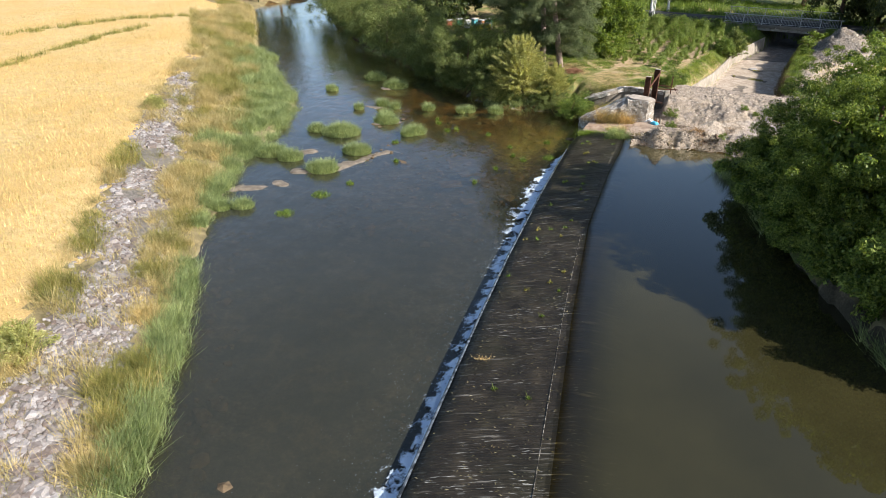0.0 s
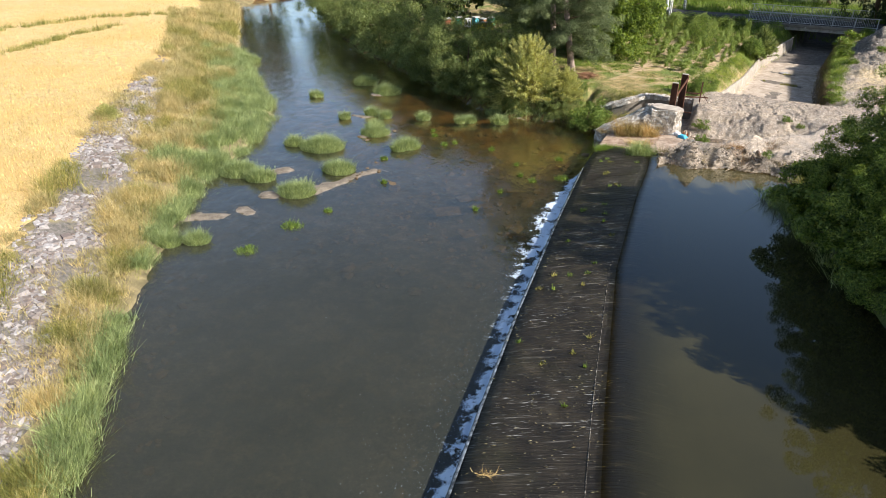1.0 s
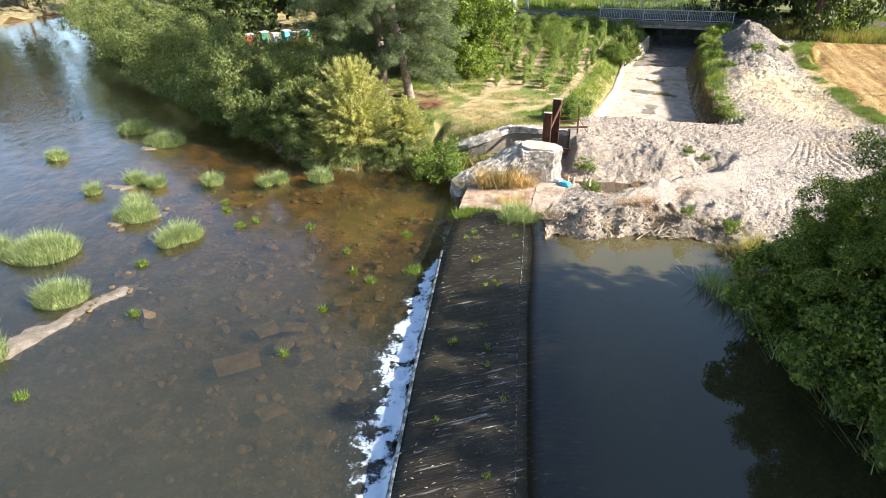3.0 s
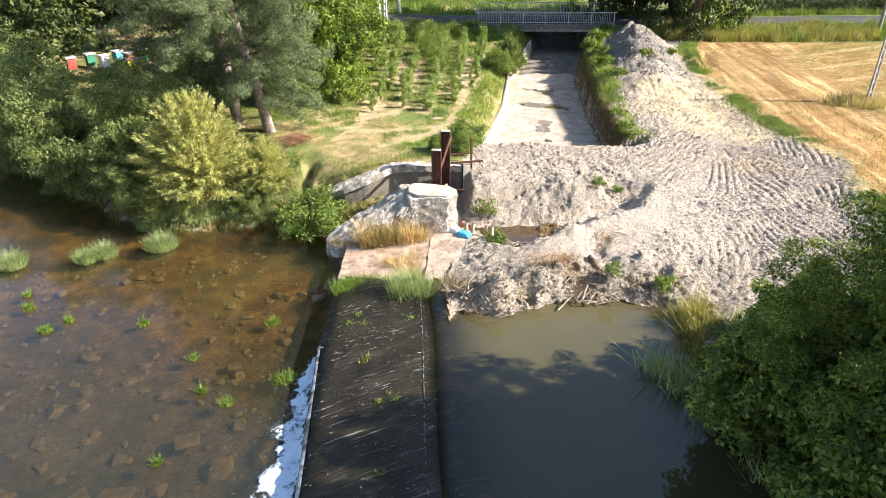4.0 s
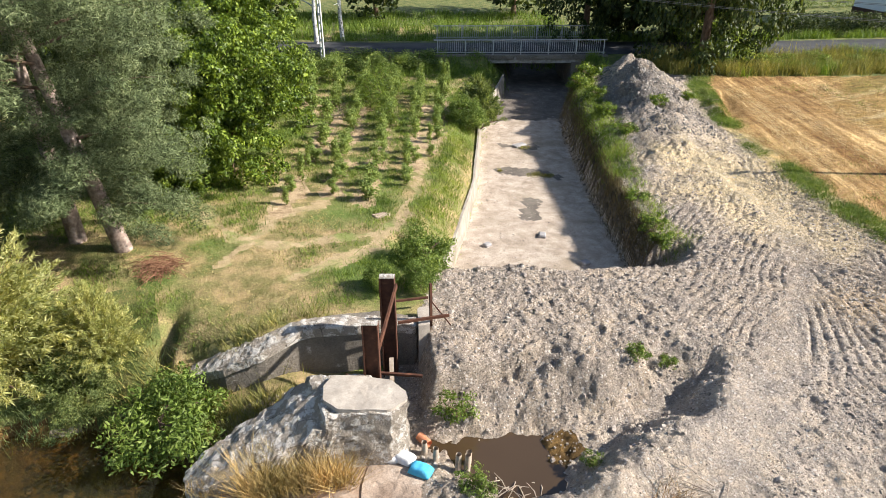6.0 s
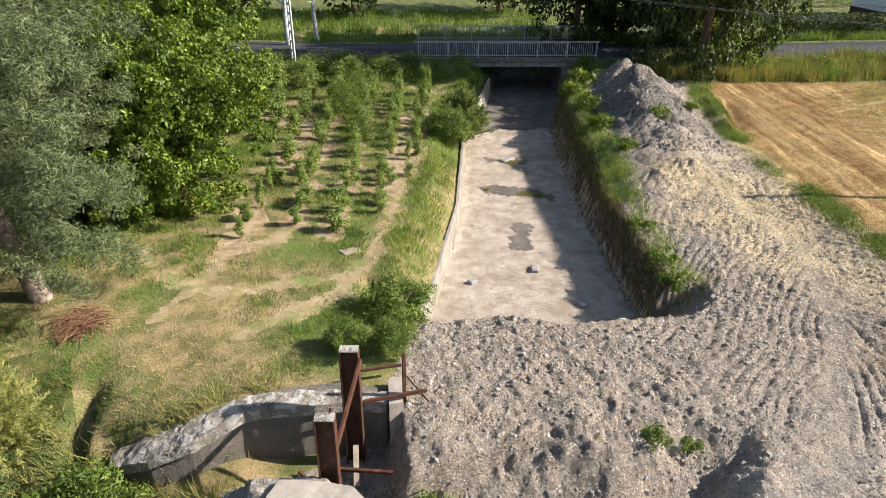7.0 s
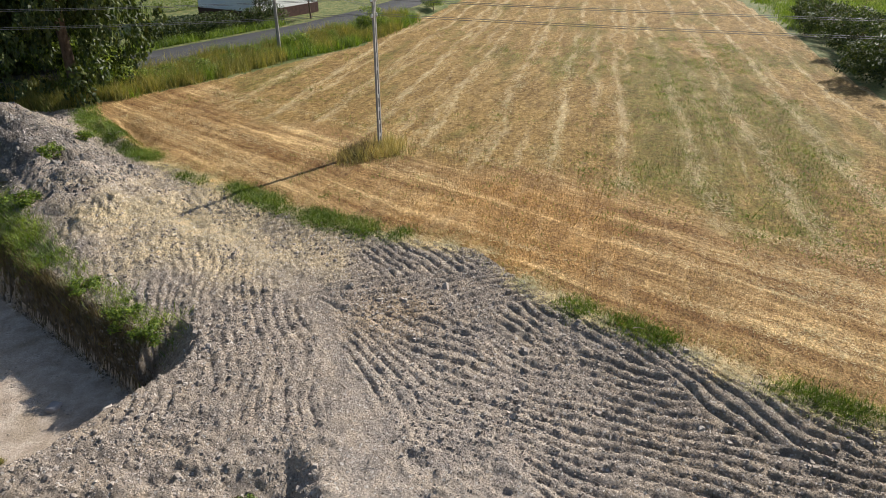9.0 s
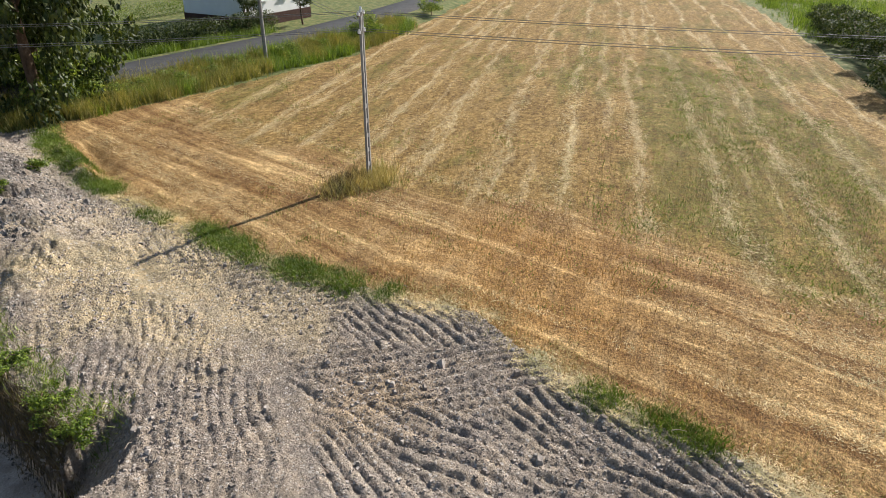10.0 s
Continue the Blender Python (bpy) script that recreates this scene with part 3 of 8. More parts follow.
PATHS = [(14.4, 62.6), (13.1, 58.3), (12.5, 56.1), (10.6, 54.2)], [(26.9, 73.2), (22.1, 64.4), (18.8, 57.8), (17.4, 55.5), (15.6, 53.3), (12.6, 52.4)], [(10.5, 58.4), (11.2, 56.0), (12.8, 54.6), (16.4, 54.2)], [(12.9, 57.2), (14.6, 57.6), (15.6, 58.8)]
SPITS = [(-14.3, 31.7), (-12.6, 32.2), (-11.2, 33.2)], [(-10.6, 35.2), (-8.8, 35.9), (-7.4, 36.9), (-6.4, 38.4), (-5.6, 39.4)], [(-13.4, 38.0), (-11.0, 39.0)], [(-8.6, 50.4), (-7.2, 50.9)], [(-7.6, 45.8), (-6.2, 46.3)], [(-8.2, 56.8), (-6.6, 57.4)]
DITCH = [(9.1, 51.9), (8.7, 51.3), (8.4, 50.7)]
STONES = [(-9.6, 2), (-11.0, 7.9), (-12.2, 10.6), (-12.9, 13.6), (-14.5, 19.0), (-16.4, 24.5), (-19.2, 32.2), (-22.2, 41.1), (-26.0, 54.5), (-28, 62)]
POND_Z, FLOOR_Z, CREST_Z, LIP_Z = 1.2, 0.62, 1.165, 0.55


LANE = [(15.5, 40.4), (17.3, 40.7), (20.8, 41.8), (24.0, 43.6), (26.5, 45.3), (28.2, 46.7), (30.5, 50.0), (31.6, 53.5), (32.0, 57.0)]


def lane_side(x, y):
    """How far north-west of the driven lane a place lies."""
    return y - np.interp(x, [p[0] for p in LANE], [p[1] for p in LANE])


def ground(x, y):
    """Height of the ground and its zone."""
    w = 0.25
    wx, wy = x + w * (2 * fbm(x * 1.3, y * 1.3, 3, 11) - 1), y + w * (2 * fbm(x * 1.3, y * 1.3, 3, 23) - 1)
    river, pond, channel = signed(wx, wy, RIVER), signed(wx, wy, POND), signed(x, y, CHANNEL)
    earth, field, wheat, pit = signed(wx, wy, EARTH), signed(wx, wy, FIELD), signed(wx, wy, WHEAT), signed(wx, wy, PIT)
    road = dist(x, y, [(a + 1.1, b + 2.6) for a, b in ROAD_NEAR])
    n1, n2 = fbm(x * 0.15, y * 0.15, 4, 3) - 0.5, fbm(x * 1.1, y * 1.1, 4, 5) - 0.5
    left = x < -2 - 0.22 * (y - 20)
    west = dist(x, y, LEFT_SHORE) < dist(x, y, RIGHT_SHORE)
    z = 2.45 + 0.3 * n1 + 0.12 * n2
    # banks of the river
    zl = np.interp(river, [0, 0.7, 2.0, 4.5, 8.0, 11.0], [-0.02, 0.3, 0.65, 1.2, 1.85, 1.95]) + 0.15 * n2
    zr = np.interp(river, [0, 0.5, 1.5, 3.0, 5.0], [-0.02, 0.5, 1.5, 2.25, 2.45]) + 0.12 * n2
    z = np.where(west & (river > 0), zl, np.where(river > 0, np.minimum(z, zr), z))
    z = z - 0.8 * np.exp(-((dist(wx, wy, DITCH) / 0.3) ** 2)) * (river > 0.3)
    # earthworks, stubble
    zp = np.interp(pond, [0, 0.35, 0.9, 2.5, 6.0, 12.0, 18.0], [1.05, 1.5, 1.7, 1.8, 2.1, 2.45, 2.6]) + 0.1 * n2
    right = ~west & (y < 75)
    z = np.where(right & (pond > 0) & (pond < 18), np.minimum(z, zp), z)
    edge = smooth(2.2, -0.2, field)
    z = np.where(right | (field < 0), z * (1 - edge) + (2.6 + 0.15 * n1 + 0.05 * n2) * edge, z)
    # fill between pier and channel
    fill = smooth(46.2, 49.0, y - 0.1 * (x - 20)) * smooth(14.2, 15.2, x) * (1 - smooth(50.2, 52.6, y + 0.25 * (x - 20)))
    z = np.where(earth < 0, np.maximum(z, 1.2 + 0.95 * fill + 0.2 * n2), z)
    apron = dist(x, y, [(12.1, 41.4), (13.9, 44.6), (14.2, 45.8)])
    z = np.where((x > 11.3) & (y < 46.4) & (y > 38.5) & (apron < 6), np.minimum(z, 0.92 + 0.28 * apron + 0.1 * n2), z)
    deep = smooth(0.7, -0.8, pit)
    z = z * (1 - deep) + deep * np.minimum(z, np.interp(x, [14, 16.6, 18.0, 22.5], [0.55, 0.62, 1.05, 1.35]) + 0.1 * n2)
    # mound of spoil beside the channel
    rd = dist(x, y, RIDGE)
    top = np.interp(y, [55, 58, 62, 66.5, 70, 73], [0.5, 1.0, 1.6, 1.85, 1.2, 0.3])
    z = z + top * np.exp(-((rd / 2.2) ** 2)) * (1 + 0.9 * n2 + 0.5 * (fbm(x * 2.2, y * 2.2, 4, 19) - 0.5))
    z = z + 0.4 * np.exp(-((dist(x, y, [(37.6, 60.6), (40.4, 64.4)]) / 0.45) ** 2)) - 0.3 * np.exp(-((dist(x, y, [(38.3, 60.3), (41.0, 64.0)]) / 0.45) ** 2))
    # tracks of the digger and clods
    e = smooth(0.3, -0.6, earth)
    wob = 0.9 * fbm(x * 0.35, y * 0.35, 3, 31) + 0.06 * fbm(x * 2.5, y * 2.5, 2, 33)
    turnx = x + 1.5 * (fbm(x * 0.4 + 9, y * 0.4, 3, 35) - 0.5)
    off = lane_side(turnx, y)
    r = np.hypot(x - 70, y - 33) + wob
    r = np.where((off < 0) & (x > 28.3 + 1.0 * (fbm(x * 0.5, y * 0.5, 2, 38) - 0.5)), 0.88 * x + 0.47 * y + wob, r)
    r = np.where((off < 0) & (vnoise(x * 0.42 + 3, y * 0.42, 36) > 0.66), 0.8 * x - 0.6 * y + wob, r)
    r = np.where(off > 0, 0.5 * x - 0.86 * y + 1.3 * wob, r)
    amp = (0.5 + 0.5 * smooth(0.4, 0.54, fbm(x * 0.33 + 7, y * 0.33, 3, 41))) * (1 - 0.9 * smooth(24.0, 22.0, x + 0.3 * (y - 46)) * smooth(38.5, 41, y)) * smooth(18.5, 21, x)
    lane = np.exp(-((dist(wx, wy, LANE) / np.interp(x, [15, 21, 26], [1.5, 0.8, 0.3])) ** 2))
    z = z + e * (1 - lane) * (0.08 * amp * (0.36 - np.exp(-((((r / 0.31) % 1.0) - 0.5) / 0.17) ** 2)) + (0.15 - 0.08 * amp) * (fbm(x * 1.9, y * 1.9, 5, 51) - 0.5)) - 0.03 * e * lane + 0.02 * e * lane * (vnoise(x * 3.1, y * 3.1, 53) + vnoise(x * 7.0, y * 7.0, 54) - 1.0)
    z = z + 0.07 * e * (1 - 0.8 * lane) * (1 - 0.65 * amp) * (np.abs(fbm(x * 3.1, y * 3.1, 3, 61) - 0.5) * 4 - 0.5)
    lumpy = smooth(48.6, 46.4, y) * smooth(44.5, 46.0, y) * smooth(14.8, 16, x) * smooth(24, 22, x)
    z = z + 0.42 * lumpy * (fbm(x * 1.5, y * 0.6, 4, 65) - 0.5) + 0.5 * e * smooth(3.2, 0.8, pond) * (fbm(x * 0.9, y * 0.9, 4, 67) - 0.45)
    z = z + e * (1 - 0.75 * lane) * (0.04 * (vnoise(x * 6.3, y * 6.3, 69) - 0.5) + 0.045 * (vnoise(x * 11.7, y * 11.7, 70) - 0.5))
    # broken mounds and hollows along the dug shore
    for mx, my, mr, mh in ((13.1, 39.2, 0.55, 0.55), (14.7, 39.2, 0.7, 0.45), (12.4, 39.6, 0.3, 0.3), (15.9, 39.5, 0.6, 0.3), (16.9, 38.3, 0.35, 0.4), (13.9, 38.9, 0.35, -0.45), (12.6, 38.6, 0.3, -0.3), (15.6, 38.7, 0.35, -0.35), (17.6, 40.6, 0.5, -0.25), (18.4, 39.2, 0.6, 0.3), (19.4, 38.0, 0.5, 0.25), (17.3, 41.9, 0.5, 0.25)):
        z = z + e * mh * np.exp(-(((wx - mx) ** 2 + (wy - my) ** 2) / mr**2)) * (0.7 + 1.2 * fbm(x * 2.4, y * 2.4, 3, 75))
    # road embankment
    zroad = np.where(road < 3.2, 3.0, 3.0 - (road - 3.2) * 0.35)
    z = np.where(road < 6, np.maximum(z, zroad), z)
    # channel
    cl = dist(x, y, CHANNEL[:7])
    cr = dist(x, y, CHANNEL[8:16])
    z = z - 0.32 * np.exp(-((cr / 1.8) ** 2)) * smooth(63, 57, y)
    step = np.where(cl < cr, np.interp(channel, [0, 0.04, 0.1, 1.3, 1.6], [0, 0.5, 0.9, 1.9, 3.0]), np.interp(channel, [0, 0.12, 0.35, 0.7, 1.3], [0, 0.85, 1.35, 1.75, 5]))
    endz = np.interp(channel, [-0.2, 0.4, 1.6, 3], [0, 0.5, 1.5, 5])
    atend = dist(x, y, [CHANNEL[0], CHANNEL[-1], CHANNEL[-2], CHANNEL[-3]]) < np.minimum(cl, cr) + 0.02
    floor = FLOOR_Z + 0.05 * n2 + np.where(atend, endz, step)
    z = np.where(channel > 0, np.minimum(z, floor), FLOOR_Z + 0.06 * n2 + 0.02 * n1)
    # beds
    shallow = smooth(36, 46, y + 0.4 * x) * 0.6 + 0.25 * smooth(-8, -12, x)
    bed = -np.minimum(0.62 - 0.42 * np.clip(shallow, 0, 1), -river * 0.3) + 0.22 * n2
    z = np.where(river < 0, np.minimum(bed, np.where(river > -0.3, 0.05, 0.02)), z)
    spit = np.min([dist(wx, wy, q) for q in SPITS], axis=0)
    z = np.where(river < 0, np.maximum(z, 0.055 - 0.14 * spit + 0.2 * n2), z)
    under = inside(x, y, LIP + CREST[::-1])
    z = np.where(under, -0.55, z)
    z = np.where(pond < 0, np.maximum(0.35, 1.05 + pond * 0.5), z)
    plat = inside(x, y, [(9.4, 46.4), (8.5, 43.8), (11.2, 42.0), (12.0, 41.6), (13.8, 44.6), (13.4, 45.8)])
    z = np.where(plat, 0.3, z)
    gut = np.maximum(signed(x, y, [(8.4, 45.8), (14.2, 45.3), (14.8, 46.6), (15.35, 48.6), (14.5, 49.0), (13.4, 49.3), (12.3, 49.65), (11.1, 49.6), (10.1, 49.9), (9.2, 50.5), (8.6, 49.4)]), 0)
    sill = np.interp(x, [9.5, 11, 15.5], [0.1, 0.7, 1.15]) + 0.4 * smooth(47.5, 48.7, y + 0.15 * (x - 10)) * smooth(13.2, 11.5, x) * smooth(8.4, 9.6, x)
    z = np.where((x > 8) & (y > 44) & (y < 51), np.minimum(z, sill + 3.2 * gut), z)
    zone = np.full(np.shape(x), 0)
    zone[west] = 1
    garden = (~west) & (channel > 0) & (cl < cr) & (road > 6) & (x < 34) & (x > -30) & (y < 95) & (y > 48.5)
    zone[(~west) & (x > 8) & (x < 17) & (y > 36) & (y <= 48.5)] = 3
    zone[garden] = 2
    tread = np.min([dist(wx, wy, q) for q in PATHS], axis=0) + 0.5 * (fbm(x * 0.9, y * 0.9, 3, 37) - 0.5)
    zone[garden & (tread < 0.24)] = 8
    row = np.min([dist(wx, wy, [(q[0], q[1]), (q[0] + 0.75 * (q[2] - q[0]), q[1] + 0.75 * (q[3] - q[1]))]) for q in ORCHARD], axis=0)
    zone[garden & (row < 1.1 * fbm(x * 0.8, y * 0.8, 3, 45) - 0.22)] = 13
    zone[(~west) & (river > 0) & (river < 3.4) & (x < 8.5)] = 0
    zone[(~west) & (channel > 0) & (channel < 1.9) & (cl >= cr) & (y < 80)] = 0
    zone[(earth < 0) | (apron < 1.2) & (y < 46.2)] = 3
    zone[(field < 0)] = 4
    zone[west & (dist(wx, wy, STONES) < 1.5 + 1.2 * n2) & (y < 60)] = 12
    zone[(wheat < 0)] = 5
    zone[(channel > 0) & (channel < 0.7) & (cl >= cr) & ~atend & (y < 80)] = 9
    zone[(channel < 0.02)] = 6
    wet = np.min([dist(wx, wy, q) for q in ([(25.4, 62.3), (26.6, 61.2), (27.4, 60.6)], [(27.2, 65.6), (28.4, 65.0)], [(23.8, 56.6), (24.4, 58.0)])], axis=0)
    zone[(channel < 0.02) & (wet < 0.9 * fbm(x * 1.6, y * 1.6, 4, 43))] = 10
    # Darker silt across the floor's end towards the bridge.
    zone[(channel < 0.02) & (y + 3 * (fbm(x * 0.6, y * 0.6, 4, 39) - 0.5) + 0.3 * (x - 30) > 69.5)] = 10
    zone[(river < 0.05) | (pond < 0.0) | under] = 7
    zone[(pit < -0.9) & (x < 18)] = 7
    zone[(river < -0.1) & (z > -0.02) & ~under] = 11
    return z, zone


def grid_lines(stops):
    out = [np.arange(a, b, s) for a, b, s in stops]
    return np.unique(np.concatenate(out + [[stops[-1][1]]]).round(4))


XS = grid_lines([(-1500, -300, 200), (-300, -60, 20), (-60, -30, 1.5), (-30, -16, 0.5), (-16, -5, 0.25), (-5, 7, 0.4), (7, 13, 0.2), (13, 36, 0.25), (36, 46, 0.25), (46, 70, 0.7), (70, 130, 2), (130, 310, 20), (310, 1500, 200)])
YS = grid_lines([(-1500, -300, 200), (-300, -60, 20), (-60, 0, 3), (0, 31, 0.5), (31, 57, 0.25), (57, 60, 0.25), (60, 74, 0.25), (74, 100, 0.5), (100, 180, 3), (180, 300, 20), (300, 1500, 200)])
GX, GY = np.meshgrid(XS, YS)
GZ, ZONE = ground(GX, GY)
TX0, TX1, TY0, TY1 = 11.0, 36.0, 30.0, 57.0
FX, FY = grid_lines([(TX0, 17, 0.1), (17, 33, 0.0625), (33, TX1, 0.125)]), grid_lines([(TY0, 32, 0.1), (32, 52, 0.0625), (52, TY1, 0.125)])


def look_up(x, y, xs, ys, gz):
    i, j = np.clip(np.searchsorted(xs, x) - 1, 0, len(xs) - 2), np.clip(np.searchsorted(ys, y) - 1, 0, len(ys) - 2)
    u, v = (x - xs[i]) / (xs[i + 1] - xs[i]), (y - ys[j]) / (ys[j + 1] - ys[j])
    return gz[j, i] * (1 - u) * (1 - v) + gz[j, i + 1] * u * (1 - v) + gz[j + 1, i] * (1 - u) * v + gz[j + 1, i + 1] * u * v


TX, TY = np.meshgrid(FX, FY)
TZ, TZONE = ground(TX, TY)
rim = (TX == TX0) | (TX == TX1) | (TY == TY0) | (TY == TY1)
TZ[rim] = look_up(TX[rim], TY[rim], XS, YS, GZ)


def height(x, y):
    """Ground height by look-up between the grid's lines."""
    x, y = np.atleast_1d(np.asarray(x, float)), np.atleast_1d(np.asarray(y, float))
    fine = (x > TX0) & (x < TX1) & (y > TY0) & (y < TY1)
    return np.where(fine, look_up(x, y, FX, FY, TZ), look_up(x, y, XS, YS, GZ))


def sheet_quads(gx, first=0):
    ny, nx = gx.shape
    idx = np.arange(nx * ny).reshape(ny, nx) + first
    return np.stack([idx[:-1, :-1], idx[:-1, 1:], idx[1:, 1:], idx[1:, :-1]], -1).reshape(-1, 4)


def build_ground():
    quads, fine = sheet_quads(GX), sheet_quads(TX, GX.size)
    mx, my = (GX[:-1, :-1] + GX[1:, 1:]).ravel() / 2, (GY[:-1, :-1] + GY[1:, 1:]).ravel() / 2
    keep = ~((mx > TX0) & (mx < TX1) & (my > TY0) & (my < TY1))
    zq = np.concatenate([ZONE[:-1, :-1].reshape(-1)[keep], TZONE[:-1, :-1].reshape(-1)])
    quads = np.concatenate([quads[keep], fine])
    verts = np.concatenate([np.stack([a.ravel(), b.ravel(), c.ravel()], 1) for a, b, c in ((GX, GY, GZ), (TX, TY, TZ))])
    names = [("ground", M_GRASSLAND, "grassy ground with green and dry patches"), ("river_bank", M_BANK, "dry grassy river bank of brown soil"), ("garden_lawn", M_GARDEN, "sunburnt garden lawn with green tufts and trodden paths"), ("bare_earth", M_EARTH, "bare grey earth churned by digger tracks"), ("stubble_field", M_STUBBLE, "harvested golden stubble field with straw rows"), ("wheat_field_ground", M_WHEAT, "soil and stalks of a ripe wheat field"), ("channel_floor", M_CHANNEL, "dry pale silt floor of the side channel"), ("river_bed", M_BED, "brown muddy river bed under shallow water"), ("garden_path", M_PATH, "trodden tan path through the garden grass"), ("channel_bank", M_CUT, "steep dark earth bank of the channel with roots"), ("damp_channel_floor", M_DARKSILT, "dark silt on the channel floor before the bridge"), ("sandbar", M_SAND, "low wet sandbars breaking the river's surface"), ("gravel_bank", M_GRAVEL, "grey gravel bed of the stone strip on the bank"), ("mulched_soil", M_MULCH, "bare mulched soil between the orchard saplings")]
    for k, (name, mat, label) in enumerate(names):
        q = quads[zq == k]
        used, inv = np.unique(q.ravel(), return_inverse=True)
        put(name, np_mesh(name, verts[used], inv.reshape(-1, 4), [mat], True), None, label, "ground", "structure")


build_ground()


def strip_mesh(name, lines, mats, sub=1, smooth_shade=True):
    """A sheet between polylines of equal count, given as lists of 3D points."""
    L = np.asarray(lines, float)
    n, m = L.shape[0], L.shape[1]
    F = [(i * m + j, i * m + j + 1, (i + 1) * m + j + 1, (i + 1) * m + j) for i in range(n - 1) for j in range(m - 1)]
    return np_mesh(name, L.reshape(-1, 3), F, mats, smooth_shade)


def resample(line, step):
    line = np.asarray(line, float)
    s = np.concatenate([[0], np.cumsum(np.linalg.norm(np.diff(line, axis=0), axis=1))])
    t = np.linspace(0, s[-1], max(2, int(s[-1] / step)))
    return np.stack([np.interp(t, s, line[:, k]) for k in range(line.shape[1])], 1)


# river and pond surfaces
def flat(name, poly, z, mat, label):
    bm = bmesh.new()
    bm.faces.new([bm.verts.new((x, y, z)) for x, y in poly])
    bmesh.ops.triangulate(bm, faces=bm.faces)
    return put(name, bm_mesh(name, bm, mat), None, label, "water", "structure")


flat("river_water", [(-90, -60), (12, -60), (12, 48), (-12, 170), (-90, 170)], 0.0, M_RIVER, "slow dark river water below the weir with ripples")


def build_pond():
    """The pond's surface, in strips that tell how near the weir's drowned shoulder is."""
    c = resample(CREST[:-1] + [(11.5, 40.4)], 0.8)
    rows, shoal = [], []
    for off, k in ((-0.5, 1.0), (-0.2, 0.9), (0.2, 0.75), (0.6, 0.45), (1.2, 0.15), (1.9, 0.0)):
        rows.append(np.stack([c[:, 0] + off, c[:, 1], np.full(len(c), POND_Z)], 1))
        shoal += [k] * len(c)
    rows.append(np.stack([np.full(len(c), 24.0), c[:, 1], np.full(len(c), POND_Z)], 1))
    me = strip_mesh("pond_water", rows, [M_POND])
    me.attributes.new("shoal", "FLOAT", "POINT").data.foreach_set("value", np.array(shoal + [0.0] * len(c), np.float32))
    put("pond_water", me, None, "still olive-brown pond above the weir", "water", "structure")


build_pond()
flat("pit_water", [(14.2, 46.3), (18.2, 46.3), (18.2, 42.2), (14.2, 42.2)], 0.82, M_PUDDLE, "small muddy brown puddle in a dug pit")


# ---- weir ----
def weir_mat():
    n = Nodes("wet_weir")
    st = (-14, (0.18, 3.0, 1))
    c = n.ramp(n.noise(1.1, 5), [(0.3, (0.01, 0.008, 0.006)), (0.55, (0.024, 0.019, 0.013)), (0.75, (0.052, 0.042, 0.028))])
    moss = n.ramp(n.noise(0.35, 4), [(0.5, (0, 0, 0)), (0.7, (1, 1, 1))])
    c = n.mix(n.math("MULTIPLY", moss, 0.5), c, (0.03, 0.028, 0.013))
    # Flow streaks and finer glints of the thin water, painted into the colour.
    streak = n.math("MULTIPLY", n.ramp(n.noise(3.0, 5, 0.6, st), [(0.6, (0, 0, 0)), (0.67, (1, 1, 1))]), n.ramp(n.noise(0.4, 3), [(0.42, (0, 0, 0)), (0.6, (1, 1, 1))]))
    c = n.mix(n.math("MULTIPLY", streak, 0.34), c, (0.5, 0.47, 0.42))
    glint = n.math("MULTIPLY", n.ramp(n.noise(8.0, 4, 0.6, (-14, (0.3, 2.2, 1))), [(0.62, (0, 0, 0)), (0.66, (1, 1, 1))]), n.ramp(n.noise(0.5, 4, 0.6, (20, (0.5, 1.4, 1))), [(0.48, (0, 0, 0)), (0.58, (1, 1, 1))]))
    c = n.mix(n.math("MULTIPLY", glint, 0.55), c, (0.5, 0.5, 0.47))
    rough = n.ramp(n.noise(2.0, 4, 0.6, st), [(0.3, (0.25,) * 3), (0.7, (0.6,) * 3)])
    return n.done(c, rough, n.bump(n.noise(3.5, 6, 0.65, st), 0.8, 0.08, n.bump(n.noise(20, 4), 0.3, 0.02)), 0.0, 0.28)


def foam_mat():
    n = Nodes("white_water")
    # Foam is white; the blue of sky light is put into its colour.
    n.done((0.66, 0.76, 0.88), 0.5, n.bump(n.noise(12, 5, 0.7), 0.8, 0.06), 0.0, 0.5)
    tr = n.add("ShaderNodeBsdfTransparent")
    ms = n.add("ShaderNodeMixShader")
    reach = n.add("ShaderNodeAttribute")
    reach.attribute_name = "reach"
    thick = n.ramp(n.noise(1.5, 3, 0.55), [(0.38, (0.0,) * 3), (0.56, (1, 1, 1))])
    fray = n.math("SUBTRACT", n.math("ADD", n.noise(8.0, 8, 0.8), n.math("MULTIPLY", thick, 0.34)), n.math("MULTIPLY", reach.outputs["Fac"], 0.44))
    gaps = n.ramp(fray, [(0.46, (0, 0, 0)), (0.68, (0.95,) * 3)])
    n.link(gaps, ms.inputs[0])
    n.link(tr.outputs[0], ms.inputs[1])
    n.link(n.bsdf.outputs[0], ms.inputs[2])
    n.link(ms.outputs[0], n.out.inputs["Surface"])
    return n.mat


M_WEIR, M_FOAM = weir_mat(), foam_mat()
M_SPILL = surface("spilling_water", [(0.4, (0.03, 0.032, 0.034)), (0.62, (0.26, 0.29, 0.32))], 4.0, rough=0.2, bump=0.4, bscale=12, bdist=0.02, spec=0.5)
M_DARKJOINT = surface("dark_joint", [(0.35, (0.012, 0.01, 0.008)), (0.5, (0.05, 0.045, 0.038)), (0.62, (0.24, 0.22, 0.19))], 7)


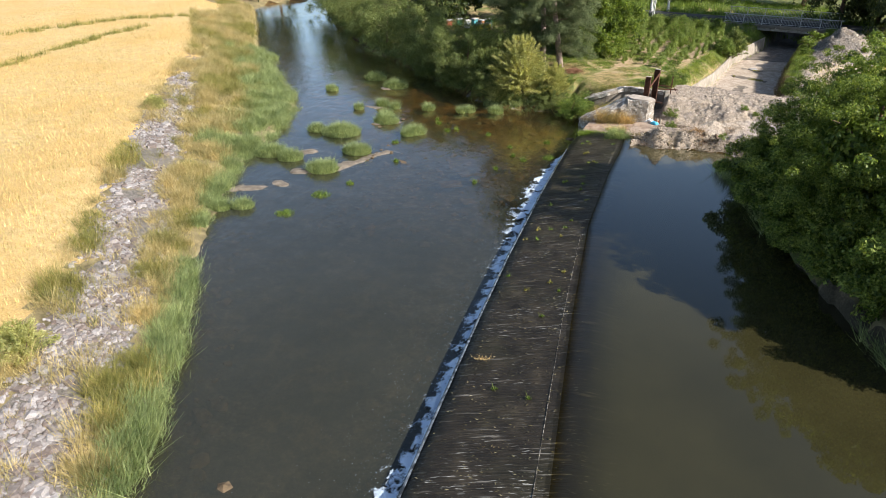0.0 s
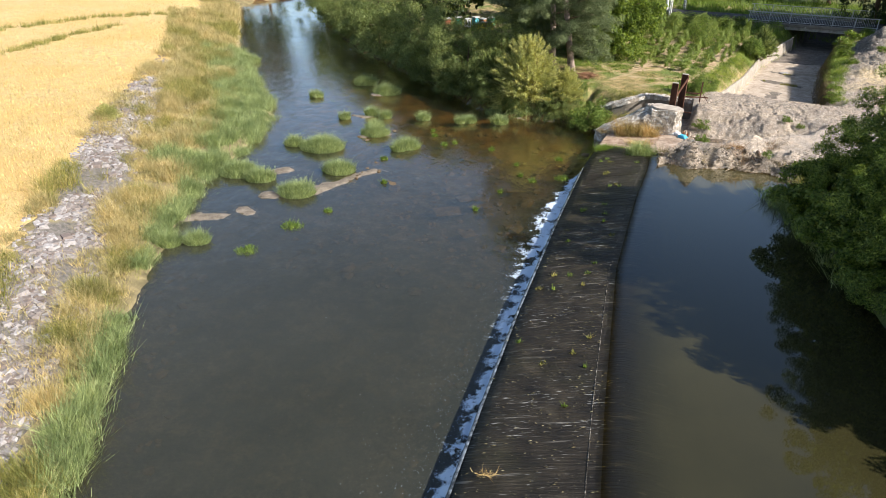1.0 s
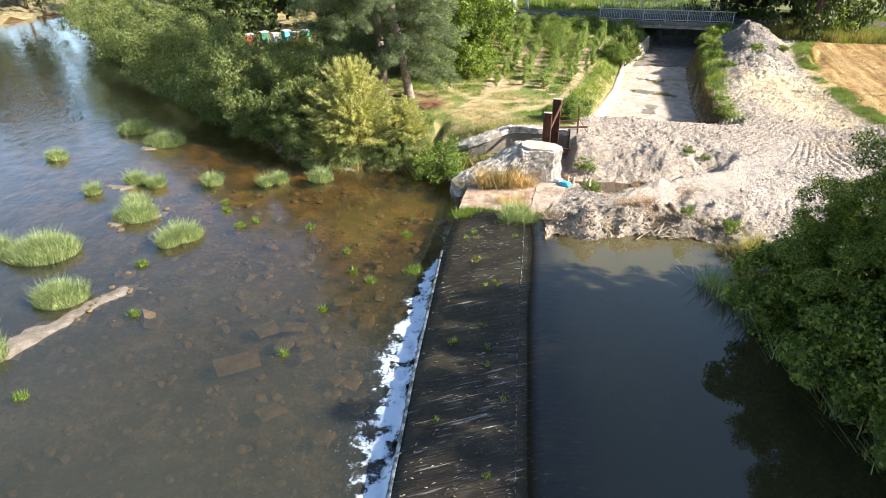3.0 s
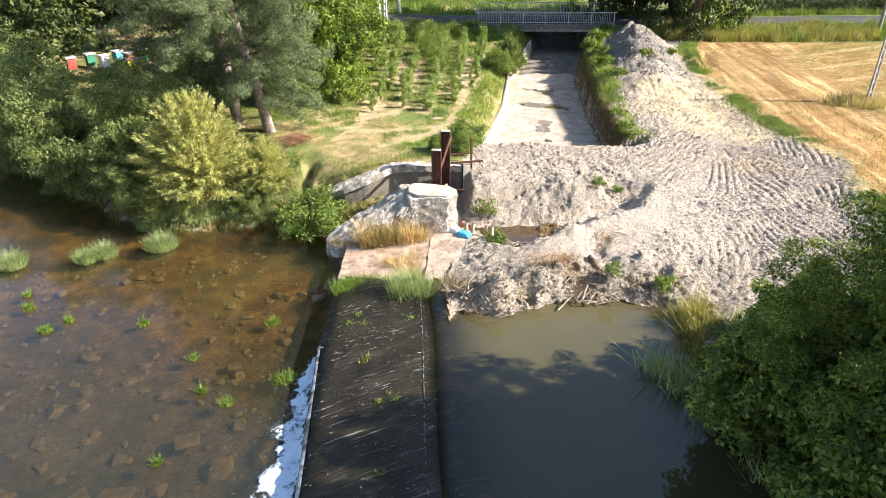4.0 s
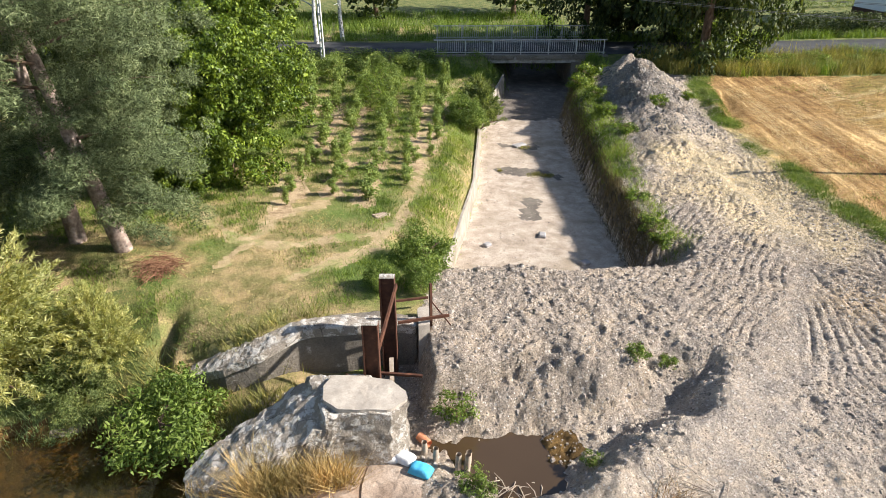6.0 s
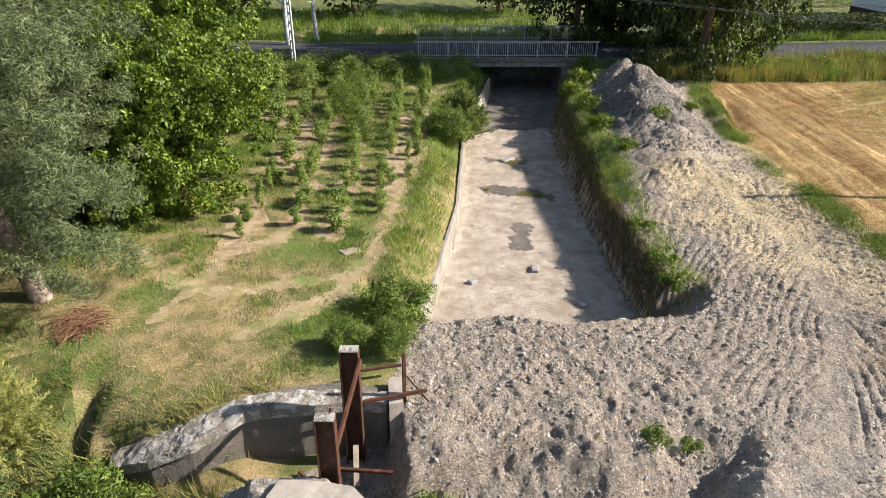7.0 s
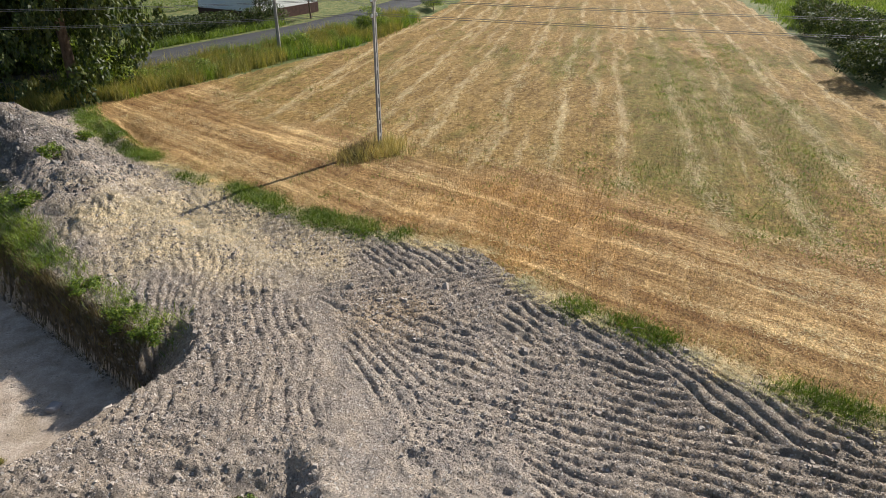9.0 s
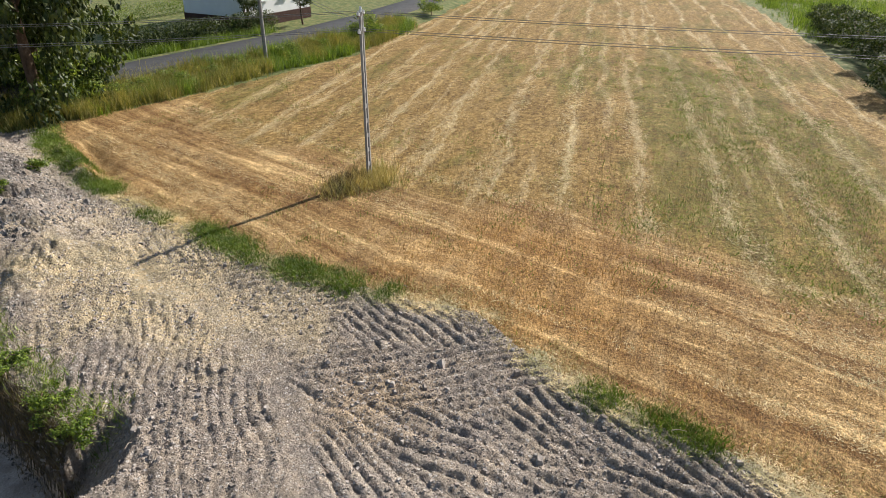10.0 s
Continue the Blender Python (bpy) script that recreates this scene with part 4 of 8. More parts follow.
def build_weir():
    a, b = resample(LIP, 0.5), None
    sa = np.linspace(0, 1, len(a))
    ys = a[:, 1]
    lx = np.array(LIP)
    cx = np.array(CREST)
    n = len(ys)
    crest_y = np.minimum(ys - 0.2 * 4.6, 41.0)
    crest_x = np.interp(crest_y, cx[:, 1], cx[:, 0])
    lines = []
    for f in (-0.02, 0.0, 0.15, 0.3, 0.45, 0.6, 0.75, 0.88, 1.0, 1.12, 1.3, 1.6):
        x, y = a[:, 0] * (1 - f) + crest_x * f, ys * (1 - f) + crest_y * f
        z = LIP_Z + (CREST_Z - LIP_Z) * np.clip(f, 0, 1) ** 0.8 + 0.05 * (fbm(x * 1.5, y * 1.5, 3, 71) - 0.5)
        if f < 0:
            z = z * 0 - 0.6
        if f > 1.0:
            z = z - np.interp(f, [1.0, 1.12, 1.3, 1.6], [0.0, 0.1, 0.3, 0.75])
        lines.append(np.stack([x, y, z], 1))
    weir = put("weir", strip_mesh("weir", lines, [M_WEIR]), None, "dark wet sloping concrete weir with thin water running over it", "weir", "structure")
    # joint and low kerb along the crest
    f = 0.80
    j = [np.stack([a[:, 0] * (1 - g) + crest_x * g, ys * (1 - g) + crest_y * g, LIP_Z + (CREST_Z - LIP_Z) * g ** 0.8 + np.full(n, h)], 1) for g, h in ((f - 0.005, -0.03), (f - 0.003, 0.012), (f + 0.003, 0.012), (f + 0.005, -0.03))]
    put("crest_joint", strip_mesh("crest_joint", j, [M_DARKJOINT]), weir, "thin raised concrete joint")
    # falling white water
    k = resample(LIP[2:], 0.12)
    k = k[k[:, 1] < 39.8]
    edge = [np.stack([k[:, 0] + o, k[:, 1] - 0.2 * o, z + 0.02 * (fbm(k[:, 0] * 3, k[:, 1] * 3, 2, 85) - 0.5)], 1) for o, z in ((0.07, LIP_Z + 0.035), (0.0, LIP_Z + 0.03), (-0.045, LIP_Z - 0.02), (-0.07, LIP_Z - 0.16))]
    put("spill_edge", strip_mesh("spill_edge", edge, [M_SPILL]), None, "thin glassy edge of water spilling over the weir's lip", "water", "stuff")
    wob = (0.6 + 0.8 * fbm(k[:, 0] * 1.2, k[:, 1] * 1.2, 3, 81)) * np.interp(k[:, 1], [4, 9, 14, 24, 28, 36, 38.5, 40], [1.5, 1.2, 0.9, 0.9, 1.5, 1.6, 1.0, 0.4])
    rows = []
    for off, z, puff in ((-0.06, 0.42, 0.0), (-0.1, 0.25, 0.05), (-0.16, 0.12, 0.15), (-0.26, 0.07, 0.25), (-0.38, 0.05, 0.22), (-0.52, 0.035, 0.14), (-0.7, 0.02, 0.05), (-0.95, 0.012, 0.0)):
        o = off * (wob if off < -0.12 else 1.0)
        rows.append(np.stack([k[:, 0] + o, k[:, 1] - 0.2 * o, z + puff * np.clip(fbm(k[:, 0] * 3.5 + off * 7, k[:, 1] * 3.5, 3, 83) - 0.35, 0, 1) * 1.6], 1))
    me = strip_mesh("white_water", rows, [M_FOAM])
    reach = me.attributes.new("reach", "FLOAT", "POINT")
    reach.data.foreach_set("value", np.repeat([0.75, 0.35, 0.0, 0.0, 0.1, 0.35, 0.7, 1.0], len(k)).astype(np.float32))
    put("white_water", me, None, "white water tumbling over the weir's lip", "water", "stuff")
    # flecks of foam drifting below the fall
    rs = np.random.default_rng(83)
    n = 2600
    p = k[rs.integers(0, len(k), n)] + np.stack([-rs.gamma(1.6, 0.8, n) - 0.3, rs.normal(size=n) * 0.5], 1)
    r = 0.009 + 0.012 * rs.random(n) ** 3
    a = rs.random(n) * 6.28
    fl = np.stack([np.stack([p[:, 0] + r * np.cos(a + b) * (1.5 if q % 2 else 1), p[:, 1] + r * np.sin(a + b), np.full(n, 0.012 + 0.008 * (q % 2))], 1) for q, b in enumerate((0, 1.57, 3.14, 4.71))], 1)
    put("foam_flecks", np_mesh("foam_flecks", fl.reshape(-1, 3), np.arange(n * 4).reshape(-1, 4), [M_SPILL]), None, "small flecks of foam drifting on the river", "foam", "stuff")


build_weir()


# ---- plants ----
def leaf_quads(rs, centres, radii, n, length, width, shell=0.55, up=0.35, droop=0.0, slim=False):
    """Verts and faces of n leaves scattered round clump centres; slim leaves are single triangles."""
    centres, radii = np.asarray(centres, float), np.asarray(radii, float)
    w = radii[:, 0] * radii[:, 1]
    k = rs.choice(len(centres), n, p=w / w.sum())
    d = rs.normal(size=(n, 3))
    d /= np.linalg.norm(d, axis=1)[:, None]
    r = shell + (1 - shell) * rs.random(n) ** 0.7
    p = centres[k] + d * radii[k] * r[:, None]
    nor = d + rs.normal(size=(n, 3)) * 0.7 + np.array([0, 0, up])
    nor /= np.linalg.norm(nor, axis=1)[:, None]
    t = np.cross(nor, rs.normal(size=(n, 3)))
    t[:, 2] -= droop
    t /= np.linalg.norm(t, axis=1)[:, None] + 1e-9
    s = np.cross(nor, t)
    s /= np.linalg.norm(s, axis=1)[:, None] + 1e-9
    L = length * (0.6 + 0.8 * rs.random(n))[:, None]
    W = width * (0.7 + 0.6 * rs.random(n))[:, None]
    v = np.stack([p - t * L * 0.5, p + s * W * 0.5 - nor * W * 0.15, p + t * L * 0.5, p - s * W * 0.5 - nor * W * 0.15], 1)
    if slim:
        v = np.stack([p - t * L * 0.5 - s * W * 0.5, p - t * L * 0.5 + s * W * 0.5, p + t * L * 0.5], 1)
    return v.reshape(-1, 3), np.arange(v.shape[0] * v.shape[1]).reshape(-1, v.shape[1])


def crown_clumps(rs, n, rx, ry, rz, cz, size, flat_bottom=0.3, lump=0.25):
    """Clump centres over an uneven crown, and their radii."""
    d = rs.normal(size=(n, 3))
    d /= np.linalg.norm(d, axis=1)[:, None]
    d[:, 2] = np.where(d[:, 2] < -flat_bottom, -flat_bottom * rs.random(n), d[:, 2])
    r = np.clip((0.55 + 0.45 * rs.random(n) ** 0.5) * (1 + lump * rs.normal(size=n)), 0.3, 1.25)
    c = d * r[:, None] * np.array([rx, ry, rz]) + np.array([0, 0, cz])
    s = size * (0.6 + 0.8 * rs.random(n))
    return c, np.stack([s, s, s * 0.7], 1)


def limbs(rs, height_to, spread, r0, count, lean=(0, 0)):
    """A trunk with limbs as tubes."""
    base = np.array([[0, 0, -0.3], [lean[0] * 0.3, lean[1] * 0.3, height_to * 0.3], [lean[0] * 0.7, lean[1] * 0.7, height_to * 0.65], [lean[0], lean[1], height_to]])
    base[1:3, :2] += rs.normal(size=(2, 2)) * 0.12
    pieces = [tube(resample(base, height_to / 8), np.linspace(r0, r0 * 0.25, len(resample(base, height_to / 8))), 9)]
    for i in range(count):
        t = 0.3 + 0.65 * (i + 0.5) / count
        p0 = np.array([np.interp(t, [0, 0.3, 0.65, 1], base[:, k]) for k in range(3)])
        a = rs.random() * 6.28
        ln = spread * (0.6 + 0.5 * rs.random()) * (1.1 - 0.5 * t)
        p2 = p0 + np.array([math.cos(a) * ln, math.sin(a) * ln, ln * (0.35 + 0.4 * rs.random())])
        p1 = (p0 + p2) / 2 + np.array([0, 0, ln * 0.12]) + rs.normal(size=3) * 0.1
        pts = resample(np.array([p0, p1, p2]), ln / 4)
        pieces.append(tube(pts, np.linspace(r0 * 0.4 * (1.2 - t), 0.02, len(pts)), 5))
    return pieces


def tree(name, label, category, seed, tall, rx, ry, leaves, size, mat, leaf=(0.16, 0.09), clump=0.8, clumps=90, trunk=0.2, base=0.25, lump=0.2, lean=(0, 0), bark=None, shell=0.5, droop=0.0, flat_bottom=0.5, slim=False, arms=7, core=0):
    rs = np.random.default_rng(seed)
    ob = thing(name, label, category)
    for i, (v, f) in enumerate(limbs(rs, tall * 0.8, rx * 0.8, trunk, arms if tall > 3 else 4, lean)):
        k = "limb" if i else "trunk"
        put(k, np_mesh(k, v, f, [bark or M_BARK], True), ob)
    rz = tall * (1 - base) * 0.5
    c, r = crown_clumps(rs, clumps, rx, ry, rz, tall - rz, clump, flat_bottom, lump)
    c[:, :2] += np.array(lean) * (c[:, 2:3] / tall)
    v, f = leaf_quads(rs, c, r, leaves, leaf[0], leaf[1], shell, 0.35, droop, slim)
    f = f[v.reshape(len(f), -1, 3)[:, 0, 2] > 0.05]
    # Large inner leaves, added to keep light from shining through the crown.
    if core:
        cv, cf = leaf_quads(rs, [(lean[0] * 0.6, lean[1] * 0.6, tall - rz)], [(rx * 0.6, ry * 0.6, rz * 0.62)], core, 0.28, 0.2, 0.3)
        cf = cf[cv.reshape(-1, 4, 3)[:, 0, 2] > 0.3]
        if slim:
            cf = np.concatenate([cf[:, :3], cf[:, [0, 2, 3]]])
        v, f = join([(v, f), (cv, cf)])
    put("crown", np_mesh("crown", v, f, [mat]), ob, size)
    return ob


def place(ob, spots):
    """Put the first at the first spot and copies at the others. Spots: x, y, turn, scale or (width, height) scales, z shift."""
    for i, (x, y, turn, s, dz) in enumerate(spots):
        w, h = s if isinstance(s, tuple) else (s, s)
        m = Matrix.Translation((x, y, float(height(x, y)[0]) + dz)) @ Matrix.Rotation(radians(turn), 4, "Z") @ Matrix.Diagonal((w, w, h, 1))
        if i == 0:
            first = m
        else:
            c = copy_thing(ob, m)
            c.matrix_basis = m
    ob.matrix_basis = first


L_ALDER = foliage("alder_leaves", (0.062, 0.105, 0.024), (0.165, 0.24, 0.052), (0.37, 0.44, 0.13), 0.52, 0.42)
L_PINE = foliage("pine_needles", (0.045, 0.065, 0.026), (0.125, 0.16, 0.075), (0.25, 0.295, 0.17), 0.15, 0.85)
L_WALNUT = foliage("walnut_leaves", (0.05, 0.085, 0.013), (0.13, 0.2, 0.028), (0.32, 0.41, 0.075), 0.4, 0.4)
L_WILLOW = foliage("willow_leaves", (0.27, 0.285, 0.11), (0.45, 0.46, 0.2), (0.66, 0.64, 0.36), 0.5)
L_SALLOW = foliage("sallow_leaves", (0.085, 0.115, 0.04), (0.175, 0.225, 0.078), (0.345, 0.39, 0.165), 0.4)
L_DARK = foliage("lime_leaves", (0.02, 0.038, 0.01), (0.045, 0.07, 0.018), (0.12, 0.145, 0.04), 0.3)
L_BUSH = foliage("bush_leaves", (0.08, 0.13, 0.022), (0.15, 0.22, 0.04), (0.26, 0.33, 0.09), 0.38)

place(tree("alder", "dense green alder leaning over the pond bank", "tree", 1, 8.0, 3.6, 3.6, 150000, "dense small green leaves", L_ALDER, (0.08, 0.055), 0.42, 420, 0.22, 0.02, 0.24, (0, 0), None, 0.4, 0.0, 0.95, True, core=3500),
      [(18.9, 29.6, 0, 0.85, 0), (18.0, 23.6, 120, (0.97, 1.08), -0.2)])
# The last one stands out of view, added to shade the pond.
place(tree("alder", "dense green alder in the row behind the pond", "tree", 31, 8.0, 3.6, 3.6, 40000, "dense green leaves", L_ALDER, (0.16, 0.14), 0.5, 320, 0.22, 0.02, 0.22, (0, 0), None, 0.45, 0.0, 0.95, True, core=3500),
      [(18.9, 17.4, 220, 0.78, 0), (19.2, 20.6, 40, 0.86, 0), (21.8, 26.8, 300, (1.1, 1.1), 0)])
M_PINEBARK = surface("pine_bark", [(0.3, (0.16, 0.11, 0.09)), (0.55, (0.34, 0.26, 0.22)), (0.8, (0.52, 0.43, 0.38))], 7.0, bump=0.9, bscale=14, bdist=0.05)


def pine(seed, tall, lean, low):
    """A pine: boughs in uneven tiers, each ending in cushions of needles."""
    rs = np.random.default_rng(seed)
    ob = thing("pine", "tall grey-green pine with a leaning reddish trunk", "tree")
    axis = np.array([[0, 0, -0.3], [lean[0] * 0.35, lean[1] * 0.35, tall * 0.25], [lean[0] * 0.8, lean[1] * 0.8, tall * 0.6], [lean[0], lean[1], tall]])
    pts = resample(axis, tall / 14)
    put("trunk", np_mesh("trunk", *tube(pts, np.linspace(0.3, 0.05, len(pts)), 10), [M_PINEBARK], True), ob, "reddish-grey flaky bark")
    cs, rr = [], []
    for i in range(92):
        t = low + (0.97 - low) * (i + rs.random()) / 92
        p0 = np.array([np.interp(t * tall, axis[:, 2], axis[:, k]) for k in range(3)])
        a = i * 2.4 + rs.normal() * 0.3
        reach = np.interp(t, [0, 0.17, 0.3, 0.5, 0.7, 0.88, 1], [2.2, 2.7, 4.2, 5.0, 4.0, 2.4, 0.7]) * (0.75 + 0.4 * rs.random())
        d = np.array([math.cos(a), math.sin(a), 0.0])
        e = p0 + d * reach + np.array([0, 0, reach * (0.05 + 0.2 * rs.random()) - 0.25 * (1 - t) * reach])
        m = (p0 + e) / 2 + np.array([0, 0, 0.12 * reach])
        line = resample(np.array([p0, m, e]), 0.6)
        if i % 6 == 0:
            put("bough", np_mesh("bough", *tube(line[: len(line) * 2 // 3 + 1], np.linspace(0.06, 0.025, len(line[: len(line) * 2 // 3 + 1])), 5), [M_BARK], True), ob)
        for u in (0.42, 0.68, 0.86, 1.0)[0 if reach > 2.2 else 2:]:
            hub = p0 + (e - p0) * u + np.array([0, 0, 0.12 * reach * 4 * u * (1 - u)]) + np.cross(d, (0, 0, 1)) * rs.normal() * 0.5 * reach * 0.25
            for k in range(4):
                cs.append(hub + rs.normal(size=3) * np.array([0.24, 0.24, 0.12]))
                w = 0.27 + 0.22 * rs.random()
                rr.append((w, w, w * 0.75))
    v, f = leaf_quads(rs, np.array(cs), np.array(rr), 210000, 0.16, 0.024, 0.45, 0.9, 0.0, True)
    put("crown", np_mesh("crown", v, f, [L_PINE]), ob, "long grey-green needle tufts")
    return ob


place(tree("bank_bush", "dark-green bush hanging over the pond's edge", "bush", 7, 3.6, 1.7, 1.6, 15000, "small dark-green leaves", L_ALDER, (0.13, 0.11), 0.4, 110, 0.08, 0.0, 0.2, (0, 0), None, 0.4, 0.1, 0.95, True, core=500),
      [(16.9, 31.0, 0, 1.0, -0.3), (16.6, 28.2, 90, 1.05, -0.3), (17.0, 25.4, 180, 1.0, -0.3), (19.4, 33.2, 40, 0.75, -0.2), (17.1, 21.6, 250, 0.95, -0.3), (17.4, 18.0, 20, 0.95, -0.3), (18.2, 14.6, 130, 1.0, -0.2)])
place(pine(2, 14.0, (-1.9, 0.5), 0.11), [(7.8, 56.5, 0, 1.0, 0)])
place(pine(9, 13.5, (0.4, 0.9), 0.13), [(6.3, 57.8, 60, 1.0, 0)])
place(tree("walnut", "bright-green broad-leaved walnut tree beside the orchard", "tree", 3, 7.4, 3.9, 3.9, 30000, "large bright-green leaves", L_WALNUT, (0.22, 0.12), 0.5, 280, 0.2, 0.0, 0.2, (0, 0), None, 0.5, 0.0, 0.95, core=4500),
      [(12.0, 62.6, 0, (0.78, 0.88), -0.3), (10.2, 61.9, 140, (0.5, 0.55), -0.5), (13.6, 70.5, 90, (0.9, 1.05), 0), (8.6, 68.5, 200, 1.0, 0)])


def shoot_bush(name, label, seed, tall, rad, shoots, leaves, mat, leaf, size):
    """A shrub of arching shoots, each set with slim leaves along its outer part."""
    rs = np.random.default_rng(seed)
    ob = thing(name, label, "bush")
    a = rs.random(shoots) * 6.283
    out = rs.random(shoots) ** 0.6
    lobe = 0.75 + 0.5 * vnoise(np.cos(a) * 1.6 + 5, np.sin(a) * 1.6 + 5, seed)
    end = np.stack([np.cos(a) * out * rad * lobe, np.sin(a) * out * rad * lobe, tall * (1.0 - 0.75 * out**2.2) * (0.65 + 0.4 * rs.random(shoots))], 1)
    mid = end * np.array([0.35, 0.35, 0.75]) + rs.normal(size=(shoots, 3)) * 0.12
    for k in range(0, shoots, max(1, shoots // 9)):
        pts = resample(np.array([[0, 0, -0.2], mid[k] * np.array([1, 1, 0.8]), end[k] * 0.92]), 0.5)
        put("limb", np_mesh("limb", *tube(pts, np.linspace(0.07, 0.012, len(pts)), 5), [M_BARK], True), ob)
    k = rs.integers(0, shoots, leaves)
    u = 1 - 0.75 * rs.random(leaves) ** 1.3
    w = np.stack([(1 - u) ** 2, 2 * u * (1 - u), u**2], 1)
    base = np.zeros(3)
    p = w[:, :1] * base + w[:, 1:2] * mid[k] + w[:, 2:] * end[k] + rs.normal(size=(leaves, 3)) * 0.1 * (1.15 - u)[:, None] * 2
    t = (end[k] - mid[k]) * 1.0
    t /= np.linalg.norm(t, axis=1)[:, None]
    t = t + rs.normal(size=(leaves, 3)) * 0.55
    t /= np.linalg.norm(t, axis=1)[:, None]
    s = np.cross(t, rs.normal(size=(leaves, 3)))
    s /= np.linalg.norm(s, axis=1)[:, None] + 1e-9
    ln, wd = leaf[0] * (0.6 + 0.8 * rs.random(leaves))[:, None], leaf[1] * (0.7 + 0.6 * rs.random(leaves))[:, None]
    v = np.stack([p - s * wd * 0.5, p + s * wd * 0.5, p + t * ln], 1)
    v = v[v[:, 0, 2] > 0.05]
    put("crown", np_mesh("crown", v.reshape(-1, 3), np.arange(len(v) * 3).reshape(-1, 3), [mat]), ob, size)
    return ob


place(shoot_bush("willow", "yellow-green willow bush of arching shoots on the river bank", 4, 5.0, 2.9, 330, 46000, L_WILLOW, (0.2, 0.045), "narrow yellow-green leaves"),
      [(4.1, 52.6, 0, 1.0, -0.6), (7.0, 51.8, 140, (0.5, 0.58), -0.4), (2.9, 52.6, 260, (0.6, 0.5), -0.7), (2.2, 53.2, 30, (0.5, 0.45), -0.8)])
place(shoot_bush("sallow", "grey-green sallow bush of upright shoots by the orchard", 14, 2.6, 1.6, 150, 12000, L_SALLOW, (0.18, 0.05), "grey-green leaves"),
      [(1.2, 54.6, 0, (1.2, 1.3), -0.6), (-1.8, 58.4, 90, (1.2, 1.4), -0.6), (6.0, 51.6, 200, (0.7, 0.7), -0.6), (26.0, 66.8, 80, (1.0, 1.1), 0)])
place(tree("sallow", "grey-green sallow shrub overhanging the river", "bush", 5, 5.0, 2.8, 2.6, 23000, "dull grey-green leaves", L_SALLOW, (0.16, 0.055), 0.58, 170, 0.12, 0.0, 0.25, (0, 0), None, 0.05, 0.2, 0.95, True, 5),
      [(-0.6, 57.2, 0, 1.05, -0.7), (-3.6, 61.6, 70, 1.1, -0.7), (-6.6, 66.5, 150, 1.15, -0.6), (-10.5, 72.5, 230, 1.2, -0.6), (-14.5, 79.5, 310, 1.2, -0.6), (-18.5, 88, 20, 1.25, -0.6), (-22.5, 98, 100, 1.3, -0.6), (2.0, 56.8, 200, 0.9, -0.3), (1.6, 53.6, 20, 0.55, -0.9), (-1.6, 57.6, 80, 0.6, -0.9), (6.2, 51.2, 140, 0.42, -0.8), (3.2, 52.2, 250, 0.45, -0.9), (-4.9, 62.6, 300, 0.6, -0.9)])
place(tree("round_bush", "round fresh-green bush beside the stone pier", "bush", 6, 2.3, 1.35, 1.3, 7000, "small fresh-green leaves", L_BUSH, (0.14, 0.055), 0.42, 60, 0.06, 0.0, 0.15, (0, 0), None, 0.25),
      [(8.6, 48.8, 0, (1.15, 1.0), -0.45), (17.0, 52.0, 80, 0.75, -0.1), (16.2, 50.3, 160, 0.45, -0.1), (15.1, 50.6, 40, 0.42, -0.1), (24.7, 65.6, 200, (0.8, 0.7), 0)])
place(tree("lime_tree", "tall dark-green lime tree beside the road", "tree", 8, 12.0, 4.8, 4.8, 24000, "dark-green leaves", L_DARK, (0.26, 0.18), 0.7, 300, 0.35, 0.0, 0.22, (0, 0), None, 0.5, 0.0, 0.95, core=2000),
      [(45.3, 70.6, 0, (1.0, 1.7), -0.3), (49.4, 74.8, 130, (1.0, 1.65), -0.3), (42.5, 81.0, 10, (0.85, 1.4), -0.3)])
# The one at (8.2, 63.2) is added for the dark gap beside the walnut.
place(tree("far_lime_tree", "dark-green lime tree in rows behind the road, garden and river bend", "tree", 10, 12.0, 4.8, 4.8, 3200, "dark-green leaves", L_DARK, (0.6, 0.42), 0.8, 220, 0.35, 0.0, 0.22, (0, 0), None, 0.5, 0.0, 0.95, core=500),
      [(46.5, 80.5, 90, 1.0, -0.3), (52.5, 80.0, 180, 0.9, -0.3), (-2.5, 84, 40, 0.9, 0), (-9, 88, 200, 0.95, 0), (6, 80, 280, 0.8, 0), (-5, 76, 330, 0.75, 0), (8.2, 63.2, 120, (0.55, 0.7), 0), (-44, 109, 30, (0.6, 0.75), 0), (-38.6, 108.5, 70, (0.75, 1.15), -0.3), (-35.2, 112.5, 190, (0.7, 1.2), -0.3), (-47, 117, 210, (0.8, 1.0), 0), (-52, 126, 100, (0.8, 1.05), 0), (-60, 138, 10, (0.9, 1.15), 0), (-66, 150, 250, (1.0, 1.2), 0), (-58, 118, 0, 1.2, 0), (-68, 130, 80, 1.3, 0), (-49, 106, 160, 0.9, 0), (-14, 106, 240, 1.1, 0), (14, 92, 20, 0.9, 0), (5, 96, 60, 1.0, 0), (31, 101, 20, 0.8, 0), (20, 104, 70, 0.9, 0), (45, 98, 150, 0.9, 0)])


def rand_in(rs, poly, n):
    p = np.array(poly)
    out = np.zeros((0, 2))
    while len(out) < n:
        q = rs.uniform(p.min(0), p.max(0), (n * 3, 2))
        out = np.concatenate([out, q[inside(q[:, 0], q[:, 1], poly)]])
    return out[:n]


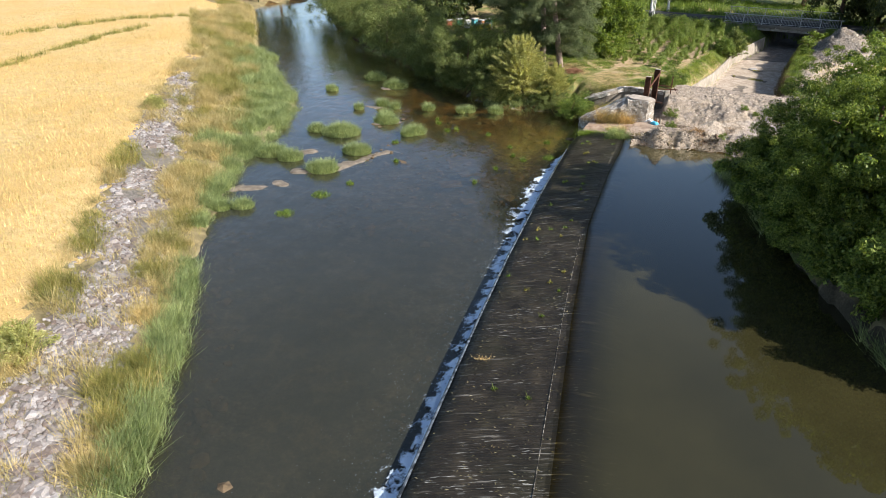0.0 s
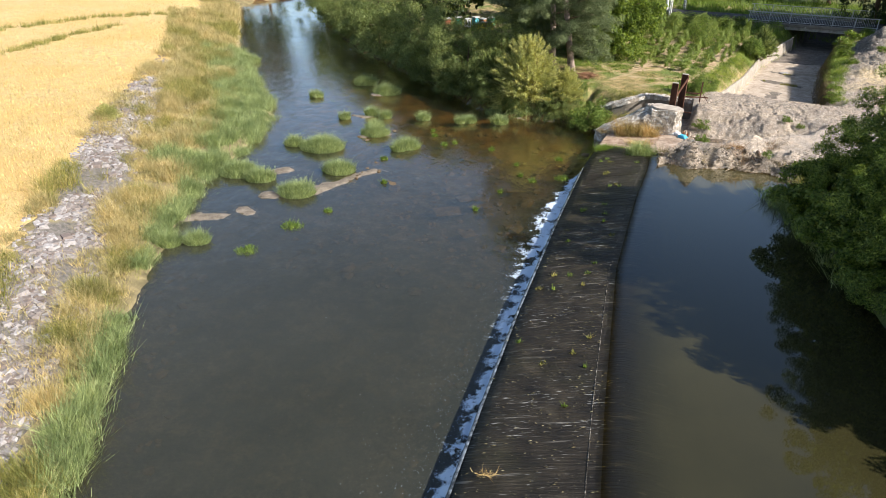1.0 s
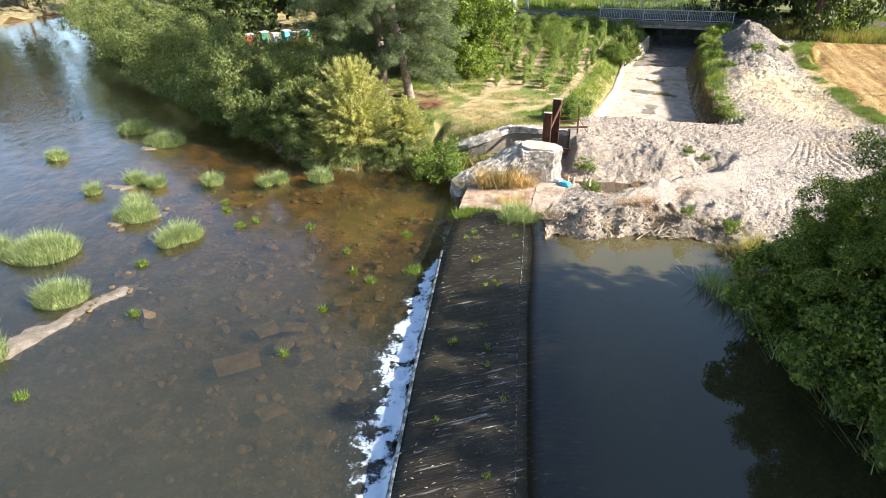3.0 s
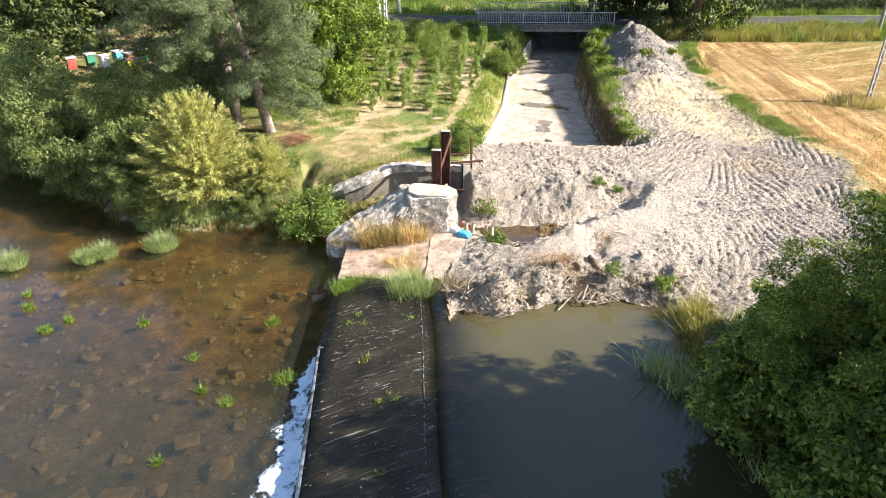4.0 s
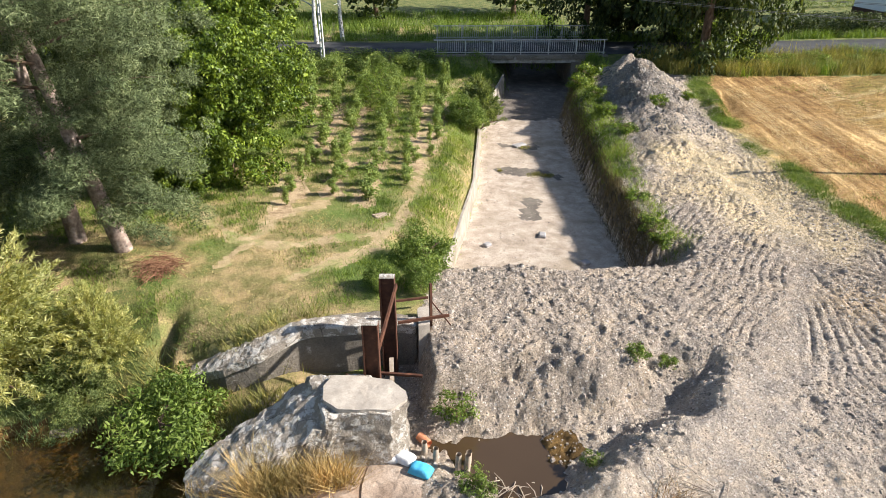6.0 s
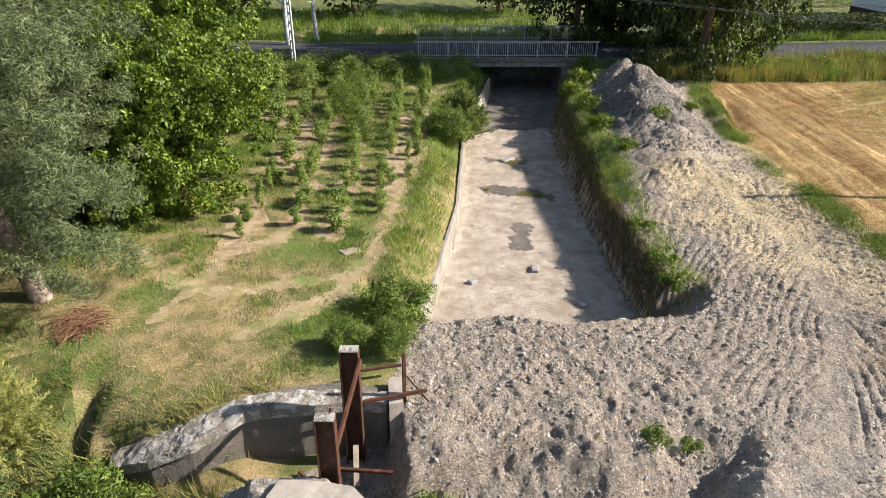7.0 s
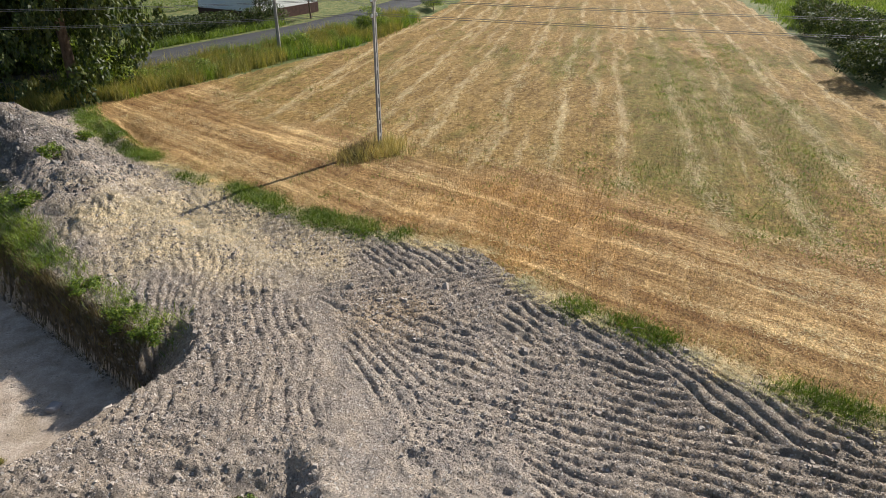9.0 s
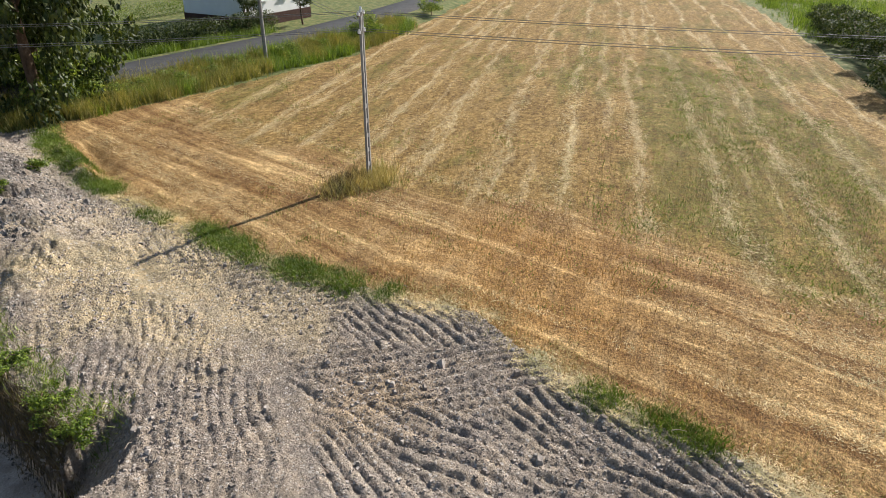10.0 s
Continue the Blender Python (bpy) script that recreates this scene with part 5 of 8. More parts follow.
def along(rs, line, n, lo, hi):
    """Random points beside a polyline, lo to hi metres to its left."""
    L = resample(line, 0.3)
    k = rs.integers(0, len(L) - 1, n)
    d = L[k + 1] - L[k]
    d /= np.linalg.norm(d, axis=1)[:, None]
    o = rs.uniform(lo, hi, n)[:, None]
    return L[k] + d * rs.random(n)[:, None] * 0.3 + np.stack([-d[:, 1], d[:, 0]], 1) * o


def tussock(rs, p, spread, each):
    """Spread points into bunches."""
    q = np.repeat(p, each, 0)
    return q + rs.normal(size=q.shape) * spread


def blades(rs, p, h, w, lean=0.35, z=None, wind=(0.0, 0.0)):
    """Slender pointed grass blades."""
    n = len(p)
    z = height(p[:, 0], p[:, 1]) if z is None else np.zeros(n) + z
    a = rs.random(n) * 6.283
    hh = h * (0.35 + 0.9 * rs.random(n) + 0.35 * (rs.random(n) > 0.93))
    d = np.stack([np.cos(a), np.sin(a)], 1)
    b = a + 1.57 + rs.normal(size=n) * 0.6
    s = np.stack([np.cos(b), np.sin(b)], 1) * (w * (0.6 + 0.8 * rs.random(n)))[:, None] * 0.5
    base = np.stack([p[:, 0], p[:, 1], z - 0.03], 1)
    o = d * (lean * hh * (0.3 + rs.random(n)))[:, None] + np.array(wind) * hh[:, None]
    tip = base + np.concatenate([o, hh[:, None]], 1)
    s3 = np.concatenate([s, np.zeros((n, 1))], 1)
    return np.stack([base - s3, base + s3, tip], 1).reshape(-1, 3), np.arange(n * 3).reshape(-1, 3)


def lying(rs, p, h, w):
    """Straws lying on the ground."""
    return blades(rs, p, h, w, 5.0, height(p[:, 0], p[:, 1]) + 0.04)


def grass(name, label, vf, mat, category="grass"):
    return put(name, np_mesh(name, vf[0], vf[1], [mat]), None, label, category, "stuff")


G_DRY = foliage("dry_grass", (0.33, 0.26, 0.12), (0.48, 0.39, 0.2), (0.62, 0.53, 0.33), 0.3, 0.7)
G_MIX = foliage("half_dry_grass", (0.15, 0.17, 0.045), (0.27, 0.26, 0.08), (0.44, 0.37, 0.15), 0.3, 0.7)
G_REED = foliage("reed_grass", (0.15, 0.205, 0.09), (0.28, 0.35, 0.17), (0.46, 0.52, 0.29), 0.4, 0.6)
G_GREEN = foliage("green_grass", (0.08, 0.14, 0.018), (0.15, 0.23, 0.035), (0.27, 0.36, 0.08), 0.35, 0.6)
G_RUSTY = foliage("rusty_stalks", (0.16, 0.085, 0.04), (0.28, 0.165, 0.085), (0.42, 0.28, 0.16), 0.15, 0.8)
G_ROOT = foliage("dead_roots", (0.09, 0.065, 0.035), (0.17, 0.125, 0.07), (0.27, 0.21, 0.12), 0.15, 0.8)
G_LAWN = foliage("lawn_blades", (0.075, 0.13, 0.016), (0.14, 0.215, 0.03), (0.26, 0.33, 0.075), 0.35, 0.6)
G_LIME = foliage("fresh_grass", (0.14, 0.2, 0.03), (0.22, 0.3, 0.045), (0.34, 0.4, 0.1), 0.35, 0.6)
G_WHEAT = foliage("ripe_wheat", (0.52, 0.37, 0.16), (0.68, 0.51, 0.25), (0.82, 0.67, 0.4), 0.25, 0.7)
G_PALE = foliage("pale_straw", (0.5, 0.4, 0.24), (0.64, 0.53, 0.34), (0.76, 0.66, 0.46), 0.15, 0.7)
G_OCHRE = foliage("ochre_stubble", (0.25, 0.13, 0.04), (0.38, 0.215, 0.075), (0.55, 0.36, 0.16), 0.2, 0.7)
G_STRAW = foliage("straw", (0.34, 0.225, 0.095), (0.48, 0.34, 0.16), (0.66, 0.52, 0.3), 0.2, 0.7)

# left bank: dry grass, green reed along the water, ripe wheat behind
rs = np.random.default_rng(21)
SHORE_NEAR = LEFT_SHORE[1:14]
BANK = [(-8.0, -6), (-9.6, 11), (-11, 16.5), (-13, 22.4), (-14.1, 27), (-15, 31.4), (-16, 38), (-18, 50), (-22, 61), (-27, 72), (-34, 90)] + [(-40, 88), (-32.3, 70.8), (-28.7, 60.3), (-24.0, 42.3), (-21.3, 32.4), (-19.2, 26), (-17.0, 19.5), (-16.3, 14.8), (-15.5, 8), (-14, -6)]
p = rand_in(rs, BANK, 3800)
d = dist(p[:, 0], p[:, 1], STONES)
stony = np.exp(-((d / 1.25) ** 4)) * smooth(62, 45, p[:, 1])
bunch = fbm(p[:, 0] * 0.55, p[:, 1] * 0.55, 3, 89)
p = p[(rs.random(len(p)) > stony * 0.9) & (bunch > 0.36)]
q = tussock(rs, p, 0.24, 78)
green = smooth(0.5, 0.6, fbm(q[:, 0] * 0.45, q[:, 1] * 0.45, 3, 91)) * 0.9
pick = rs.random(len(q)) < green
lift = 0.35 + 0.5 * smooth(0.36, 0.62, fbm(q[:, 0] * 0.55, q[:, 1] * 0.55, 3, 89))
grass("dry_grass", "tall straw-coloured dry grass on the river bank", blades(rs, q[~pick], lift[~pick], 0.02, 0.95), G_DRY)
grass("bank_grass", "half-dry yellow-green grass on the river bank", blades(rs, q[pick], lift[pick], 0.02, 0.9), G_MIX)
p = rand_in(rs, [(-26.4, 72), (-31.4, 87), (-37.2, 103), (-44, 106), (-39.5, 98), (-34.6, 85), (-30.2, 72)], 900)
m = fbm(p[:, 0] * 0.2, p[:, 1] * 0.2, 3, 93) > 0.48
grass("dry_grass", "tall straw-coloured dry grass on the far river bank", blades(rs, tussock(rs, p[~m], 0.4, 40), 0.6, 0.04, 0.8), G_DRY)
grass("bank_grass", "yellow-green grass on the far river bank", blades(rs, tussock(rs, p[m], 0.4, 40), 0.6, 0.04, 0.8), G_MIX)
# bunches of yellowing grass on the water's side of the stones
for k, (x, y, r) in enumerate([(-9.9, 9.0, 0.75), (-11.2, 12.6, 0.7), (-10.9, 14.2, 0.9), (-12.1, 17.2, 0.7), (-13.4, 20.6, 0.9), (-14.3, 23.6, 0.8), (-15.6, 28.6, 0.9), (-16.6, 32.8, 1.0), (-10.3, 11.0, 0.5), (-16.9, 36.5, 0.9)]):
    q = np.array([(x, y)]) + rs.normal(size=(1500, 2)) * r * 0.5
    far = np.hypot(q[:, 0] - x, q[:, 1] - y) / r
    grass("grass_bunch", "bushy yellow-green grass bunch beside the bank stones", blades(rs, q, 0.75 * np.clip(1.2 - 0.6 * far, 0.3, 1.2), 0.022, 0.8), G_MIX if k % 3 else G_DRY)
p = np.concatenate([along(rs, SHORE_NEAR[:10], 800, -0.15, 0.75), along(rs, SHORE_NEAR[8:], 1500, -0.3, 3.6)])
p = p[fbm(p[:, 0] * 0.6, p[:, 1] * 0.6, 3, 97) > 0.4]
q = tussock(rs, p, 0.2, 74)
lift = 0.3 + 0.5 * smooth(0.35, 0.65, fbm(q[:, 0] * 1.1, q[:, 1] * 1.1, 3, 98))
grass("shore_reed", "green reed grass bending over the water's edge", blades(rs, q, lift, 0.024, 0.9, np.maximum(height(q[:, 0], q[:, 1]), -0.05), (0.08, 0)), G_REED)
WHEAT_NEAR = WHEAT_EDGE[2:] + [(-60, 102), (-60, 8)]
p = rand_in(rs, WHEAT_NEAR, 190000)
keep = (rs.random(len(p)) < np.clip(1.3 - (p[:, 1] - 15) / 90 - (-p[:, 0] - 20) / 60, 0.25, 1)) & (dist(p[:, 0], p[:, 1], [(-43.6, 50), (-42.6, 61), (-41.6, 70.2), (-40.2, 75)]) > 0.7) & (dist(p[:, 0], p[:, 1], [(-70, 62), (-53.4, 67.7), (-46, 79), (-38.2, 84)]) > 0.9)
grass("ripe_wheat", "dense ripe golden wheat field", blades(rs, p[keep], 0.24, 0.034, 0.55), G_WHEAT, "wheat")
q = tussock(rs, np.concatenate([along(rs, [(-43.6, 50), (-42.6, 61), (-41.6, 70.2), (-40.2, 75)], 90, -0.5, 0.5), along(rs, [(-70, 62), (-53.4, 67.7), (-46, 79), (-38.2, 84)], 160, -0.9, 0.9)]), 0.25, 25)
grass("tramline_weeds", "grey-green weeds along a tramline in the wheat", blades(rs, q, 0.5, 0.05, 0.4), G_MIX)


# ---- stones ----
def rock_mesh(seed, mat, flat_z=0.6):
    rs = np.random.default_rng(seed)
    bm = bmesh.new()
    bmesh.ops.create_icosphere(bm, subdivisions=1, radius=1.0)
    for v in bm.verts:
        v.co = Vector(v.co) * (0.75 + 0.4 * rs.random())
        v.co.z *= flat_z
    bmesh.ops.dissolve_limit(bm, angle_limit=radians(24), verts=bm.verts, edges=bm.edges)
    return bm_mesh("stone", bm, mat)


def rock_cloud(rs, p, size, z=None, flat_z=0.6, sink=0.2, simple=False):
    """Many small angular stones as one mesh."""
    t = (1 + 5**0.5) / 2
    ico = np.array([(-1, t, 0), (1, t, 0), (-1, -t, 0), (1, -t, 0), (0, -1, t), (0, 1, t), (0, -1, -t), (0, 1, -t), (t, 0, -1), (t, 0, 1), (-t, 0, -1), (-t, 0, 1)]) / 1.9
    f = np.array([(0, 11, 5), (0, 5, 1), (0, 1, 7), (0, 7, 10), (0, 10, 11), (1, 5, 9), (5, 11, 4), (11, 10, 2), (10, 7, 6), (7, 1, 8), (3, 9, 4), (3, 4, 2), (3, 2, 6), (3, 6, 8), (3, 8, 9), (4, 9, 5), (2, 4, 11), (6, 2, 10), (8, 6, 7), (9, 8, 1)])
    if simple:
        ico = np.array([(1, 0, -0.6), (0, 1, -0.6), (-1, 0, -0.6), (0, -1, -0.6), (0.25, 0.15, 0.5)]) * 1.1
        f = np.array([(0, 1, 4), (1, 2, 4), (2, 3, 4), (3, 0, 4)])
    if simple == "block":
        ico = np.array([(1, 0.8, -0.8), (-0.8, 1, -0.8), (-1, -0.9, -0.8), (0.9, -1, -0.8), (0.7, 0.6, 0.8), (-0.6, 0.65, 1), (-0.65, -0.6, 0.85), (0.6, -0.7, 0.9)]) * 0.9
        f = np.array([(0, 1, 4), (1, 5, 4), (1, 2, 5), (2, 6, 5), (2, 3, 6), (3, 7, 6), (3, 0, 7), (0, 4, 7), (4, 5, 6), (4, 6, 7)])
    n, m = len(p), len(ico)
    z = height(p[:, 0], p[:, 1]) if z is None else np.zeros(n) + z
    s = size * np.exp(rs.normal(size=n) * 0.45)
    a = rs.random(n) * 6.28
    v = ico[None] * (0.7 + 0.6 * rs.random((n, m, 1)))
    v = v * s[:, None, None] * np.array([1, 0.8, flat_z])
    x = v[..., 0] * np.cos(a)[:, None] - v[..., 1] * np.sin(a)[:, None]
    y = v[..., 0] * np.sin(a)[:, None] + v[..., 1] * np.cos(a)[:, None]
    V = np.stack([x + p[:, :1], y + p[:, 1:2], v[..., 2] + (z + s * flat_z * sink)[:, None]], -1)
    return V.reshape(-1, 3), (f[None] + np.arange(n)[:, None, None] * m).reshape(-1, 3)


def stone_mat(name, a, b, c):
    n = Nodes(name)
    info, geo = n.add("ShaderNodeObjectInfo"), n.add("ShaderNodeNewGeometry")
    r = n.math("FRACT", n.math("ADD", info.outputs["Random"], geo.outputs["Random Per Island"]))
    col = n.mix(1.0, n.ramp(r, [(0, a), (0.55, b), (1, c)]), n.ramp(n.noise(9, 5), [(0.3, (0.7,) * 3), (0.7, (1.2,) * 3)]), "MULTIPLY")
    return n.done(col, 0.85, n.bump(n.noise(24, 5), 0.5, 0.02), 0, 0.3)


M_RIPRAP = stone_mat("riprap_stone", (0.16, 0.125, 0.108), (0.235, 0.213, 0.205), (0.34, 0.32, 0.315))
M_SHORECLOD = stone_mat("damp_clod", (0.1, 0.08, 0.06), (0.19, 0.155, 0.12), (0.3, 0.25, 0.2))
M_RUBBLE = stone_mat("grey_rubble", (0.1, 0.09, 0.08), (0.17, 0.155, 0.14), (0.26, 0.24, 0.22))
M_CLOD = stone_mat("earth_clod", (0.22, 0.183, 0.15), (0.32, 0.272, 0.23), (0.44, 0.385, 0.335))
rs = np.random.default_rng(31)
p = rand_in(rs, BANK, 42000)
d = dist(p[:, 0], p[:, 1], STONES)
p = p[(rs.random(len(p)) < np.exp(-((d / 1.5) ** 4)) * smooth(64, 50, p[:, 1]) * smooth(0.32, 0.5, fbm(p[:, 0] * 0.5, p[:, 1] * 0.5, 3, 93) + 0.06))]
near = np.argsort(np.abs(p[:, 1] - 10.5) + np.abs(p[:, 0] + 12.5) * 0.5)
riprap = put("riprap", np_mesh("riprap", *rock_cloud(rs, p[near[300:]], 0.1, None, 0.5, 0.05, "block"), [M_RIPRAP]), None, "strip of loose grey riprap stones on the bank", "stones", "stuff")
shapes = [rock_mesh(40 + i, M_RIPRAP) for i in range(6)]
for i, k in enumerate(near[:300]):
    sc = 0.115 * math.exp(rs.normal() * 0.4)
    put("stone", shapes[i % 6], riprap, m=Matrix.Translation((p[k, 0], p[k, 1], float(height(*p[k])[0]) + 0.06 * sc)) @ Euler((rs.normal() * 0.25, rs.normal() * 0.25, rs.random() * 6.28)).to_matrix().to_4x4() @ Matrix.Diagonal((sc, sc * 0.85, sc, 1)))

# bare earth: clods, pebbles and small weeds
p = rand_in(rs, EARTH, 80000)
cl = fbm(p[:, 0] * 0.5, p[:, 1] * 0.5, 3, 95)
lane = dist(p[:, 0], p[:, 1], LANE) - np.interp(p[:, 0], [15, 21, 26], [0.9, 0.5, 0.0])
keep = (rs.random(len(p)) < smooth(0.3, 0.65, cl)) & (lane > 0.7 * rs.random(len(p)) + 0.2)
grass("clods", "loose grey clods and pebbles on the bare earth", rock_cloud(rs, p[keep], 0.023, None, 0.8, 0.2, True), M_CLOD, "clods")
p = rand_in(rs, EARTH, 30000)
lane = dist(p[:, 0], p[:, 1], LANE) - np.interp(p[:, 0], [15, 21, 26], [0.8, 0.4, 0.0])
p = p[(fbm(p[:, 0] * 0.7, p[:, 1] * 0.7, 3, 96) > 0.44 + 0.12 * rs.random(len(p))) & (lane > 0.5)]
grass("lumps", "small lumps of dug earth", rock_cloud(rs, p[::2], 0.027, None, 0.7, 0.1, "block"), M_CLOD, "clods")
p = np.concatenate([rand_in(rs, EARTH, 900), rand_in(rs, [(15.4, 48.4), (17.4, 51.6), (20.2, 52), (24.4, 50.1), (26, 48), (21, 46), (16, 46.4)], 700)])
p = p[dist(p[:, 0], p[:, 1], LANE) > 0.8]
grass("boulder_clods", "larger clods of dug earth", rock_cloud(rs, p, 0.038, None, 0.75, 0.0), M_CLOD, "clods")
p = rand_in(rs, CHANNEL[:6] + CHANNEL[10:], 5200)
grass("channel_pebbles", "pebbles scattered on the channel floor", rock_cloud(rs, p, 0.026, None, 0.6, 0.2, True), M_CLOD, "pebbles")
p = rand_in(rs, [(31, 57.5), (35, 57.5), (40, 70), (36.5, 71.5), (32.5, 64)], 3000)
grass("mound_rubble", "rubble on the spoil mound", rock_cloud(rs, p, 0.06, None, 0.7, 0.2, True), M_RUBBLE, "rubble")


# ---- concrete works at the head of the channel ----
def rough_block(poly, z0, top, seed, step=0.22, layers=9, rough=0.1, batter=0.06, thick=0.0):
    """A weathered block: an outline raised to top(x, y) with broken faces and a crumbled top."""
    o = resample(poly + poly[:1], step)[:-1]
    c = o.mean(0)
    m = len(o)
    rings = []
    for i in range(layers):
        f = i / (layers - 1)
        q = c + (o - c) * (1 - batter * f)
        t = top(q[:, 0], q[:, 1])
        low = t - thick if thick else z0
        rings.append(np.stack([q[:, 0], q[:, 1], low + (t - low) * f], 1))
    rim = [(float(a), float(b)) for a, b in rings[-1][:, :2]]
    gx, gy = np.meshgrid(np.arange(o[:, 0].min(), o[:, 0].max(), step), np.arange(o[:, 1].min(), o[:, 1].max(), step))
    rs = np.random.default_rng(seed)
    g = np.stack([gx.ravel(), gy.ravel()], 1) + rs.uniform(-0.3, 0.3, (gx.size, 2)) * step
    g = g[signed(g[:, 0], g[:, 1], rim) < -0.6 * step]
    flat_pts = [Vector(p) for p in rim] + [Vector((float(a), float(b))) for a, b in g]
    vs, _, fs = geometry.delaunay_2d_cdt(flat_pts, [(k, (k + 1) % m) for k in range(m)], [], 1, 1e-6)[:3]
    V = np.concatenate(rings[:-1] + [np.array([(v.x, v.y, float(top(np.array([v.x]), np.array([v.y]))[0])) for v in vs])])
    base = (layers - 1) * m
    wall = V.copy()
    a, b = V[:, 0] * 1.7 + V[:, 2] * 1.3, V[:, 1] * 1.7 - V[:, 2] * 2.1
    out = V[:, :2] - c
    out /= np.linalg.norm(out, axis=1)[:, None] + 1e-6
    crag = np.abs(fbm(a * 2.3 + 5, b * 2.3, 4, seed + 9) - 0.5)
    dx = fbm(a, b, 4, seed) - 0.5 + 1.1 * (crag - 0.12)
    dx[base + m:] = 0
    V[:, :2] += out * (dx * rough * 2)[:, None]
    lift = (fbm(wall[:, 0] * 2.2, wall[:, 1] * 2.2, 5, seed + 5) - 0.5 - 1.2 * (np.abs(fbm(wall[:, 0] * 3.1, wall[:, 1] * 3.1, 4, seed + 7) - 0.5) - 0.1)) * rough * 1.6
    V[base:, 2] += lift[base:]
    F = [(i * m + j, i * m + (j + 1) % m, (i + 1) * m + (j + 1) % m, (i + 1) * m + j) for i in range(layers - 1) for j in range(m)]
    F += [tuple(base + k for k in f) for f in fs]
    me = bpy.data.meshes.new("block")
    me.from_pydata(V.tolist(), [], F)
    me.validate()
    me.update()
    return me


def worn_concrete(name, body, flake, dark, scale=2.6, share=0.5, pits=0.4):
    """Old concrete: a stained body, paler flaked skin with sharp rims, dark pits and cracks."""
    n = Nodes(name)
    c = n.mix(n.ramp(n.noise(1.2, 5, 0.65), [(0.35, (0, 0, 0)), (0.65, (1, 1, 1))]), body, tuple(v * 0.7 for v in body))
    patch = n.noise(scale, 10, 0.72)
    c = n.mix(n.ramp(patch, [(share, (0, 0, 0)), (share + 0.035, (1, 1, 1))]), c, flake)
    hole = n.noise(scale * 2.4, 9, 0.78)
    c = n.mix(n.ramp(hole, [(pits - 0.03, (1, 1, 1)), (pits + 0.02, (0, 0, 0))]), c, dark)
    vor = n.add("ShaderNodeTexVoronoi")
    vor.feature = "DISTANCE_TO_EDGE"
    vor.inputs["Scale"].default_value = 1.1
    wob = n.add("ShaderNodeVectorMath")
    wob.operation = "MULTIPLY_ADD"
    shift = n.add("ShaderNodeTexNoise")
    shift.inputs["Scale"].default_value, shift.inputs["Detail"].default_value = 2.2, 6
    wob.inputs[1].default_value = (0.6, 0.6, 0.6)
    n.link(shift.outputs["Color"], wob.inputs[0])
    n.link(n.pos, wob.inputs[2])
    n.link(wob.outputs[0], vor.inputs["Vector"])
    c = n.mix(n.math("MULTIPLY", n.ramp(vor.outputs["Distance"], [(0.004, (1, 1, 1)), (0.012, (0, 0, 0))]), n.ramp(n.noise(0.9, 3), [(0.5, (0, 0, 0)), (0.6, (1, 1, 1))])), c, dark)
    c = n.mix(1.0, c, n.ramp(n.noise(26, 5, 0.7), [(0.32, (0.7,) * 3), (0.68, (1.25,) * 3)]), "MULTIPLY")
    nor = n.bump(patch, 0.9, 0.12, n.bump(hole, 0.8, 0.1, n.bump(n.noise(30, 5), 0.5, 0.02)))
    return n.done(c, 0.92, nor, 0.0, 0.2)


M_WORN = worn_concrete("worn_concrete", (0.4, 0.345, 0.285), (0.58, 0.54, 0.49), (0.09, 0.075, 0.06), 3.2, 0.5, 0.39)
M_CAP = surface("smooth_concrete", [(0.3, (0.29, 0.25, 0.21)), (0.7, (0.45, 0.4, 0.34))], 2.5, bump=0.3, bscale=25, bdist=0.02, fine=(30, 0.85, 1.1))
M_DARKWALL = worn_concrete("stained_concrete", (0.235, 0.205, 0.17), (0.42, 0.39, 0.35), (0.07, 0.06, 0.05), 1.5, 0.6, 0.36)


def add_mat(me, mat, smooth_shade=False):
    me.materials.append(mat)
    return me


M_SANDY = surface("sandy_concrete", [(0.3, (0.27, 0.2, 0.15)), (0.55, (0.41, 0.32, 0.25)), (0.75, (0.5, 0.42, 0.345))], 2.2, bump=0.6, bscale=16, bdist=0.04, fine=(26, 0.7, 1.2), patch=(0.8, (0.26, 0.19, 0.14), 0.5, 0.66))
platform = put("concrete_apron", add_mat(rough_block([(9.45, 46.2), (8.5, 43.7), (8.9, 43.3), (11.3, 42.2), (12.1, 41.4), (13.9, 44.5), (13.7, 45.6)], -0.6, lambda x, y: 0.62 + 0.07 * (x - 9) + 0 * y, 101, 0.2, 6, 0.03, 0.005), M_SLAB), None, "brown weathered concrete apron at the end of the weir", "apron", "structure")
put("apron_strip", add_mat(rough_block([(11.35, 42.1), (11.7, 41.85), (12.2, 41.35), (12.7, 42.3), (13.3, 43.2), (14.05, 44.5), (13.9, 45.1), (13.5, 45.5), (12.95, 45.4), (12.6, 44.9), (12.1, 43.6), (11.8, 42.9)], 0.3, lambda x, y: 0.66 + 0.07 * (x - 9) + 0 * y, 103, 0.12, 4, 0.05, 0.01), M_SANDY), platform, "paler strip of sandy concrete")


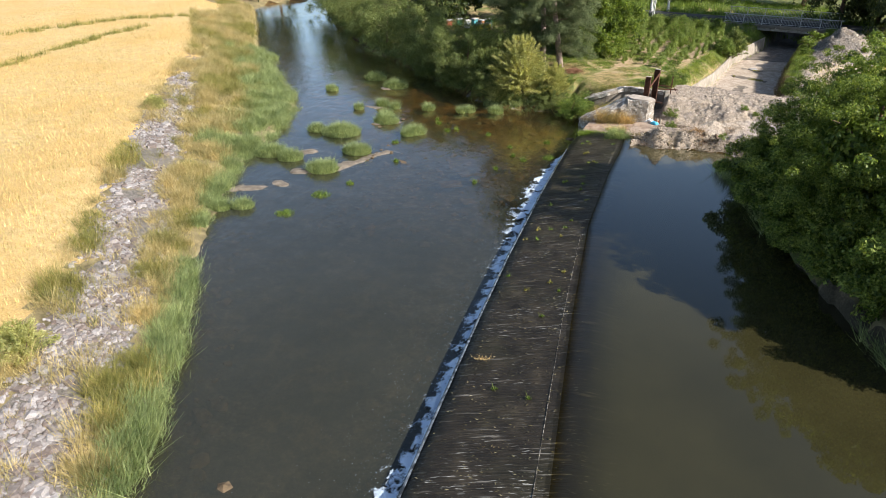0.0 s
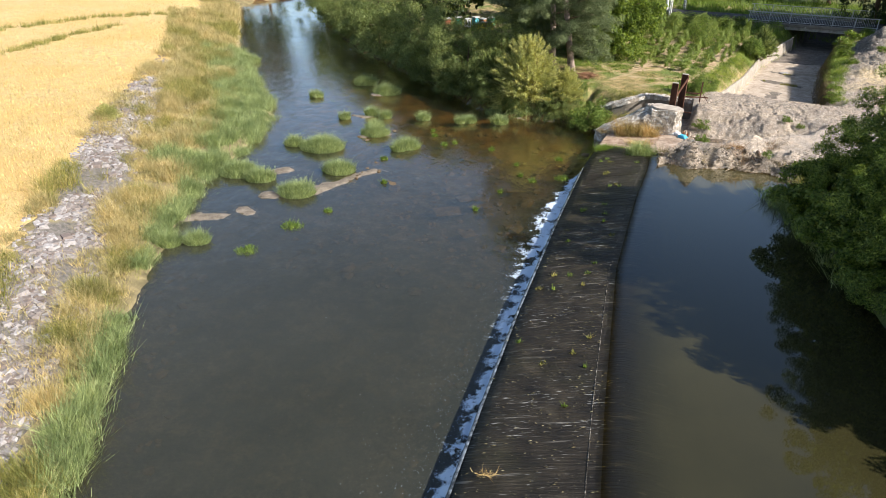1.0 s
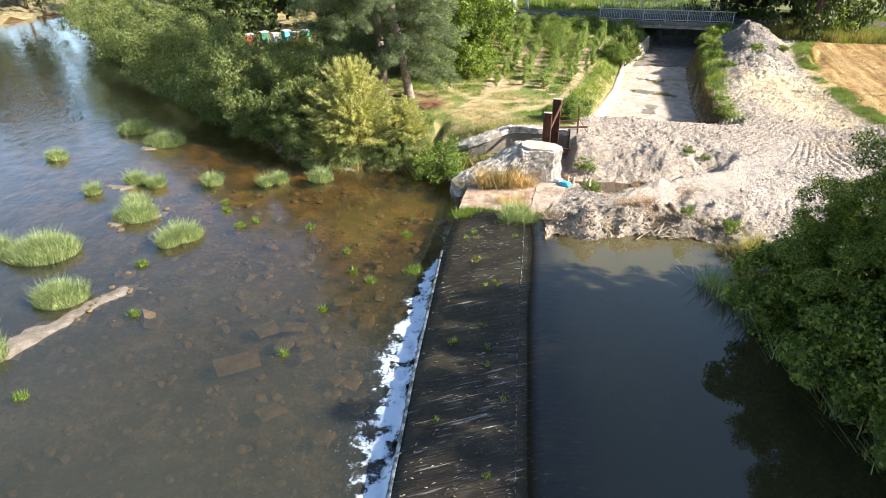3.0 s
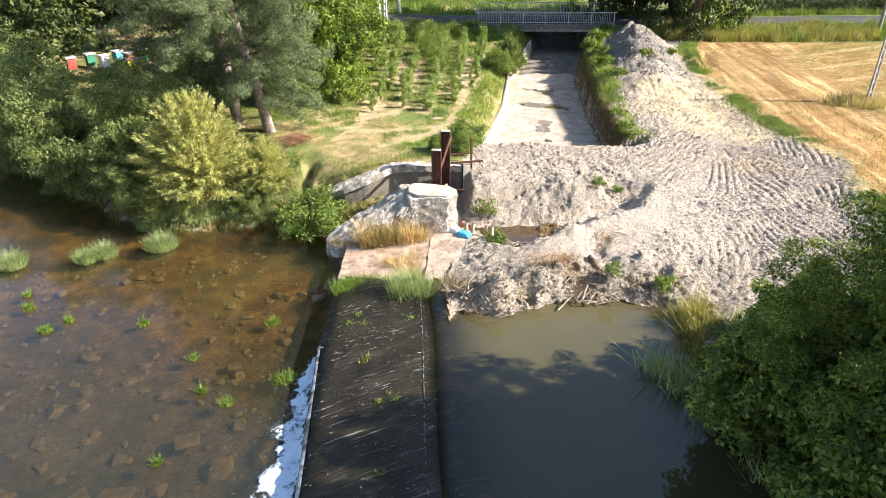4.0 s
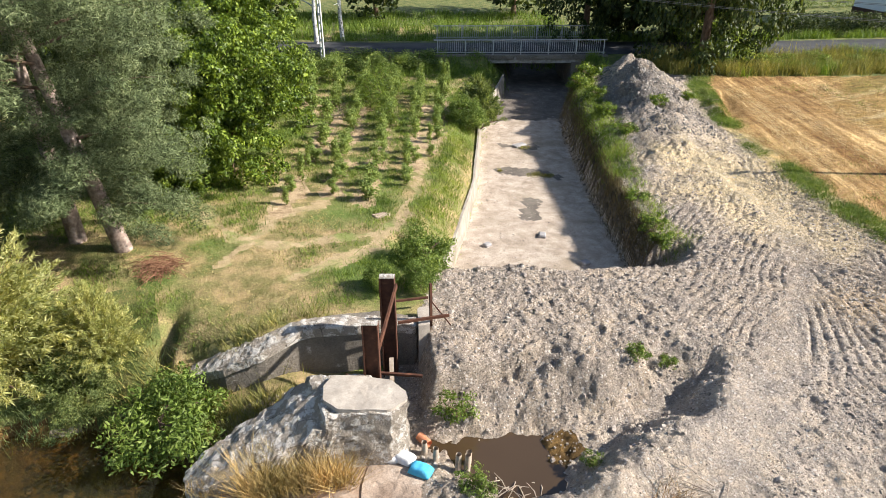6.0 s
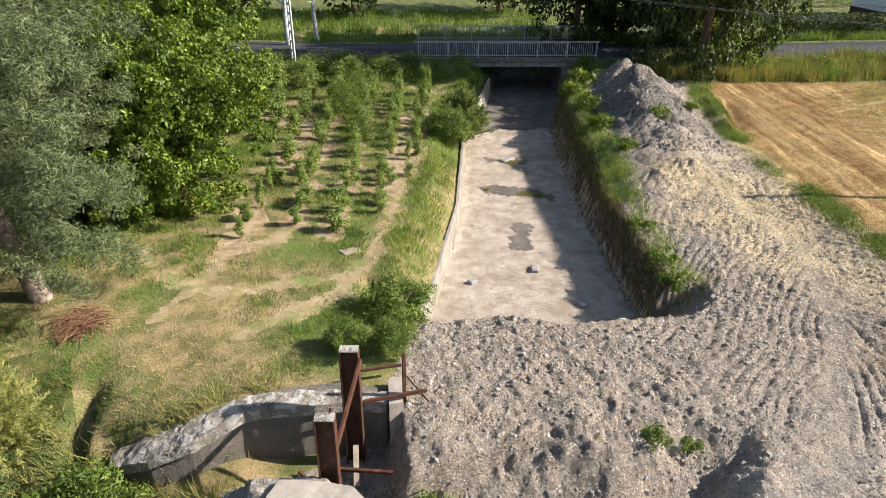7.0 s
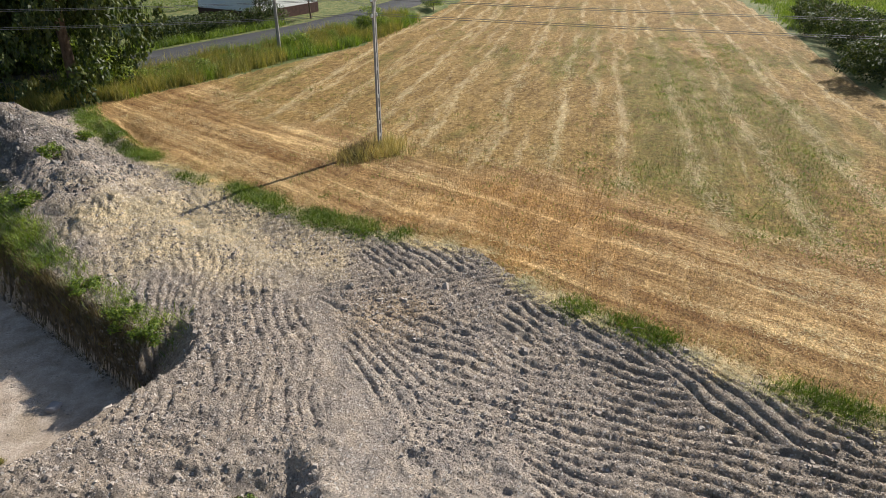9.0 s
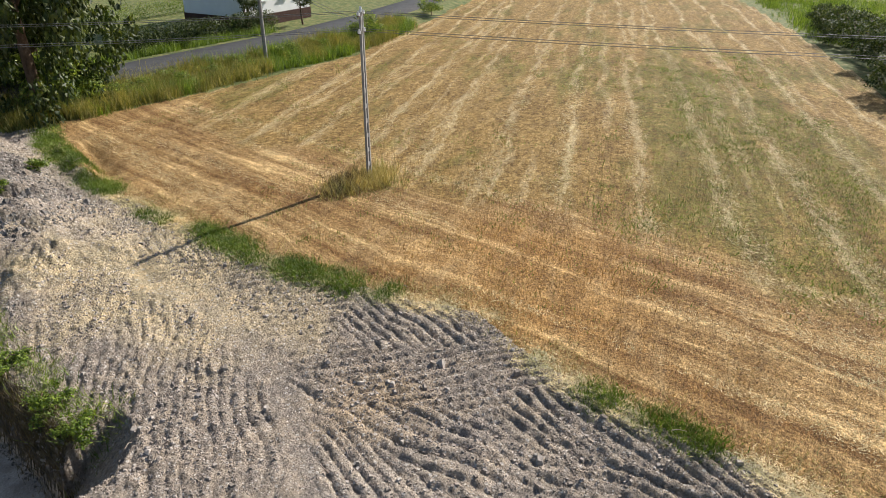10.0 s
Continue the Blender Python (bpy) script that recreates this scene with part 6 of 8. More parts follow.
def build_pier():
    pier = thing("pier", "broken old concrete pier with a smooth flat cap", "pier")
    top = lambda x, y: np.interp(x, [8.6, 9.4, 10.3, 11.2, 11.75, 12.1, 14.2], [0.6, 1.1, 1.5, 1.95, 2.3, 2.5, 2.54]) - 0.25 * np.abs(y - 46.6) * (x < 12)
    put("body", add_mat(rough_block([(8.75, 46.6), (9.1, 46.2), (9.8, 46.05), (11.4, 45.8), (12.4, 45.55), (13.45, 45.15), (13.98, 45.3), (14.1, 45.7), (13.95, 46.3), (13.2, 46.85), (12.5, 47.15), (11.6, 47.6), (10.3, 47.6), (9.4, 47.4), (8.7, 47.2)], -0.3, top, 105, 0.09, 20, 0.11, 0.015), M_WORN), pier)
    put("cap", add_mat(rough_block([(12.26, 46.64), (12.57, 46.95), (13.15, 46.67), (13.84, 46.23), (14.04, 45.67), (13.94, 45.36), (13.45, 45.21), (12.38, 45.68), (12.12, 46.16)], 2.2, lambda x, y: 2.62 + 0 * x, 107, 0.1, 5, 0.02, 0.0), M_CAP), pier, "smooth pale concrete cap")


build_pier()


WING_FACE = [(9.2, 50.3), (10.1, 49.6), (11.1, 49.3), (12.3, 49.4), (13.4, 49.05), (14.5, 48.75), (15.3, 48.35),
             (15.7, 48.75), (14.7, 49.5), (13.6, 49.85), (12.2, 50.0), (11.1, 50.35), (10.0, 50.6), (9.2, 50.8)]
WING_TOP = [(9.2, 50.2), (10.1, 49.52), (11.1, 49.22), (12.3, 49.32), (13.4, 48.97), (14.5, 48.67), (15.3, 48.28),
            (15.5, 48.6), (14.2, 49.3), (13.2, 49.6), (12.0, 49.9), (11.0, 50.1), (10.0, 50.3), (9.3, 50.6)]


def build_gate():
    wall = thing("wing_wall", "stained concrete wing wall with a crumbling white top", "wall")
    put("face", add_mat(rough_block(WING_FACE, -0.2, lambda x, y: np.interp(x, [9.0, 10.2, 11.2, 12.2, 12.8], [0.9, 1.55, 2.0, 2.36, 2.42]), 111, 0.16, 9, 0.04, 0.01), M_DARKWALL), wall, "dark stained face")
    put("coping", add_mat(rough_block(WING_TOP, 0.9, lambda x, y: np.interp(x, [9.0, 10.3, 11.2, 12.2, 12.8], [1.1, 1.8, 2.15, 2.46, 2.54]) + 0.02 * (y - 49), 113, 0.08, 5, 0.09, 0.0, 0.28), M_WORN), wall, "crumbling pale coping")
    put("end_cheek", add_mat(rough_block([(15.3, 48.15), (15.62, 48.1), (15.95, 48.95), (15.6, 49.05)], 0.6, lambda x, y: 2.6 + 0 * x, 115, 0.15, 6, 0.02, 0.0), M_CAP), wall, "pale concrete end face")
    gate = thing("sluice_gate_frame", "rusty steel sluice frame of two channel posts with braces", "sluice frame")
    for (x, y, z0, z1, w) in ((13.55, 46.78, 1.2, 4.03, 0.36), (14.52, 48.36, 0.9, 4.25, 0.38)):
        post = box(-w / 2, -0.03, 0, w / 2, 0.03, z1 - z0)
        box(-w / 2 - 0.015, -0.16, 0, -w / 2 + 0.015, 0.1, z1 - z0, 0, post)
        box(w / 2 - 0.015, -0.16, 0, w / 2 + 0.015, 0.1, z1 - z0, 0, post)
        ob = part("post", post, M_RUST, gate)
        ob.matrix_basis = pose(x, y, z0, 0, 0, -24)
        cap = box(-w / 2 - 0.01, -0.15, z1 - z0, w / 2 + 0.01, 0.09, z1 - z0 + 0.02)
        ob2 = part("weathered_top", cap, M_WORN, ob, "pale weathered post end")
    part("brace", beam((13.72, 46.75, 3.2), (14.7, 48.15, 4.05), 0.05, 0.16), M_RUST, gate)
    part("brace", beam((13.3, 47.1, 1.9), (13.05, 47.6, 2.0), 0.05, 0.08), M_RUST, gate)
    part("brace", beam((13.3, 47.3, 1.3), (13.95, 48.0, 3.1), 0.05, 0.1), M_RUST, gate)
    part("sill_bar", beam((13.8, 47.3, 2.05), (14.85, 46.72, 2.05), 0.07, 0.07), M_RUST, gate)
    part("rail_bar", beam((14.75, 48.3, 2.75), (16.2, 48.1, 2.75), 0.06, 0.08), M_RUST, gate)
    part("rail_bar", beam((14.9, 49.4, 2.75), (16.0, 49.2, 2.75), 0.06, 0.06), M_RUST, gate)
    part("upright", beam((15.75, 48.35, 2.3), (15.75, 48.35, 3.75), 0.07, 0.07), M_RUST, gate)
    part("stay", beam((15.75, 48.35, 3.2), (16.25, 48.1, 2.4), 0.03, 0.03), M_RUST, gate)
    part("plank", beam((14.2, 47.3, 1.35), (14.4, 47.9, 1.95), 0.12, 0.05), M_WOOD, gate, "broken pale timber plank")


M_WOOD = surface("weathered_wood", [(0.3, (0.26, 0.2, 0.15)), (0.7, (0.45, 0.38, 0.3))], 6, bump=0.5, bscale=25, bdist=0.01)
M_BAGWHITE = surface("white_sacking", [(0.3, (0.6, 0.6, 0.6)), (0.7, (0.75, 0.75, 0.74))], 4, bump=0.5, bscale=20, bdist=0.03)
M_BAGBLUE = surface("blue_sacking", [(0.3, (0.05, 0.33, 0.55)), (0.7, (0.1, 0.45, 0.66))], 4, bump=0.5, bscale=20, bdist=0.03)
M_CLAY = surface("clay_pipe", [(0.3, (0.42, 0.16, 0.08)), (0.7, (0.55, 0.25, 0.14))], 4)
build_gate()


def sack(label, mat, x, y, z, rz, sx, sy, sz, seed):
    bm = bmesh.new()
    bmesh.ops.create_grid(bm, x_segments=14, y_segments=9, size=1)
    top = list(bm.verts)
    geom = bmesh.ops.duplicate(bm, geom=bm.verts[:] + bm.edges[:] + bm.faces[:])["geom"]
    low = [g for g in geom if isinstance(g, bmesh.types.BMVert)]
    for vs, sg in ((top, 1), (low, -0.5)):
        for v in vs:
            u, w = abs(v.co.x), abs(v.co.y)
            bulge = max(0.0, (1 - u**4) * (1 - w**4)) ** 0.5
            v.co.z = sg * bulge + 0.15 * noise.noise(Vector((v.co.x * 2.5, v.co.y * 2.5, seed))) * bulge
            v.co.x *= 1 - 0.08 * w * w
    bmesh.ops.remove_doubles(bm, verts=bm.verts, dist=0.001)
    for v in bm.verts:
        v.co.x *= sx
        v.co.y *= sy
        v.co.z *= sz
    ob = put("sandbag", bm_mesh("sandbag", bm, mat, True), None, label, "sandbag")
    ob.matrix_basis = pose(x, y, z, 0, 0, rz)


sack("filled white woven sandbag lying on the apron", M_BAGWHITE, 13.42, 45.35, 1.02, -28, 0.3, 0.19, 0.16, 1.0)
sack("filled white woven sandbag lying on the apron", M_BAGWHITE, 13.75, 45.12, 1.05, -50, 0.26, 0.18, 0.17, 2.0)
sack("filled bright blue sandbag lying on the apron", M_BAGBLUE, 13.98, 44.62, 1.04, -48, 0.29, 0.19, 0.17, 3.0)


def pipe():
    ob = thing("clay_pipe", "short piece of orange clay pipe by the pier", "pipe", 14.45, 45.6, 0.95, 20)
    v, f = tube(np.array([[0, -0.17, 0], [0, 0.0, 0.01], [0, 0.2, 0.02]]), [0.11, 0.11, 0.11], 14)
    v2, f2 = tube(np.array([[0, -0.17, 0], [0, 0.0, 0.01], [0, 0.2, 0.02]]), [0.09, 0.09, 0.09], 14)
    put("barrel", np_mesh("barrel", *join([(v, f), (v2, f2[:, ::-1])]), [M_CLAY], True), ob)


pipe()
for x, y, h in ((14.45, 44.9, 0.45), (14.3, 45.25, 0.4), (14.85, 44.45, 0.5), (15.05, 44.35, 0.5), (15.2, 44.6, 0.3)):
    a = np.array([[0, 0, -0.4], [0.02, 0.01, h * 0.5], [0.03, 0.0, h]])
    v, f = tube(a, [0.08, 0.075, 0.07], 9)
    ob = put("wooden_stake", np_mesh("wooden_stake", v, np.concatenate([f]), [M_WOOD], True), None, "short weathered wooden stake beside the pit", "stake", "", "stakes by the pit")
    ob.matrix_basis = pose(x, y, 0.9, 0, 0, x * 70)


def twig_heap(label, spots, n, seed, ln=0.9, r=0.018, mat=None):
    rs = np.random.default_rng(seed)
    pieces = []
    for i in range(n):
        x, y = spots[rs.integers(len(spots))]
        x, y = x + rs.normal() * 0.28, y + rs.normal() * 0.22
        z = max(float(height(x, y)[0]), 1.2 if y < 40 else 0.3) + 0.05 + 0.15 * rs.random()
        a, l = rs.random() * 6.28, ln * (0.4 + 0.8 * rs.random())
        e = np.array([math.cos(a) * l, math.sin(a) * l, (rs.random() - 0.3) * 0.35])
        p0 = np.array([x, y, z])
        pts = np.array([p0 - e / 2, p0 + np.array([0, 0, 0.06]) + rs.normal(size=3) * 0.05, p0 + e / 2])
        pieces.append(tube(pts, [r * 1.2, r, r * 0.4], 5))
    put("driftwood", np_mesh("driftwood", *join(pieces), [mat or M_WOOD], True), None, label, "driftwood", "stuff")


twig_heap("bleached branches and roots washed up on the shore", [(12.0, 39.9), (12.3, 39.3), (11.7, 40.4), (16.2, 38.4), (16.5, 38.2), (15.9, 38.6)], 70, 5)
twig_heap("sticks and straw lying on the bare earth", [(15.5, 43.6), (16.2, 43.4), (14.5, 40.5), (15.2, 40.2), (18.8, 41.2), (13.6, 40.4)], 60, 6, 0.7, 0.012)
twig_heap("pale twigs scattered over the churned earth", [tuple(q) for q in rand_in(np.random.default_rng(8), EARTH, 160)], 150, 7, 0.35, 0.01)



def log_stub(x0, y0, x1, y1, r, label):
    """A short weathered log lying on the ground."""
    a, b = np.array([x0, y0, float(height(x0, y0)[0]) + r * 0.7]), np.array([x1, y1, float(height(x1, y1)[0]) + r * 0.7])
    pts = resample(np.array([a, (a + b) / 2 + np.array([0, 0, 0.03]), b]), 0.12)
    rr = r * (0.85 + 0.3 * vnoise(np.arange(len(pts)) * 0.7, np.zeros(len(pts)), 5))
    rr[0] *= 0.4
    rr[-1] *= 0.5
    put("log", np_mesh("log", *tube(pts, rr, 9), [M_BARK], True), None, label, "log")


log_stub(17.15, 40.25, 16.85, 39.15, 0.1, "weathered grey log lying on the trampled earth")
log_stub(12.05, 40.6, 12.9, 40.75, 0.05, "bleached branch lying on the shore")
log_stub(11.6, 38.9, 11.95, 39.9, 0.035, "bleached branch lying in the shallow water")
# plants of the works
rs = np.random.default_rng(51)
def spots(rs, pts, n, spread):
    p = np.array(pts, float)
    return tussock(rs, p, spread, n)


grass("straw_tuft", "dry straw-coloured grass clump in front of the pier", blades(rs, spots(rs, [(10.2, 45.75), (10.5, 45.65), (10.9, 45.6), (11.4, 45.45), (11.8, 45.35), (12.2, 45.25)], 380, 0.17), 1.05, 0.02, 0.75, 0.7), G_STRAW)
grass("straw_tuft", "dry grass in the joints of the apron", blades(rs, spots(rs, [(10.9, 43.6), (11.4, 43.5), (11.6, 43.9), (10.6, 43.9), (11.1, 42.6), (11.3, 42.9), (9.2, 46.3)], 260, 0.2), 0.36, 0.014, 1.0, 0.72), G_STRAW)
grass("straw_tuft", "dry grass and weeds at the foot of the wing wall", blades(rs, spots(rs, [(9.6, 48.7), (10.0, 48.5), (10.4, 48.4), (10.9, 48.3), (11.4, 48.2), (9.3, 49.2), (9.8, 49.5), (10.6, 50.0), (11.6, 50.0), (12.6, 49.9)], 260, 0.3), 0.45, 0.02, 0.8), G_MIX)
grass("weir_grass", "fresh green grass rooted at the end of the weir", blades(rs, spots(rs, [(8.9, 43.0), (9.3, 42.9), (9.7, 42.75), (10.1, 42.55), (10.4, 42.3), (8.6, 42.9)], 800, 0.22), 0.36, 0.02, 0.7, 0.55), G_GREEN)
grass("reed_clump", "tall reed clump at the end of the weir", blades(rs, spots(rs, [(10.6, 41.6), (10.9, 41.2), (11.1, 40.9), (10.4, 41.3)], 800, 0.22), 0.8, 0.02, 0.6, 0.8), G_REED)


# ---- river tufts, bars and slabs ----
def tuft(label, x, y, r, h, mat, n, seed, z=0.0):
    rs = np.random.default_rng(seed)
    a, d = rs.random(n) * 6.28, r * rs.random(n) ** 0.6
    p = np.stack([x + np.cos(a) * d * 1.0, y + np.sin(a) * d * 0.8], 1)
    mound = 1.35 - 0.75 * (d / max(r, 0.01)) ** 2
    v, f = blades(rs, p, 0.75 * h * mound * (0.6 + 0.5 * fbm(p[:, 0] * 2.5, p[:, 1] * 2.5, 2, seed)), 0.03, 0.8, z)
    v = v - np.array([x, y, 0])
    ob = put("grass_tuft", np_mesh("grass_tuft", v, f, [mat]), None, label, "grass tuft", "", "grass tufts in the river")
    ob.matrix_basis = pose(x, y, 0)


GT = "bushy green reed tuft standing in the shallow river"
TUFTS = [(-9.6, 43.2, 1.25), (-11.6, 43.7, 0.6), (-7.6, 39.2, 0.85), (-9.2, 35.6, 0.9), (-13.5, 38.3, 1.0), (-11.9, 37.5, 0.75), (-12.4, 29.4, 0.55), (-13.6, 29.0, 0.5), (-6.6, 46.4, 0.85), (-6.9, 47.8, 0.55), (-4.0, 43.9, 0.75), (-4.5, 43.2, 0.4), (-9.8, 60.2, 0.9), (-7.4, 57.3, 1.0), (-13.1, 55.6, 0.5), (-9.5, 49.8, 0.35), (-3.6, 50.1, 0.45), (-7.6, 50.9, 0.45), (-6.5, 50.3, 0.4), (-23.4, 67.6, 1.3), (1.7, 52.1, 0.6), (2.1, 49.8, 0.55), (-0.1, 49.8, 0.4), (-0.8, 49.5, 0.3)]
for i, (x, y, r) in enumerate(TUFTS):
    tuft(GT, x, y, 1.15 * r, 0.66 + 0.18 * r, G_REED, int(900 + 4600 * r * r), 200 + i)
for i, (x, y, r) in enumerate([(-8.3, 31.5, 0.6), (-9.7, 28.7, 0.6), (5.85, 39.2, 0.45), (5.9, 42.4, 0.25), (4.1, 38.6, 0.22), (3.4, 39.4, 0.15), (0.9, 34.3, 0.15), (2.2, 36.8, 0.14), (-1.6, 44.6, 0.25), (-0.9, 45.0, 0.2), (-2.4, 46.4, 0.22), (1.6, 43.9, 0.2), (-5.2, 41.5, 0.25), (-4.6, 37.6, 0.2), (-6.9, 33.4, 0.25), (-2.6, 47.4, 0.16), (3.2, 41.2, 0.16)]):
    tuft("small yellow-green tuft at the river's surface", x, y, r, 0.34, G_GREEN, int(90 + 420 * r), 240 + i)
rs = np.random.default_rng(61)
for i in range(34):
    f, y = rs.uniform(0.12, 0.75), rs.uniform(25, 42) if i < 26 else rs.uniform(8, 25)
    x = np.interp(y, [q[1] for q in LIP], [q[0] for q in LIP]) * (1 - f) + np.interp(y, [q[1] for q in CREST], [q[0] for q in CREST]) * f
    tuft("small grass tuft rooted on the weir", float(x), float(y), 0.06 + 0.14 * rs.random(), 0.22, G_GREEN if i % 3 else G_MIX, 40, 260 + i, LIP_Z + (CREST_Z - LIP_Z) * f ** 0.8)


M_BEDSTONE = surface("algae_stone", [(0.3, (0.07, 0.05, 0.03)), (0.6, (0.14, 0.1, 0.06)), (0.8, (0.22, 0.165, 0.105))], 2.5, bump=0.4, bscale=18, bdist=0.02)


def slab(x, y, z, a, b, rz, tilt, label, mat=None):
    bm = box(-a / 2, -b / 2, -0.06, a / 2, b / 2, 0.05, 0.03)
    for v in bm.verts:
        v.co += Vector((noise.noise(v.co * 1.7 + Vector((x, y, 0))), noise.noise(v.co * 1.9 + Vector((y, x, 3))), 0)) * 0.12
    ob = put("stone_slab", bm_mesh("stone_slab", bm, mat or M_BEDSTONE), None, label, "stone slab", "", "slabs in the river")
    ob.matrix_basis = pose(x, y, z, tilt, 2, rz)


slab(-0.65, 34.3, -0.14, 1.5, 0.85, 18, 5, "flat stone slab lying just awash in the river")
for x, y, a, b, rz in ((0.15, 36.2, 0.9, 0.7, 30), (1.15, 36.2, 0.85, 0.55, -15), (1.5, 35.3, 0.6, 0.5, 10), (0.9, 35.2, 0.7, 0.6, 60), (1.6, 34.4, 0.5, 0.45, 20), (2.6, 33.0, 0.5, 0.4, 40), (2.9, 37.6, 0.7, 0.5, 0), (3.2, 31.6, 0.6, 0.5, 30), (2.2, 30.4, 0.6, 0.5, 70), (0.6, 31.8, 0.8, 0.6, 30), (4.4, 40.6, 0.45, 0.35, 0)):
    slab(x, y, -0.2, a, b, rz, 0, "brown stone slab under shallow water")
p = rand_in(rs, [(-9, 28), (2, 26), (6, 38), (8, 43), (6, 49), (0, 51), (-8, 50), (-6, 40)], 700)
grass("bed_stones", "algae-covered stones on the river bed", rock_cloud(rs, p, 0.13, None, 0.5, 0.3), M_BEDSTONE, "stones")
p = np.concatenate([along(rs, LEFT_SHORE[2:8], 160, -2.2, 0.3), along(rs, LIP[3:9], 120, 0.3, 1.6)])
grass("shore_stones", "dark stones under the water along the bank", rock_cloud(rs, p, 0.16, np.minimum(height(p[:, 0], p[:, 1]), -0.22), 0.5, 0.0), M_BEDSTONE, "stones")
boulder = put("boulder", rock_mesh(77, M_BEDSTONE, 0.6), None, "reddish boulder rising just above the water", "boulder")
boulder.matrix_basis = Matrix.Translation((-5.9, 9.2, -0.08)) @ Matrix.Diagonal((0.34, 0.26, 0.3, 1))
# bits of straw and weed caught on the weir
M_LITTER = foliage("wet_litter", (0.06, 0.05, 0.03), (0.13, 0.11, 0.06), (0.3, 0.27, 0.19), 0.1)
n = 2000
y = rs.uniform(5, 42, n)
f = rs.random(n) ** 0.8
x = np.interp(y, [q[1] for q in LIP], [q[0] for q in LIP]) * (1 - f) + np.interp(y, [q[1] for q in CREST], [q[0] for q in CREST]) * f
z = LIP_Z + (CREST_Z - LIP_Z) * f ** 0.8 + 0.03
a = rs.normal(size=n) * 0.5 + 0.25
ln, wd = 0.02 + 0.06 * rs.random(n) ** 3, 0.006 + 0.006 * rs.random(n)
dx, dy = np.cos(a) * ln, np.sin(a) * ln
v = np.stack([np.stack([x - dx, y - dy, z], 1), np.stack([x + dy * 0.2, y - dx * 0.2 - wd, z + 0.015], 1), np.stack([x + dx, y + dy, z], 1), np.stack([x, y + wd, z + 0.025], 1)], 1)
grass("weir_litter", "bits of straw and weed caught on the wet weir", (v.reshape(-1, 3), np.arange(n * 4).reshape(-1, 4)), M_LITTER, "litter")
for x, y, l in ((5.6, 17.6, 0.9), (2.6, 10.6, 0.9), (1.9, 15.2, 0.5), (7.6, 25.6, 0.6)):
    rs2 = np.random.default_rng(int(x * 10))
    pts = tussock(rs2, np.array([[x, y]]), 0.0, 60) + rs2.normal(size=(60, 2)) * np.array([l * 0.3, 0.05])
    grass("straw_wisp", "wisp of straw stranded on the weir", blades(rs2, pts, 0.12, 0.012, 2.5, np.interp(x, [0, 8], [0.75, 1.1])), G_STRAW)


# ---- channel walls ----
M_PALEWALL = surface("pale_channel_wall", [(0.3, (0.22, 0.19, 0.155)), (0.6, (0.35, 0.31, 0.26)), (0.8, (0.45, 0.41, 0.355))], 1.6, bump=0.6, bscale=10, bdist=0.05, fine=(24, 0.8, 1.12), patch=(0.7, (0.22, 0.2, 0.13), 0.58, 0.7))


def build_channel_wall():
    a = resample(CHANNEL[0:6], 0.3)
    d = np.gradient(a, axis=0)
    d /= np.linalg.norm(d, axis=1)[:, None]
    nrm = np.stack([-d[:, 1], d[:, 0]], 1)
    top = np.interp(a[:, 1], [52, 55, 64, 78], [1.5, 1.5, 1.7, 2.0]) + 0.08 * (fbm(a[:, 1], a[:, 0], 3, 121) - 0.5)
    rows = []
    for off, z in ((-0.1, None), (-0.06, 0.5), (0.0, 1.0), (0.1, 1.0), (0.14, 0.3)):
        h = np.full(len(a), FLOOR_Z - 0.15) if z is None else FLOOR_Z + (top - FLOOR_Z) * z
        q = a + nrm * (off + 0.05 * (fbm(a[:, 0] * 3, a[:, 1] * 3 + off * 7, 3, 123)[:, None] - 0.5))
        rows.append(np.stack([q[:, 0], q[:, 1], h], 1))
    put("channel_wall", strip_mesh("channel_wall", rows, [M_PALEWALL], 1, False), None, "low pale concrete wall lining the channel", "wall", "structure")


build_channel_wall()
place(tree("bank_shrub", "bright-green leafy scrub on the channel bank", "bush", 22, 0.9, 0.75, 0.75, 1500, "bright-green leaves", L_WALNUT, (0.13, 0.07), 0.3, 26, 0.03, 0.0, 0.2, (0, 0), None, 0.1),
      [(34.0, 68.6, 0, 0.9, -0.1), (33.0, 65.6, 40, 0.8, -0.1), (31.6, 62.6, 90, 0.8, -0.1), (30.6, 59.6, 200, (0.8, 0.5), -0.1), (27.0, 53.8, 300, (0.7, 0.45), -0.1), (26.1, 51.6, 60, (0.7, 0.5), -0.1), (25.6, 50.4, 100, (0.6, 0.45), -0.1), (36.6, 62.0, 10, 0.6, 0), (33.6, 61.0, 60, 0.7, 0), (35.2, 69.6, 30, 1.2, 0)])
rs = np.random.default_rng(71)
RB = CHANNEL[9:16]
p = along(rs, RB[1:], 560, 0.5, 1.6)
p = p[(p[:, 1] > 56) | (rs.random(len(p)) < 0.3)]
q = tussock(rs, p, 0.22, 46)
z = height(q[:, 0], q[:, 1])
q = q[z > 1.3]
pick = fbm(q[:, 0] * 0.6, q[:, 1] * 0.6, 3, 147) > 0.5
grass("bank_weeds", "fresh green grass overhanging the steep channel bank", blades(rs, q[pick], 0.26, 0.024, 1.1), G_LIME)
grass("bank_weeds", "half-dry grass along the top of the channel bank", blades(rs, q[~pick], 0.26, 0.024, 1.1), G_LAWN)
p = along(rs, RB[1:], 700, 0.08, 0.5)
b = along(rs, RB[1:], 900, -0.2, 0.15)
